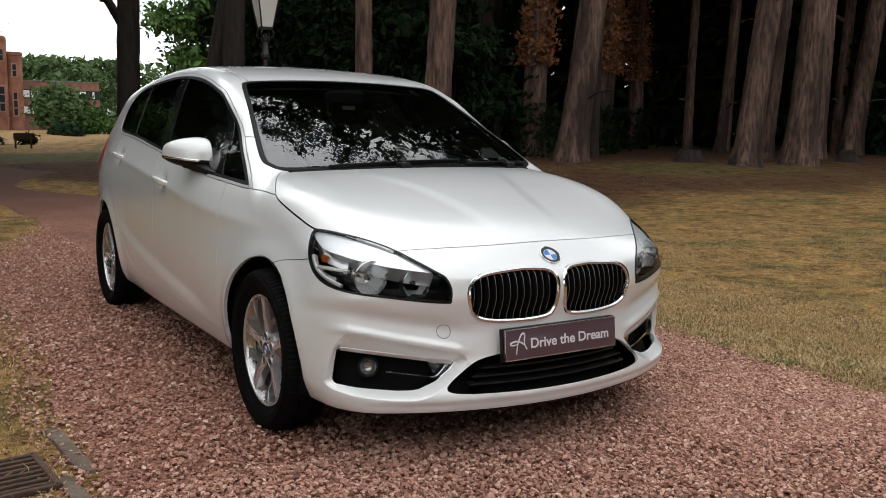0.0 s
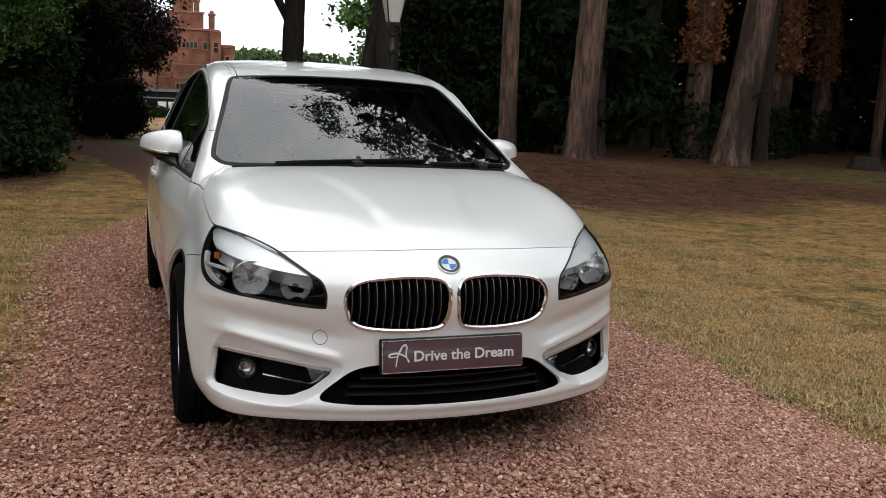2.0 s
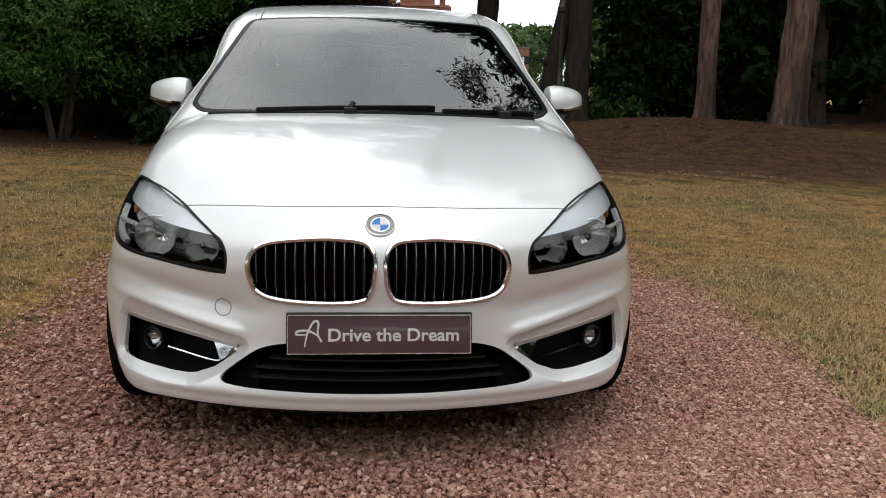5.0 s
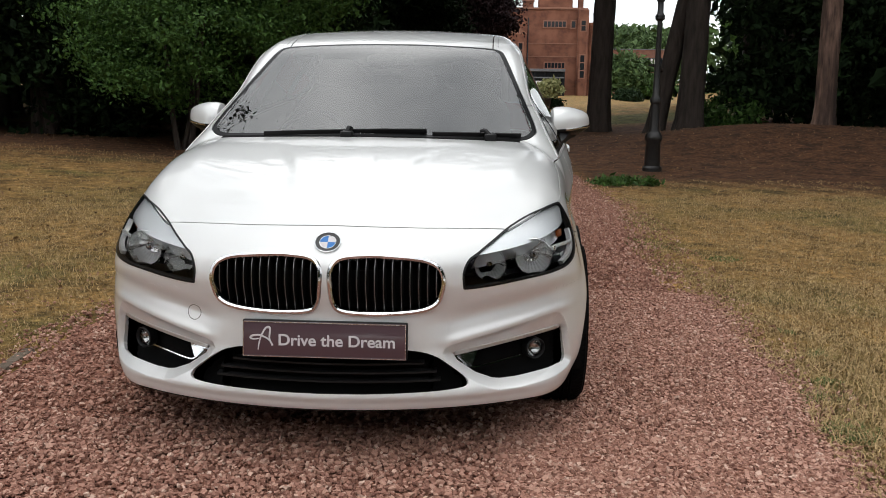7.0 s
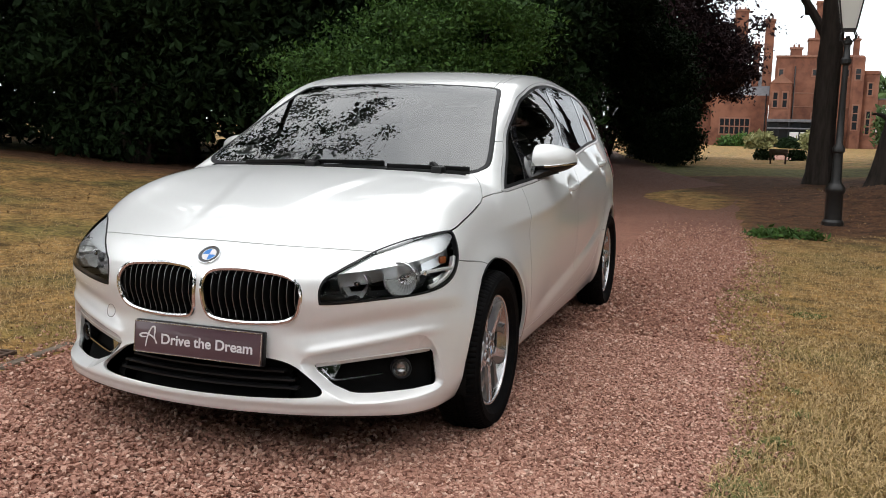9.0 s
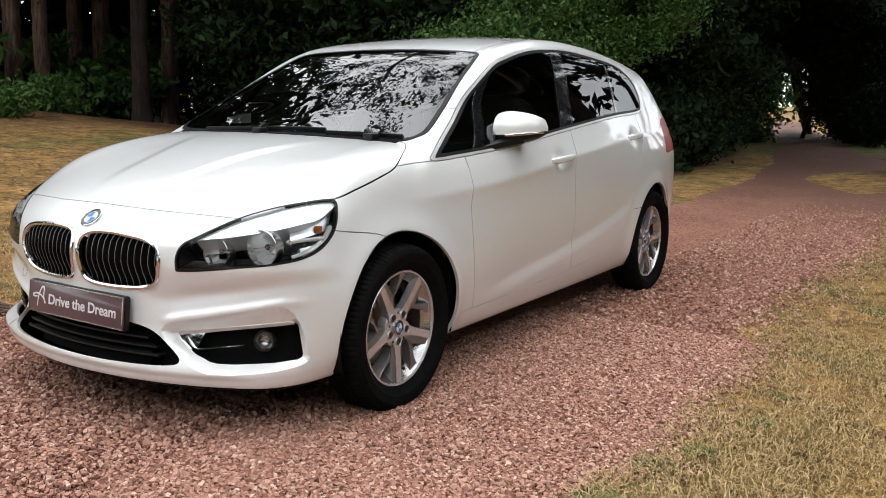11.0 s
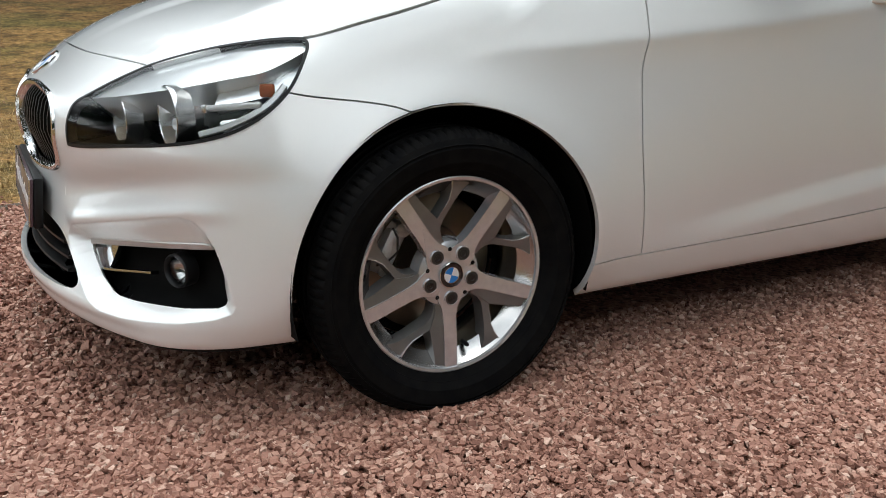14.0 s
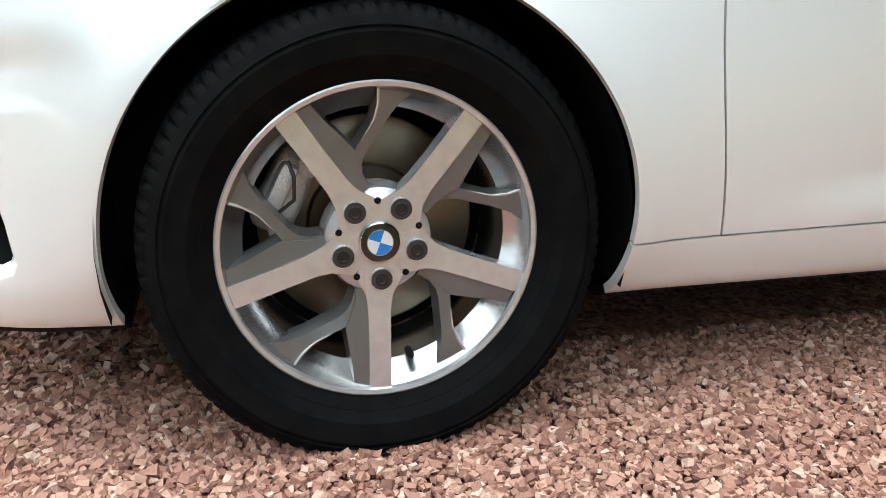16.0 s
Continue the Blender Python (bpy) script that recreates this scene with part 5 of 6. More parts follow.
def mass(name, verts, faces, mat, smooth=False):
    """A large mesh from arrays; all faces have the same number of corners."""
    me = bpy.data.meshes.new(name)
    k = faces.shape[1]
    me.vertices.add(len(verts))
    me.vertices.foreach_set("co", verts.astype(np.float32).ravel())
    me.loops.add(faces.size)
    me.loops.foreach_set("vertex_index", faces.astype(np.int32).ravel())
    me.polygons.add(len(faces))
    me.polygons.foreach_set("loop_start", np.arange(0, faces.size, k, dtype=np.int32))
    me.update(calc_edges=True)
    me.polygons.foreach_set("use_smooth", np.full(len(faces), smooth))
    me.materials.append(mat)
    return me


def chips(n, region, size, seed, keep):
    x, y, g = scatter(n, region, seed)
    ok = keep(x, y)
    x, y = x[ok], y[ok]
    n = len(x)
    s = size * np.clip(g.lognormal(0, .24, n), .5, 1.6)
    form = CHIP_V[None] * np.stack([np.ones(n), g.uniform(.6, .95, n), g.uniform(.45, .8, n)], 1)[:, None, :]
    form = form * (1 + g.normal(0, .13, (n, 8, 1))) + g.normal(0, .12, (n, 8, 3))
    a, b, c = g.uniform(0, math.tau, n), g.normal(0, .34, n), g.normal(0, .34, n)
    o, i = np.zeros(n), np.ones(n)
    spin = np.stack([np.cos(a), -np.sin(a), o, np.sin(a), np.cos(a), o, o, o, i], 1).reshape(-1, 3, 3)
    tip = np.stack([i, o, o, o, np.cos(b), -np.sin(b), o, np.sin(b), np.cos(b)], 1).reshape(-1, 3, 3)
    roll_ = np.stack([np.cos(c), o, np.sin(c), o, i, o, -np.sin(c), o, np.cos(c)], 1).reshape(-1, 3, 3)
    v = np.einsum("nij,nkj->nki", spin @ tip @ roll_, form) * s[:, None, None]
    u = np.abs(x - MID(y)) / 1.66
    z = .006 + .010 * np.sqrt(np.clip(1 - u * u, 0, 1)) + g.uniform(-.3, .75, n) * s
    v = v + np.stack([x, y, z], 1)[:, None, :]
    f = (np.arange(n)[:, None, None] * 8 + CHIP_F[None]).reshape(-1, 3)
    return v.reshape(-1, 3), f


def on_drive(x, y):
    return (x > left_edge(y) + rng.normal(-.02, .05, len(x))) & (x < right_edge(y) + rng.normal(.0, .06, len(x)))



def thinning(x, y):
    return on_drive(x, y) & (rng.uniform(0, 1, len(x)) < step(9.0, 3.5, y))


lots = [chips(62000, (.55, -1.25, 1.95, 1.75), .0068, 11, on_drive), chips(48000, (-1.75, -2.5, 1.8, -.45), .0078, 12, on_drive),
        chips(27000, (-2.0, -.5, -.55, 9), .0080, 13, thinning), chips(20000, (.6, 1.7, 2.05, 9), .0080, 14, thinning), chips(4000, (-.6, -.5, .6, .3), .0080, 15, on_drive),
        chips(1500, (1.5, -2.0, 2.0, 6), .0065, 16, lambda x, y: ~on_drive(x, y)), chips(500, (-2.2, -2.0, -1.4, 6), .0065, 17, lambda x, y: ~on_drive(x, y))]
base = 0
vs, fs = [], []
for v, f in lots:
    vs.append(v)
    fs.append(f + base)
    base += len(v)
tagged(new("loose_gravel", mass("loose_gravel", np.concatenate(vs), np.concatenate(fs), CHIP)), "loose red and pink stone chippings on the drive", "gravel", kind="stuff")

# blades of dry grass along the verges
BLADE = material("dry_grass_blade", (0.54, 0.385, 0.19), .9, vary=(0.27, 0.18, 0.08), island=True)
GREEN_BLADE = material("green_grass_blade", (.075, .100, .025), .85, vary=(.17, .18, .055), island=True)


def blades(n, region, tall, seed, keep, lean=.7):
    x, y, g = scatter(n, region, seed)
    ok = keep(x, y)
    x, y = x[ok], y[ok]
    n = len(x)
    h = tall * g.lognormal(0, .35, n) * (1 + 1.2 * lush_zone(x, y))
    a = g.uniform(0, math.tau, n)
    w = g.uniform(.0016, .0034, n)
    side = np.stack([-np.sin(a), np.cos(a), 0 * a], 1) * w[:, None]
    p = np.stack([x, y, height(x, y)], 1)
    l1, l2 = lean * g.uniform(.2, 1, n), lean * g.uniform(.6, 2, n)
    mid = p + np.stack([np.cos(a) * h * .5 * l1, np.sin(a) * h * .5 * l1, h * .55], 1)
    tip = p + np.stack([np.cos(a) * h * l2, np.sin(a) * h * l2, h * .8], 1)
    v = np.stack([p - side, p + side, mid + side * .7, mid - side * .7, tip], 1).reshape(-1, 3)
    f = (np.arange(n)[:, None, None] * 5 + np.array([(0, 1, 2), (0, 2, 3), (3, 2, 4)])[None]).reshape(-1, 3)
    return v, f


verge = lambda x, y: ~((x > left_edge(y) + .03) & (x < right_edge(y) - .03))
clumped = lambda x, y: verge(x, y) & (np.sin(x * 31 + 2 * np.sin(y * 17)) * np.sin(y * 27 + 2 * np.sin(x * 19)) + .5 * np.sin(x * 9 + y * 7) > .25)
lots = [blades(36000, (1.5, -1.4, 3.6, 2.6), .013, 26, clumped, 1.3), blades(30000, (1.5, 2.6, 5.2, 8.0), .015, 27, clumped, 1.3), blades(22000, (-5.0, -.8, -1.4, 6), .015, 28, clumped, 1.3), blades(42000, (1.5, -1.4, 3.2, 2.2), .014, 21, verge), blades(24000, (1.5, 2.2, 4.6, 6.5), .016, 22, verge), blades(26000, (-4.4, -.8, -1.4, 5), .016, 23, verge), blades(14000, (3.2, -2, 7.5, 4), .016, 24, verge), blades(9000, (-7, 4, -1.5, 10), .022, 25, verge)]
base, vs, fs = 0, [], []
for v, f in lots:
    vs.append(v)
    fs.append(f + base)
    base += len(v)
tagged(new("dry_grass", mass("dry_grass", np.concatenate(vs), np.concatenate(fs), BLADE)), "short parched yellow grass beside the drive", "grass", kind="stuff")

# green tufts surviving along the edge of the drive
TUFTS = ((1.80, .02, .06), (1.92, .23, .05), (1.80, -.35, .09), (2.02, .62, .04), (2.15, 2.88, .10), (2.0, 1.0, .04), (2.05, -.6, .07), (2.4, -.2, .04))
tuft_near = lambda x, y: verge(x, y) & (np.max([np.exp(-((x - a) / r) ** 2 - ((y - b) / r) ** 2) for a, b, r in TUFTS], 0) > .35 + .3 * np.sin(x * 61) * np.sin(y * 53))
lots = [blades(70000, (1.6, -1.0, 2.6, 3.2), .010, 29, tuft_near, 1.0)]
base, vs, fs = 0, [], []
for v, f in lots:
    vs.append(v)
    fs.append(f + base)
    base += len(v)
tagged(new("green_grass", mass("green_grass", np.concatenate(vs), np.concatenate(fs), GREEN_BLADE)), "small green tufts of grass beside the drive", "grass", kind="stuff")


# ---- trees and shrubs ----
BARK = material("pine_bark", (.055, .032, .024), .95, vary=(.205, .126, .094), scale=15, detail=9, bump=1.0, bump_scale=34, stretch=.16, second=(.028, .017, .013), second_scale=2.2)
# for dark-barked trees, and as the shaded copy of the pine bark
DARK_SHADED_BARK = material("dark_shaded_bark", (.020, .015, .012), .95, vary=(.044, .032, .026), scale=14, bump=1.0, bump_scale=30, stretch=.18)
LEAF = material("green_leaf", (.022, .055, .010), .65, spec=.3, vary=(.065, .135, .024), island=True)
# near-black greens: the shade among dense leaves is put into these two colours
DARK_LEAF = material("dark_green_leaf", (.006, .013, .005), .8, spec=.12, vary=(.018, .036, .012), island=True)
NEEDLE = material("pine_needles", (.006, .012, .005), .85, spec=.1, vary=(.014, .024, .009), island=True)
COPPER = material("copper_beech_leaf", (.014, .008, .010), .75, spec=.15, vary=(.042, .021, .023), island=True)
IVY_DRY = material("dead_ivy_leaf", (.16, .060, .022), .8, vary=(.30, .125, .05), island=True)
FAR_LEAF = material("far_leaf", (.035, .070, .018), .8, vary=(.075, .125, .035), island=True)


def trunk_mesh(name, r, h, seed, lean=(0, 0), mat=BARK, taper=.45, rough=.06, flare=.45):
    """A tapering trunk with a root flare and ridged bark, bending a little."""
    g = np.random.default_rng(seed)
    nz, na = int(max(14, h * 5)), 30
    z = np.linspace(0, 1, nz) ** 1.15 * h
    a = np.linspace(0, math.tau, na, endpoint=False)
    ph = g.uniform(0, 6, 8)
    rad = r * (1 - taper * z / h) * (1 + flare * np.exp(-z / (r * 1.1)))
    ridge = 1 + rough * (np.sin(a[None] * 7 + ph[0] + .6 * np.sin(z[:, None] * .8 + ph[1])) * .6 + np.sin(a[None] * 13 + ph[2] + z[:, None] * .7) * .5 + g.normal(0, .35, (nz, na)))
    ridge += .10 * np.exp(-z[:, None] / (r * 1.4)) * np.sin(a[None] * 4 + ph[3])
    cx = lean[0] * z + .05 * h * .12 * np.sin(z / h * 4 + ph[4])
    cy = lean[1] * z + .05 * h * .12 * np.sin(z / h * 4 + ph[5])
    v = np.stack([cx[:, None] + rad[:, None] * ridge * np.cos(a), cy[:, None] + rad[:, None] * ridge * np.sin(a), np.repeat(z[:, None], na, 1) - .12], -1).reshape(-1, 3)
    i = np.arange(nz * na).reshape(nz, na)
    f = np.stack([i[:-1], np.roll(i[:-1], -1, 1), np.roll(i[1:], -1, 1), i[1:]], -1).reshape(-1, 4)
    return mass(name, v, f, mat, True), (cx, cy, z, rad)


def limb_mesh(name, start, end, r, mat, seed, sag=.1):
    g = np.random.default_rng(seed)
    s, e = np.array(start, float), np.array(end, float)
    u = np.linspace(0, 1, 9)
    p = s + (e - s) * u[:, None] + np.stack([g.normal(0, .02) * np.sin(u * 6), g.normal(0, .02) * np.cos(u * 5), sag * np.sin(u * math.pi)], 1) * np.linalg.norm(e - s)
    bm = sweep(p, np.array((.3, .2, .93)) if abs((e - s)[2]) < np.linalg.norm(e - s) * .9 else np.array((1, 0, 0)), tube(r, 9), False, 1 - .6 * u)
    return bm


LEAF_F = np.array([(0, 1, 2), (0, 2, 3)])


def foliage(n, place, size, seed, droop=.3, narrow=.5):
    """n leaves as small folded diamonds; place(g, n) gives where they grow."""
    g = np.random.default_rng(seed)
    p = place(g, n)
    n = len(p)
    s = size * g.lognormal(0, .3, n)
    form = np.array([(0, -1, 0), (narrow, 0, .15), (0, 1, 0), (-narrow, 0, .15)], float)[None] * s[:, None, None]
    t = turned(g, n)
    v = np.einsum("nij,nkj->nki", t, form) + p[:, None, :]
    f = (np.arange(n)[:, None, None] * 4 + LEAF_F[None]).reshape(-1, 3)
    return v.reshape(-1, 3), f


def blob(centre, radii, clusters, spread, shell=.55):
    """Leaves in clusters through an uneven ellipsoid, thicker towards its skin."""
    c, r = np.array(centre, float), np.array(radii, float)

    def place(g, n):
        d = g.normal(size=(clusters, 3))
        d /= np.linalg.norm(d, axis=1)[:, None]
        k = c + d * r * (shell + (1 - shell) * g.uniform(0, 1, clusters) ** .5)[:, None] * g.uniform(.78, 1.12, clusters)[:, None]
        w = g.integers(0, clusters, n)
        flat = g.normal(0, 1, (n, 3)) * spread * np.array((1, 1, .55))
        return k[w] + flat
    return place


def leaves(name, lots, mat, parent=None, label=""):
    base, vs, fs = 0, [], []
    for v, f in lots:
        vs.append(v)
        fs.append(f + base)
        base += len(v)
    ob = new(name, mass(name, np.concatenate(vs), np.concatenate(fs), mat))
    if parent is not None:
        ob.parent = parent
    if label:
        ob["label"] = label
    return ob


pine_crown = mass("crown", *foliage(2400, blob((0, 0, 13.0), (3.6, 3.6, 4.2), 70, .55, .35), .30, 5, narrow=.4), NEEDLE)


def pine(x, y, r, h, seed, lean=(0, 0), label="tall pine with bare ridged reddish-brown trunk", mat=BARK, crown_at=0.0, stubs=2):
    t = tagged(new("pine_tree"), label, "tree", "pines of the wood")
    t.matrix_basis = pose(x, y, float(height(x, y)))
    me, (cx, cy, z, rad) = trunk_mesh("trunk", r, h, seed, lean, mat)
    new("trunk", me).parent = t
    cr = new("crown", pine_crown)
    cr.matrix_basis = Matrix.Translation((lean[0] * 12, lean[1] * 12, crown_at)) @ Matrix.Rotation(seed * 1.7, 4, "Z")
    cr.parent = t
    g = np.random.default_rng(seed + 100)
    for k in range(stubs):
        i = int(g.integers(len(z) // 8, len(z) // 2))
        a = g.uniform(0, math.tau)
        s = np.array((cx[i], cy[i], z[i])) + rad[i] * .8 * np.array((math.cos(a), math.sin(a), 0))
        e = s + np.array((math.cos(a), math.sin(a), .25)) * g.uniform(.15, .8)
        part("branch_stub", limb_mesh("branch_stub", s, e, .03 + .04 * g.uniform(), mat, seed), mat, t)
    return t, (cx, cy, z, rad)


NEAR_PINES = ((6.56, 13.47, 0.180, 15, (0, 0)), (8.01, 12.94, 0.289, 16, (0.02, 0)), (11.85, 13.4, 0.35, 17, (0.15, 0)), (15.65, 11.19, 0.304, 17, (0.14, 0)), (17.93, 11.72, 0.38, 18, (0.1, 0)), (20.51, 13.09, 0.304, 17, (0.08, 0.01)), (19.14, 13.47, 0.228, 16, (0.1, 0)), (25.07, 14.76, 0.334, 17, (0.13, 0)), (26.06, 16.13, 0.198, 15, (0.08, 0)))
DEEP_PINES = ((21.12, 18.18, 0.152, 15, (0.03, 0)), (22.03, 17.8, 0.182, 16, (0.08, 0)), (24.69, 19.48, 0.137, 15, (0.01, 0)), (22.94, 22.52, 0.258, 16, (0, 0)), (9.19, 17.42, 0.228, 16, (0, 0)), (13.29, 19.32, 0.251, 16, (0.02, 0)), (12.84, 24.26, 0.266, 16, (0, 0)), (16.41, 22.74, 0.228, 16, (0.01, 0)), (19.45, 21.98, 0.198, 16, (0, 0)), (6.91, 19.7, 0.228, 16, (0, 0)), (27.81, 17.42, 0.266, 17, (0.02, 0)), (30.09, 13.62, 0.304, 17, (0.02, 0)), (9.72, 15.52, 0.19, 16, (-0.01, 0)), (14.89, 15.9, 0.167, 15, (0.02, 0)), (28.57, 21.98, 0.266, 17, (0, 0)), (33.13, 18.18, 0.304, 17, (0, 0)), (8.05, 22.74, 0.228, 16, (0, 0)))
# deeper trunks take the darker bark, which holds the wood's shade in its colour
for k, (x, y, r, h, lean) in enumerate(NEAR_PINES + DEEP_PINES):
    pine(x, y, r, h, 40 + k, lean, mat=BARK if k < len(NEAR_PINES) + 4 else DARK_SHADED_BARK)

# ivy-clad pines: dead brown ivy above, live ivy at the foot
for k, (x, y, r, h, lean) in enumerate(((12.76, 15.83, 0.319, 16, (0.05, 0)), (16.64, 17.73, 0.319, 16, (0.09, 0)), (15.57, 16.82, 0.258, 15, (0.12, 0)), (20.97, 20.62, 0.274, 16, (0, 0)))):
    t, (cx, cy, z, rad) = pine(x, y, r, h, 80 + k, lean, "pine trunk wrapped in dead brown ivy", stubs=0)

    def climb(g, n, cx=cx, cy=cy, z=z, rad=rad):
        zz = 2.4 + 9 * g.uniform(0, 1, n) ** 1.3
        a = g.uniform(0, math.tau, n)
        rr = np.interp(zz, z, rad) + np.abs(g.normal(0, .12, n)) + .03
        return np.stack([np.interp(zz, z, cx) + rr * np.cos(a), np.interp(zz, z, cy) + rr * np.sin(a), zz], 1)

    def foot(g, n, cx=cx, cy=cy, rad=rad):
        zz = g.uniform(0, 1.4, n)
        a = g.uniform(0, math.tau, n)
        rr = rad[1] + np.abs(g.normal(0, .16, n))
        return np.stack([rr * np.cos(a), rr * np.sin(a), zz], 1)
    leaves("dead_ivy", [foliage(3200, climb, .075, 90 + k)], IVY_DRY, t, "dry brown ivy leaves")
    leaves("ivy", [foliage(700, foot, .085, 95 + k)], DARK_LEAF, t, "green ivy at the foot")

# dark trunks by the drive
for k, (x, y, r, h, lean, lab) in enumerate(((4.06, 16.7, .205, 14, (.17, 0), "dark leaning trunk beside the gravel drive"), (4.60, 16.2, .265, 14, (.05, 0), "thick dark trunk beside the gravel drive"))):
    pine(x, y, r, h, 60 + k, lean, lab, DARK_SHADED_BARK, stubs=1)
oak = tagged(new("broadleaf_tree"), "dark-barked tree forking above head height", "tree")
oak.matrix_basis = pose(3.09, 18.7, 0)
me, _ = trunk_mesh("trunk", .27, 12, 70, (.005, 0), DARK_SHADED_BARK, .4)
new("trunk", me).parent = oak
for s_, e_, r_ in (((.0, 0, 3.0), (-1.25, .2, 4.9), .15), ((-.55, .1, 3.75), (-.75, .1, 4.6), .06), ((0, 0, 6), (1.6, .5, 9), .15)):
    part("limb", limb_mesh("limb", s_, e_, r_, DARK_SHADED_BARK, 71, .05), DARK_SHADED_BARK, oak)
leaves("crown", [foliage(7000, blob((.6, -1, 13.5), (3.2, 3.2, 3.0), 60, .5, .3), .12, 72)], DARK_LEAF, oak)

# shrubs
def shrub(name, label, at, radii, n, size, mat, seed, stems=4, category="shrub", spread=.3, clusters=70):
    t = tagged(new(name), label, category)
    t.matrix_basis = pose(at[0], at[1], float(height(at[0], at[1])))
    leaves("foliage", [foliage(n, blob((0, 0, at[2]), radii, clusters, spread, .45), size, seed)], mat, t)
    g = np.random.default_rng(seed)
    for k in range(stems):
        e = np.array((g.normal(0, radii[0] * .35), g.normal(0, radii[1] * .35), at[2] + radii[2] * .4))
        part("stem", limb_mesh("stem", (g.normal(0, .1), g.normal(0, .1), -.1), e, .03 + .02 * radii[2], DARK_SHADED_BARK, seed + k, .04), DARK_SHADED_BARK, t)
    return t


shrub("maple_bough", "bright green maple with layered leafy boughs", (-4.7, 11.2, 1.75), (1.8, 1.5, 1.15), 24000, .036, LEAF, 31, 3, "tree", .22, 90)
shrub("maple_bough", "bright green maple with layered leafy boughs", (-3.4, 12.0, 2.7), (1.7, 1.4, .9), 18000, .036, LEAF, 32, 3, "tree", .22, 80)
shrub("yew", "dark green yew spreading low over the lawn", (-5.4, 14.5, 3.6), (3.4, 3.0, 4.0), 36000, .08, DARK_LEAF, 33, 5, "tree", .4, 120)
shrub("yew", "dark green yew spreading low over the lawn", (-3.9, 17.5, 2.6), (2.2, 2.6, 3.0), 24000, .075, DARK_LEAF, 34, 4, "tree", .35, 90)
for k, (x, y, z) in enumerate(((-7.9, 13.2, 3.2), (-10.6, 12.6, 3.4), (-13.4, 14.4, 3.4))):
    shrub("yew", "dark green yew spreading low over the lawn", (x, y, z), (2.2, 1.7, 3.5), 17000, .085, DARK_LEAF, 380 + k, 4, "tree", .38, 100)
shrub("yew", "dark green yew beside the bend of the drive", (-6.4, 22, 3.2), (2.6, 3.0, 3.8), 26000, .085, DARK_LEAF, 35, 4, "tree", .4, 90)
for k, (x, y, z, rx, ry, rz) in enumerate(((-2.75, 11.9, .55, .75, 1.0, .75), (-2.75, 13.9, .75, .85, 1.2, .95), (-3.0, 16.0, .95, .95, 1.3, 1.2), (-3.5, 18.2, 1.0, 1.0, 1.4, 1.3), (-4.1, 20.4, 1.2, 1.0, 1.3, 1.5))):
    shrub("laurel", "dark green laurel bush beside the drive", (x, y, z), (rx, ry, rz), 5200, .06, DARK_LEAF, 360 + k, 3, "shrub", .2, 70)
shrub("beech_bough", "dark boughs hanging low over the drive", (-3.7, 31.0, 4.1), (2.3, 2.0, 1.5), 20000, .075, DARK_LEAF, 371, 2, "tree", .35, 80)
shrub("beech_bough", "dark boughs hanging low over the drive", (-5.0, 27.5, 5.2), (3.2, 2.6, 1.9), 26000, .075, DARK_LEAF, 370, 2, "tree", .4, 90)
shrub("holly", "upright green evergreen bush", (-4.4, 25.5, 1.1), (1.0, 1.2, 1.5), 4500, .09, LEAF, 38, 3, "shrub", .25, 60)
shrub("copper_beech", "dark purple copper beech with hanging boughs", (-4.6, 36.5, 6.0), (5.6, 4.5, 4.6), 70000, .085, COPPER, 39, 4, "tree", .42, 300)
shrub("copper_beech", "low purple boughs of a copper beech", (-1.4, 36.5, 3.9), (2.7, 2.2, 1.9), 42000, .075, COPPER, 50, 2, "tree", .32, 150)
shrub("lime_tree", "large green broadleaf tree above the lawn", (-9.5, 33, 9.5), (5.5, 5.0, 6.0), 34000, .13, DARK_LEAF, 41, 3, "tree", .8, 120)
shrub("lime_tree", "large green broadleaf tree beyond the lawn", (25.0, 68, 8.0), (8.0, 6.0, 9.0), 46000, .24, LEAF, 42, 3, "tree", .8, 200)
shrub("rhododendron", "dark evergreen understorey bush under pines", (7.6, 17.6, 2.2), (1.9, 1.4, 2.9), 20000, .09, DARK_LEAF, 43, 3, "shrub", .35, 80)
shrub("rhododendron", "dark evergreen understorey bush under pines", (10.02, 16.36, 2.0), (2.0, 1.4, 2.2), 5000, .13, DARK_LEAF, 44, 3, "shrub", .35, 70)
shrub("bracken", "low green undergrowth below the trunks", (5.6, 17.2, .35), (.7, .5, .45), 1600, .06, LEAF, 45, 2, "shrub", .15, 40)
shrub("bramble", "low green bramble on the western bank", (-13.9, 7.55, .28), (.52, .5, .34), 2200, .05, LEAF, 46, 2, "shrub", .2, 50)
shrub("bramble", "low green bramble on the western bank", (-16.4, 10.4, .35), (.6, .6, .4), 1600, .07, LEAF, 47, 2, "shrub", .25, 50)
shrub("bracken", "green undergrowth far in the western wood", (-24.5, 16.5, 1.2), (4, 3, 1.6), 6000, .16, LEAF, 48, 2, "shrub", .4, 80)
shrub("bracken", "green undergrowth far in the western wood", (-24, 10.5, 1.0), (2.6, 3, 1.4), 4500, .15, LEAF, 49, 2, "shrub", .4, 80)

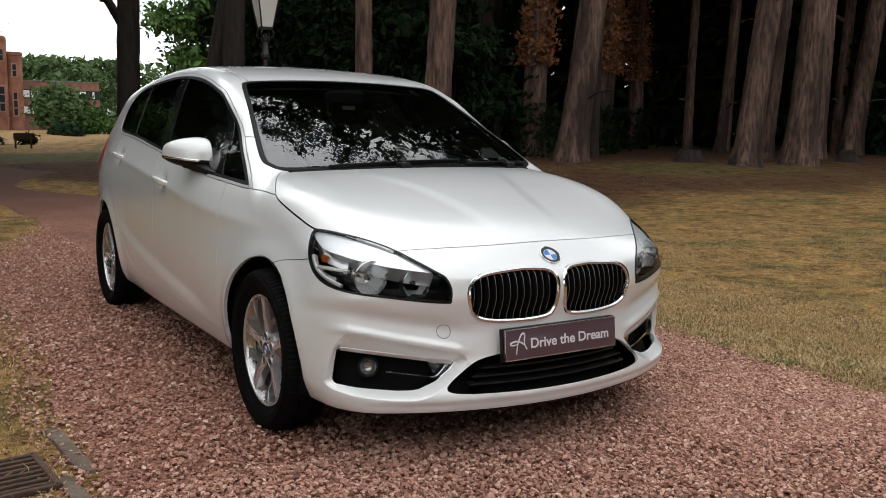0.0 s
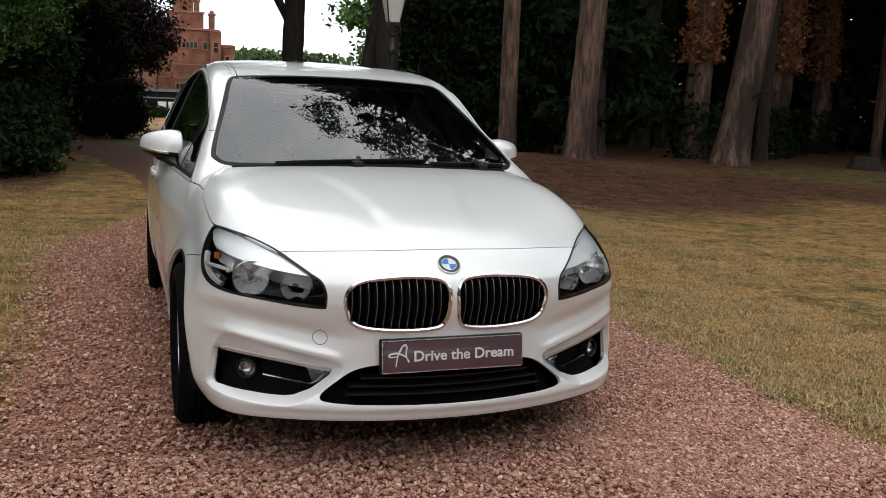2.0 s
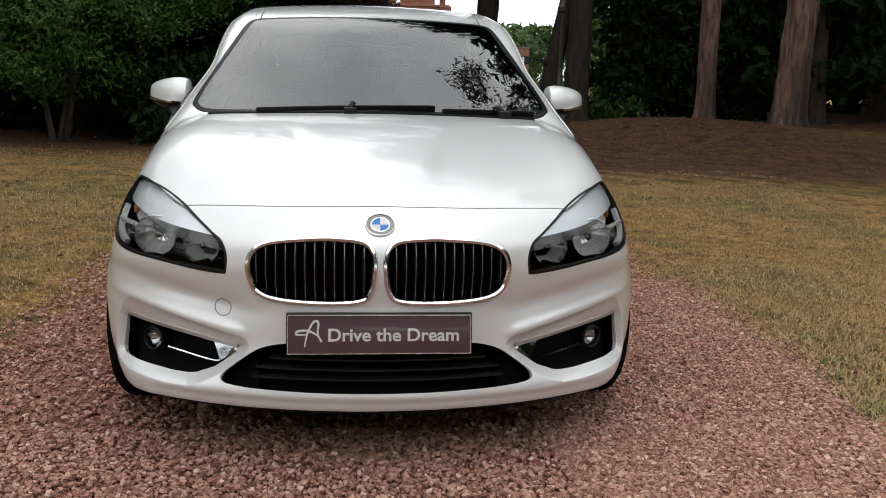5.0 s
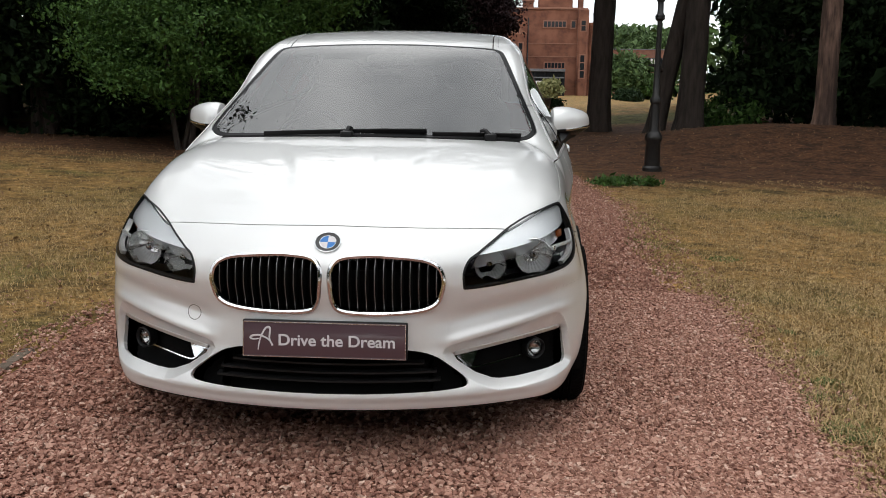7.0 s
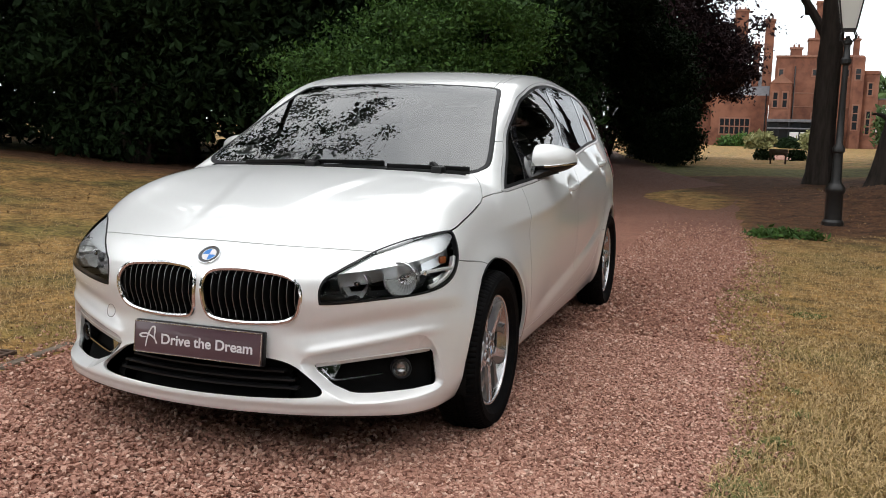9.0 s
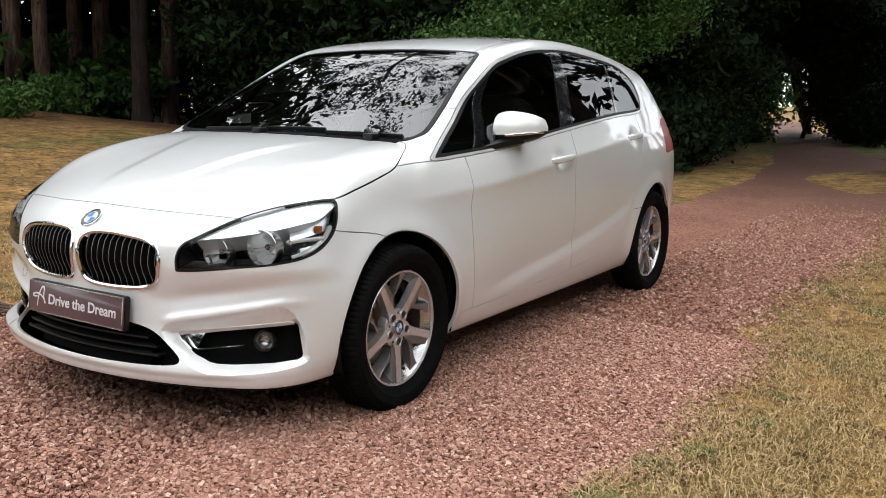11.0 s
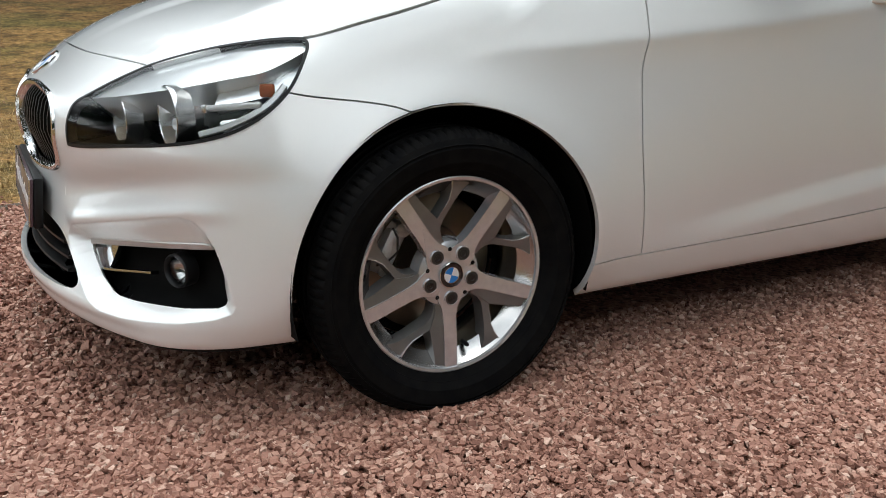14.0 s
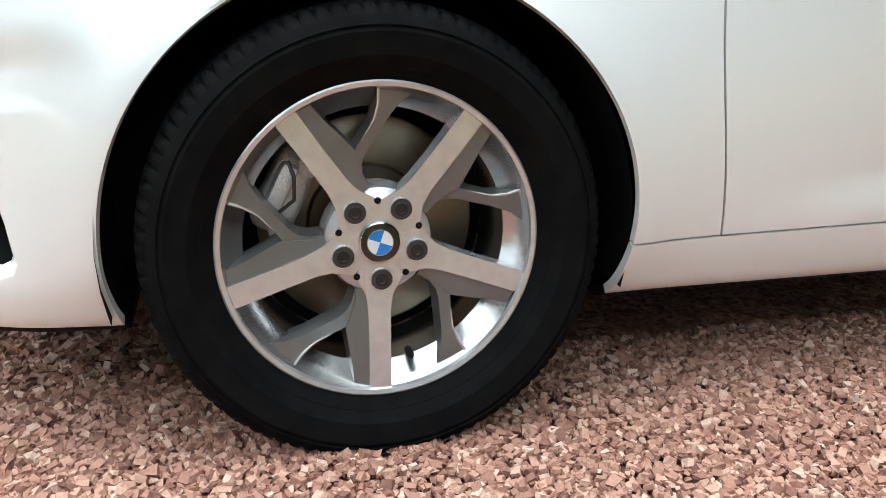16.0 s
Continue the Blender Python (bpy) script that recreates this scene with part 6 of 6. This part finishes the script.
# the western wood
WEST_EDGE = ((-14.6, 7.4, .47, 16, (0, 0)), (-22.0, 13.2, .26, 15, (0, 0)), (-21.3, 13.6, .22, 15, (.0, 0)), (-23.2, 16.0, .24, 15, (0, 0)), (-23.0, 16.9, .30, 15, (0, 0)), (-20.5, 17.5, .28, 15, (0, 0)))
WEST_DEEP = ((-27, 8.5, .34, 16, (0, 0)), (-25.5, 5.6, .30, 16, (0, 0)), (-24, 3.3, .34, 16, (0, 0)), (-28, 2.0, .30, 16, (0, 0)), (-11.5, 15.5, .34, 15, (0, 0)), (-14.5, 16.5, .26, 15, (0, 0)), (-17.5, 14.0, .24, 15, (0, 0)), (-9.2, 17.0, .40, 15, (0, 0)), (-19, 21, .3, 16, (0, 0)), (-13, 21, .3, 16, (0, 0)), (-9.2, 21.5, .32, 16, (0, 0)))
# lit edge trunks in plain bark, deep ones with shade put into the colour
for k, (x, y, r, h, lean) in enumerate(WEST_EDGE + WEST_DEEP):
    pine(x, y, r, h, 120 + k, lean, "pine trunk in the shaded western wood", BARK if k < 6 else DARK_SHADED_BARK, crown_at=-3.0)


# ---- woods behind, unseen canopy overhead to shade them ----
def fill(boxes, seed):
    """Leaves strewn evenly through boxes (x0, y0, z0, x1, y1, z1, share)."""
    b = np.array(boxes, float)

    def place(g, n):
        w = g.choice(len(b), n, p=b[:, 6] / b[:, 6].sum())
        p = g.uniform(0, 1, (n, 3))
        p = p + .10 * np.sin(p[:, [1, 2, 0]] * 17 + w[:, None])
        return b[w, :3] + p * (b[w, 3:6] - b[w, :3])
    return place


# the dark leaf colour carries the shade deep in the wood
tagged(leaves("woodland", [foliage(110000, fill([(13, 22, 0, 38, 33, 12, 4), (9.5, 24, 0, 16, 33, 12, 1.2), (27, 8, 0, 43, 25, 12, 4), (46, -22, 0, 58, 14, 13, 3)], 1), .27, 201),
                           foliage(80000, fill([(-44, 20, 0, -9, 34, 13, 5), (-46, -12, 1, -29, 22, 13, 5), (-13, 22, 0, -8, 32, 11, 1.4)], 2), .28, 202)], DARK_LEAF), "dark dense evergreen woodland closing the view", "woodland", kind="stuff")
# added above the view to keep sky light off the wood and far drive
tagged(leaves("canopy", [foliage(30000, fill([(-10, 13, 6.2, 1.5, 28, 9.0, 1)], 9), .13, 208), foliage(11000, fill([(10, 8, 11.5, 27, 17, 16, 1)], 8), .17, 207, narrow=.4), foliage(46000, fill([(6.5, 13, 9, 38, 30, 15, 6), (-40, 12, 7.5, -13, 34, 10.5, 6), (-42, -14, 9, -22, 14, 15, 3)], 3), .40, 203, narrow=.45)], NEEDLE), "unseen high canopy added to shade the wood and drive", "canopy", kind="stuff")
tagged(leaves("rear_trees", [foliage(15000, fill([(-30, -40, 3, 34, -28, 17, 5), (3, -12, 7.6, 16, 1, 13, .0)], 4), .55, 204)], DARK_LEAF), "line of broadleaf trees across the lawn", "woodland", kind="stuff")
tagged(leaves("distant_trees", [foliage(28000, fill([(16, 196, -4, 105, 212, 11.5, 6), (25, 198, 8, 46, 210, 12.5, 1), (-100, 196, -4, -34, 218, 17, 4), (52, 140, -4, 118, 160, 11.5, 4)], 5), .70, 205)], FAR_LEAF), "hazy green trees beyond the house", "woodland", kind="stuff")


tagged(leaves("eastern_trees", [foliage(16000, fill([(17, -30, 0, 24, -3, 12, 5), (24, -30, 3, 34, 0, 16, 4)], 6), .35, 206)], DARK_LEAF), "dark trees bordering the lawn", "woodland", kind="stuff")

# broadleaf boughs high over the bend of the drive
for k, (x, y, z, rx, ry, rz, n) in enumerate(((8.8, 8.0, 11.4, 3.4, 4.0, 2.2, 15000), (-7.2, 7.0, 9.8, 3.2, 3.6, 2.0, 6500), (-9.8, 1.5, 9.6, 3.0, 4.0, 2.4, 7000), (5.3, 9.2, 12.4, 2.8, 2.2, 1.6, 13000))):
    t = tagged(new("ash_tree"), "tall ash with boughs high over the drive", "tree")
    foot_x, foot_y = ((13.4, 25.0), (-8.4, 16.8), (-14.6, 4.2), (9.4, 25.0))[k]
    t.matrix_basis = pose(foot_x, foot_y, float(height(foot_x, foot_y)))
    me, _ = trunk_mesh("trunk", .26, 11, 300 + k, (0, 0), DARK_SHADED_BARK)
    new("trunk", me).parent = t
    part("limb", limb_mesh("limb", (0, 0, z - 2.5), (x - foot_x, y - foot_y, z), .13, DARK_SHADED_BARK, 310 + k, .04), DARK_SHADED_BARK, t)
    leaves("crown", [foliage(n, blob((x - foot_x, y - foot_y, z), (rx, ry, rz), 70, .20, .15), .055, 320 + k)], DARK_LEAF, t)


# ---- lamp posts, house and small things ----
UP = Matrix.Rotation(radians(-90), 4, "Y")
IRON = material("black_painted_iron", (.012, .012, .013), .4, vary=(.02, .018, .016), scale=14, bump=.1, bump_scale=90)
LANTERN = material("milky_lantern_glass", (.62, .62, .58), .35)
SANDSTONE = material("red_sandstone", (.165, .064, .038), .9, vary=(.110, .043, .027), scale=1.4, detail=9, second=(.215, .092, .056), second_scale=.5, bump=.5, bump_scale=4)
DRESSED = material("dressed_stone", (.24, .115, .075), .85, vary=(.19, .09, .06), scale=1.2)
WINDOW_DARK = material("dark_window", (.015, .017, .02), .1)
SLATE = material("grey_slate", (.10, .10, .11), .7, vary=(.14, .14, .15), scale=2)
STONE = material("grey_kerb_stone", (.085, .062, .045), .95, vary=(.15, .115, .085), scale=9, bump=.6, bump_scale=40)
RUST = material("rusty_iron", (.10, .055, .035), .8, .3, vary=(.06, .04, .03), scale=30, bump=.3)
WOOD = material("dark_bench_wood", (.05, .035, .028), .8, vary=(.08, .055, .04), scale=10)


def lamp_post(x, y):
    t = tagged(new("lamp_post"), "black cast-iron lamp post with glazed lantern", "street lamp", "lamp posts along the drive")
    t.matrix_basis = pose(x, y, float(height(x, y)) - .02) @ Matrix.Diagonal((1, 1, .955, 1))
    part("plinth", lathe([(.0005, 0), (.135, 0), (.135, .07), (.108, .10), (.100, .44), (.120, .47), (.120, .52), (.088, .58)], 12, UP), IRON, t)
    part("column", lathe([(.080, .57), (.064, .62), (.056, .98), (.074, 1.00), (.076, 1.05), (.046, 1.10), (.040, 1.5), (.033, 2.12), (.064, 2.15), (.064, 2.20), (.042, 2.23), (.038, 2.38), (.056, 2.40), (.056, 2.44), (.024, 2.46), (.024, 2.50)], 20, UP), IRON, t)
    for k in range(4):
        a = k * math.pi / 2 + math.pi / 4
        p = [(math.cos(a) * r, math.sin(a) * r, z) for r, z in ((.024, 2.47), (.07, 2.425), (.125, 2.46), (.132, 2.51), (.10, 2.555), (.095, 2.58))]
        part("cradle_arm", sweep(p, np.array((-math.sin(a), math.cos(a), 0)), tube(.009, 6)), IRON, t)
    lantern = part("lantern", lathe([(.0005, 2.56), (.118, 2.56), (.118, 2.59), (.105, 2.60)], 4, UP @ Matrix.Rotation(math.pi / 4, 4, "X")), IRON, t)
    part("pane", lathe([(.112, 2.59), (.212, 3.04)], 4, UP @ Matrix.Rotation(math.pi / 4, 4, "X")), LANTERN, lantern, "milky glass panes", 10)
    for k in range(4):
        a = k * math.pi / 2 + math.pi / 4
        p = [(math.cos(a) * r, math.sin(a) * r, z) for r, z in ((.114, 2.58), (.216, 3.05))]
        part("glazing_bar", sweep(p, np.array((-math.sin(a), math.cos(a), 0)), tube(.010, 6)), IRON, lantern)
    part("hood", lathe([(.232, 3.03), (.240, 3.06), (.12, 3.20), (.10, 3.28), (.03, 3.32), (.02, 3.42), (.0005, 3.44)], 4, UP @ Matrix.Rotation(math.pi / 4, 4, "X")), IRON, lantern)
    return t


lamp_post(2.70, 9.12)
lamp_post(-3.3, 34.0)


def block(name, x0, x1, y0, y1, z0, z1, mat, parent, bevel=.02, label=""):
    return part(name, box(x1 - x0, y1 - y0, z1 - z0, bevel, Matrix.Translation(((x0 + x1) / 2, (y0 + y1) / 2, (z0 + z1) / 2)), 1), mat, parent, label)


def mullioned(parent, x0, x1, z0, z1, y, lights, rows=1):
    """A stone-framed window with dark panes, set in a wall that faces the lawn."""
    w = part("window", box(x1 - x0 + .24, .22, z1 - z0 + .24, .01, Matrix.Translation(((x0 + x1) / 2, y, (z0 + z1) / 2)), 1), DRESSED, parent)
    step_, rise = (x1 - x0) / lights, (z1 - z0) / rows
    for i in range(lights):
        for j in range(rows):
            part("pane", box(step_ * .78, .03, rise * .86, 0, Matrix.Translation((x0 + step_ * (i + .5), y - .115, z0 + rise * (j + .5)))), WINDOW_DARK, w)
    return w


house = tagged(new("house"), "large red sandstone mansion with tall chimneys", "house")
g0, F = -2.4, 142.6
block("wall", 2.8, 14.0, F, F + 18, g0, 11.9, SANDSTONE, house)
block("parapet", 2.7, 14.1, F - .2, F + .5, 11.9, 12.2, DRESSED, house)
block("wall", 13.2, 14.85, F - 1.3, F + 5, g0, 12.1, SANDSTONE, house, .3, "stair turret wall")
part("turret", lathe([(1.25, g0), (1.25, 9.4), (1.36, 9.45), (1.36, 9.9), (1.2, 9.95), (.0005, 9.95)], 20, Matrix.Translation((15.8, F + .6, 0)) @ UP), SANDSTONE, house, "round corner turret")
block("wall", 2.15, 5.1, F - 5.5, F - .02, g0, 7.9, SANDSTONE, house, .05, "gabled bay wall")
part("roof", sweep([(3.62, F - 5.6, 7.9), (3.62, F, 7.9)], np.array((0, 0, 1)), [(-1.6, 0), (0, 1.25), (1.6, 0)]), DRESSED, house, "stone bay gable")
block("wall", -6.0, 2.1, F - 2.0, F + 16, g0, 6.2, SANDSTONE, house, label="lower wing wall")
block("wall", -15.0, -6.05, F, F + 16, g0, 5.4, SANDSTONE, house)
part("roof", sweep([(-15, F + 7, 5.4), (2.1, F + 7, 6.2)], np.array((0, 0, 1)), [(-8, 0), (0, 4.0), (8, 0)]), SLATE, house)
for x0, x1, low, top, deep in ((7.2, 12.5, 11.5, 14.6, 4.0), (8.0, 11.0, 14.5, 20.0, 2.6), (11.2, 11.9, 14.5, 16.4, 1.5), (.9, 2.25, 5.0, 17.5, 1.6), (4.7, 6.35, 11.5, 13.3, 1.6), (13.4, 14.2, 11.5, 14.5, 1.4), (-3.6, -1.6, 5.0, 19.0, 2.0), (-.6, .4, 5.0, 13.8, 1.4)):
    c = block("chimney", x0, x1, F + 2.2, F + 2.2 + deep, low, top, SANDSTONE, house, .05)
    block("chimney_cap", x0 - .14, x1 + .14, F + 2.06, F + 2.34 + deep, top, top + .28, DRESSED, c)
    if x1 - x0 < 2.5:
        for u in (.3, .7):
            part("chimney_pot", lathe([(.16, top + .2), (.14, top + .75), (.11, top + .75)], 10, Matrix.Translation((x0 + (x1 - x0) * u, F + 2.2 + deep / 2, 0)) @ UP), SANDSTONE, c)
for args in ((7.9, 11.4, 9.2, 10.15, F, 6), (8.2, 11.4, 2.9, 3.8, F, 6), (3.2, 3.9, 9.1, 10.2, F, 1), (12.2, 12.9, 9.1, 10.2, F, 1), (13.6, 14.4, 8.6, 10.2, F - 1.3, 1, 2), (13.6, 14.4, 1.4, 5.0, F - 1.3, 1, 3), (2.6, 3.3, 4.4, 6.6, F - 5.5, 1, 2), (3.9, 4.6, 4.4, 6.6, F - 5.5, 1, 2), (-4.7, -.4, .4, 2.8, F - 2.0, 6, 2), (-12.5, -8.6, .6, 2.6, F, 5, 2), (15.5, 16.1, 6.4, 8.2, F - .62, 1, 2), (15.5, 16.1, .8, 4.2, F - .62, 1, 3)):
    mullioned(house, *args)
for z0 in (6.6, 4.6):
    block("string_course", 2.75, 13.15, F - .08, F, z0, z0 + .18, DRESSED, house)
part("drainpipe", lathe([(.09, g0), (.09, 10.6)], 8, Matrix.Translation((5.5, F - .14, 0)) @ UP), WINDOW_DARK, house)
part("drainpipe", lathe([(.08, g0), (.08, 6.4)], 8, Matrix.Translation((1.7, F - 2.14, 0)) @ UP), WINDOW_DARK, house)
ext = block("extension_roof", 2.0, 11.0, F - 7.2, F - .1, 2.35, 2.75, SLATE, house, .02, "flat grey extension roof")
for x in np.linspace(2.15, 10.85, 7):
    block("extension_post", x - .12, x + .12, F - 7.0, F - 6.7, g0, 2.35, WINDOW_DARK, ext)
block("extension_glass", 2.2, 10.8, F - 6.6, F - 6.5, g0, 2.35, WINDOW_DARK, ext, 0)
block("extension_rail", 2.1, 10.9, F - 7.1, F - 6.95, 1.35, 1.55, SLATE, ext, .01)
block("extension_blind", 5.2, 7.9, F - 6.85, F - 6.72, -.1, .95, WHITE, ext, 0, "white blind panel")
annexe = tagged(new("annexe"), "low brown brick building with white-framed windows", "building")
BRICK = material("brown_brick", (.20, .095, .062), .9, vary=(.15, .07, .05), scale=2)
A = F + 4
block("wall", 16.9, 28.4, A, A + 14, g0, 6.0, BRICK, annexe)
block("coping", 16.8, 28.5, A - .1, A + .4, 6.0, 6.15, SLATE, annexe)
for z0, z1 in ((1.05, 2.35), (3.45, 4.75)):
    block("window_band", 16.85, 28.45, A - .12, A + .02, z0, z1, WINDOW_DARK, annexe)
    for x, wide_ in ((17.3, 1.0), (18.5, 1.0), (21.6, .9), (25.4, .9), (27.3, .3)):
        block("window", x, x + wide_, A - .22, A - .13, z0 + .12, z1 - .12, WHITE, annexe)

# planting in front of the house
SPIKY = material("variegated_leaf", (.10, .11, .035), .7, vary=(.27, .26, .11), island=True)
shrub("clipped_tree", "rounded green tree near the house", (16.6, 110, 3.2), (2.7, 2.6, 2.4), 6000, .26, FAR_LEAF, 401, 2, "tree", .6, 80)
shrub("laurel", "bright green laurel beside the clipped hedge", (19.9, 110, 1.6), (2.4, 1.8, 1.6), 4000, .22, LEAF, 402, 2, "shrub", .45, 60)
shrub("lime_tree", "distant green tree behind the brick building", (29.0, 168, 5.5), (6.0, 5.0, 4.5), 14000, .34, FAR_LEAF, 410, 2, "tree", 1.0, 90)
shrub("spiky_shrub", "variegated spiky shrub beside the path", (1.35, 110, 1.15), (1.35, 1.2, 1.0), 3600, .22, SPIKY, 403, 1, "shrub", .3, 40)
shrub("spiky_shrub", "variegated spiky shrub beside the path", (7.15, 111, 1.3), (1.4, 1.2, 1.2), 3600, .24, SPIKY, 404, 1, "shrub", .3, 40)
shrub("box_bush", "small clipped bush near the path", (1.82, 36, .22), (.30, .3, .22), 900, .06, DARK_LEAF, 405, 1, "shrub", .1, 30)
shrub("box_bush", "small clipped bush near the path", (3.10, 36, .22), (.30, .3, .22), 900, .06, DARK_LEAF, 406, 1, "shrub", .1, 30)
shrub("box_bush", "rounded dark bush before the glazed extension", (5.1, 124, .7), (1.4, 1.2, 1.0), 1800, .2, DARK_LEAF, 411, 1, "shrub", .3, 40)
shrub("hedge", "green hedge below the house windows", (-1.2, 132, .7), (3.4, 1.0, 1.1), 3500, .24, LEAF, 407, 1, "hedge", .4, 50)
shrub("evergreen", "dark green evergreen bush beside the bend of the drive", (-.75, 26.4, .95), (.68, .8, .95), 12000, .05, DARK_LEAF, 408, 2, "shrub", .17, 90)
for k, (x, y, z, r) in enumerate(((-1.55, 28.0, .75, .8), (-2.5, 31.5, .95, 1.1))):
    shrub("laurel", "dark green laurel bush beside the drive", (x, y, z), (r, r, z), 9000, .055, DARK_LEAF, 420 + k, 3, "shrub", .2, 80)
shrub("beech_bough", "dark green boughs hanging down beside the lawn", (-2.0, 29.0, 2.6), (1.5, 1.2, 2.2), 16000, .07, DARK_LEAF, 412, 2, "tree", .28, 110)
shrub("hedge", "long low dark hedge along the forecourt", (15.3, 100, .55), (.7, 9.5, .6), 5200, .16, DARK_LEAF, 409, 2, "hedge", .25, 90)
sheet("forecourt", np.linspace(-6, 15, 33), np.linspace(118, 139, 15), lambda x, y: height(x, y) + .04, GRAVEL, "pink gravel forecourt before the house", "forecourt")
walk_y = np.linspace(37, 119, 60)
walk_x = (2.45 + (walk_y - 37) * .021)[None] + np.linspace(-.5, .5, 5)[:, None] * (1 + (walk_y - 37) * .012)[None]
walk_yy = np.repeat(walk_y[None], 5, 0)
i = np.arange(walk_x.size).reshape(walk_x.shape)
tagged(link("path", np.stack([walk_x, walk_yy, height(walk_x, walk_yy) + .03], -1).reshape(-1, 3), np.stack([i[:-1, :-1], i[1:, :-1], i[1:, 1:], i[:-1, 1:]], -1).reshape(-1, 4), GRAVEL), "pink gravel path across the lawn", "path", kind="structure")
sign = tagged(new("garden_sign"), "low dark wooden sign on two posts", "sign")
sign.matrix_basis = pose(2.32, 31.0, float(height(2.32, 31.0)))
part("board", box(.62, .04, .22, .01, Matrix.Translation((0, 0, .42))), WOOD, sign)
for x in (-.25, .25):
    part("post", box(.06, .06, .42, .006, Matrix.Translation((x, 0, .2))), WOOD, sign)

# kerb stones and drain by the near verge
for k, (x, y, l, turn) in enumerate(((-1.545, .10, .52, 4), (-1.585, -.44, .54, 4.4), (-1.632, -1.0, .54, 5.2))):
    kb = box(.060, l, .10, .014, None, 2)
    for v in kb.verts:
        v.co += Vector((noise.noise(v.co * 14) * .008, noise.noise(v.co * 17 + Vector((3, 1, k))) * .012, noise.noise(v.co * 11) * .008))
    tagged(part("kerb_stone", kb, STONE, None, "weathered grey kerb stone edging the drive", at=pose(x, y, -.036, 0, 0, turn)), category="kerb", group="kerb stones of the drive")
drain = tagged(new("drain_grate"), "rusty iron drain grate sunk in the verge", "drain")
drain.matrix_basis = pose(-1.80, -.10, .012, 0, 0, 6)
for s_ in (-1, 1):
    part("frame_bar", box(.022, .34, .02, .003, Matrix.Translation((s_ * .15, 0, 0))), RUST, drain)
    part("frame_bar", box(.30, .022, .02, .003, Matrix.Translation((0, s_ * .16, 0))), RUST, drain)
for k in range(7):
    part("grate_bar", box(.28, .018, .014, .003, Matrix.Translation((0, -.125 + k * .042, 0))), RUST, drain)
part("drain_pit", box(.29, .31, .006, 0, Matrix.Translation((0, 0, -.008))), MATT, drain)

# stumps, fallen sprig, litter
for x, y, r in ((14.9, 12.4, .30), (20.4, 11.8, .27)):
    st = tagged(new("tree_stump"), "low rotten brown tree stump among litter", "stump")
    st.matrix_basis = pose(x, y, float(height(x, y)))
    me, _ = trunk_mesh("stump_wood", r, .42, int(x), (0, 0), DARK_SHADED_BARK, .3, .12, .5)
    new("stump_wood", me).parent = st
    part("stump_top", lathe([(.0005, .30), (r * .9, .27), (r * .95, .2)], 14, UP), DARK_SHADED_BARK, st)
sprig = tagged(new("fallen_sprig"), "green fern-like sprig lying on the ground", "plant")
sprig.matrix_basis = pose(2.11, 7.40, .0)
leaves("fronds", [foliage(900, blob((0, 0, .03), (.42, .26, .05), 26, .06, .2), .035, 77, narrow=.35)], LEAF, sprig)
DEAD = material("fallen_leaf", (.30, .19, .10), .9, vary=(.12, .065, .035), island=True)


def strewn(g, n):
    x = np.concatenate([g.uniform(2.0, 14, n // 2), g.uniform(-8, -1.8, n - n // 2)])
    y = np.concatenate([g.uniform(8, 17, n // 2), g.uniform(-1, 13, n - n // 2)])
    return np.stack([x, y, height(x, y) + .012], 1)


v, f = foliage(4200, strewn, .015, 88)
v[:, 2] = np.minimum(v[:, 2], height(v[:, 0], v[:, 1]) + .03)
tagged(new("fallen_leaves", mass("fallen_leaves", v, f, DEAD)), "scattered dry leaves and cones on the ground", "litter", kind="stuff")
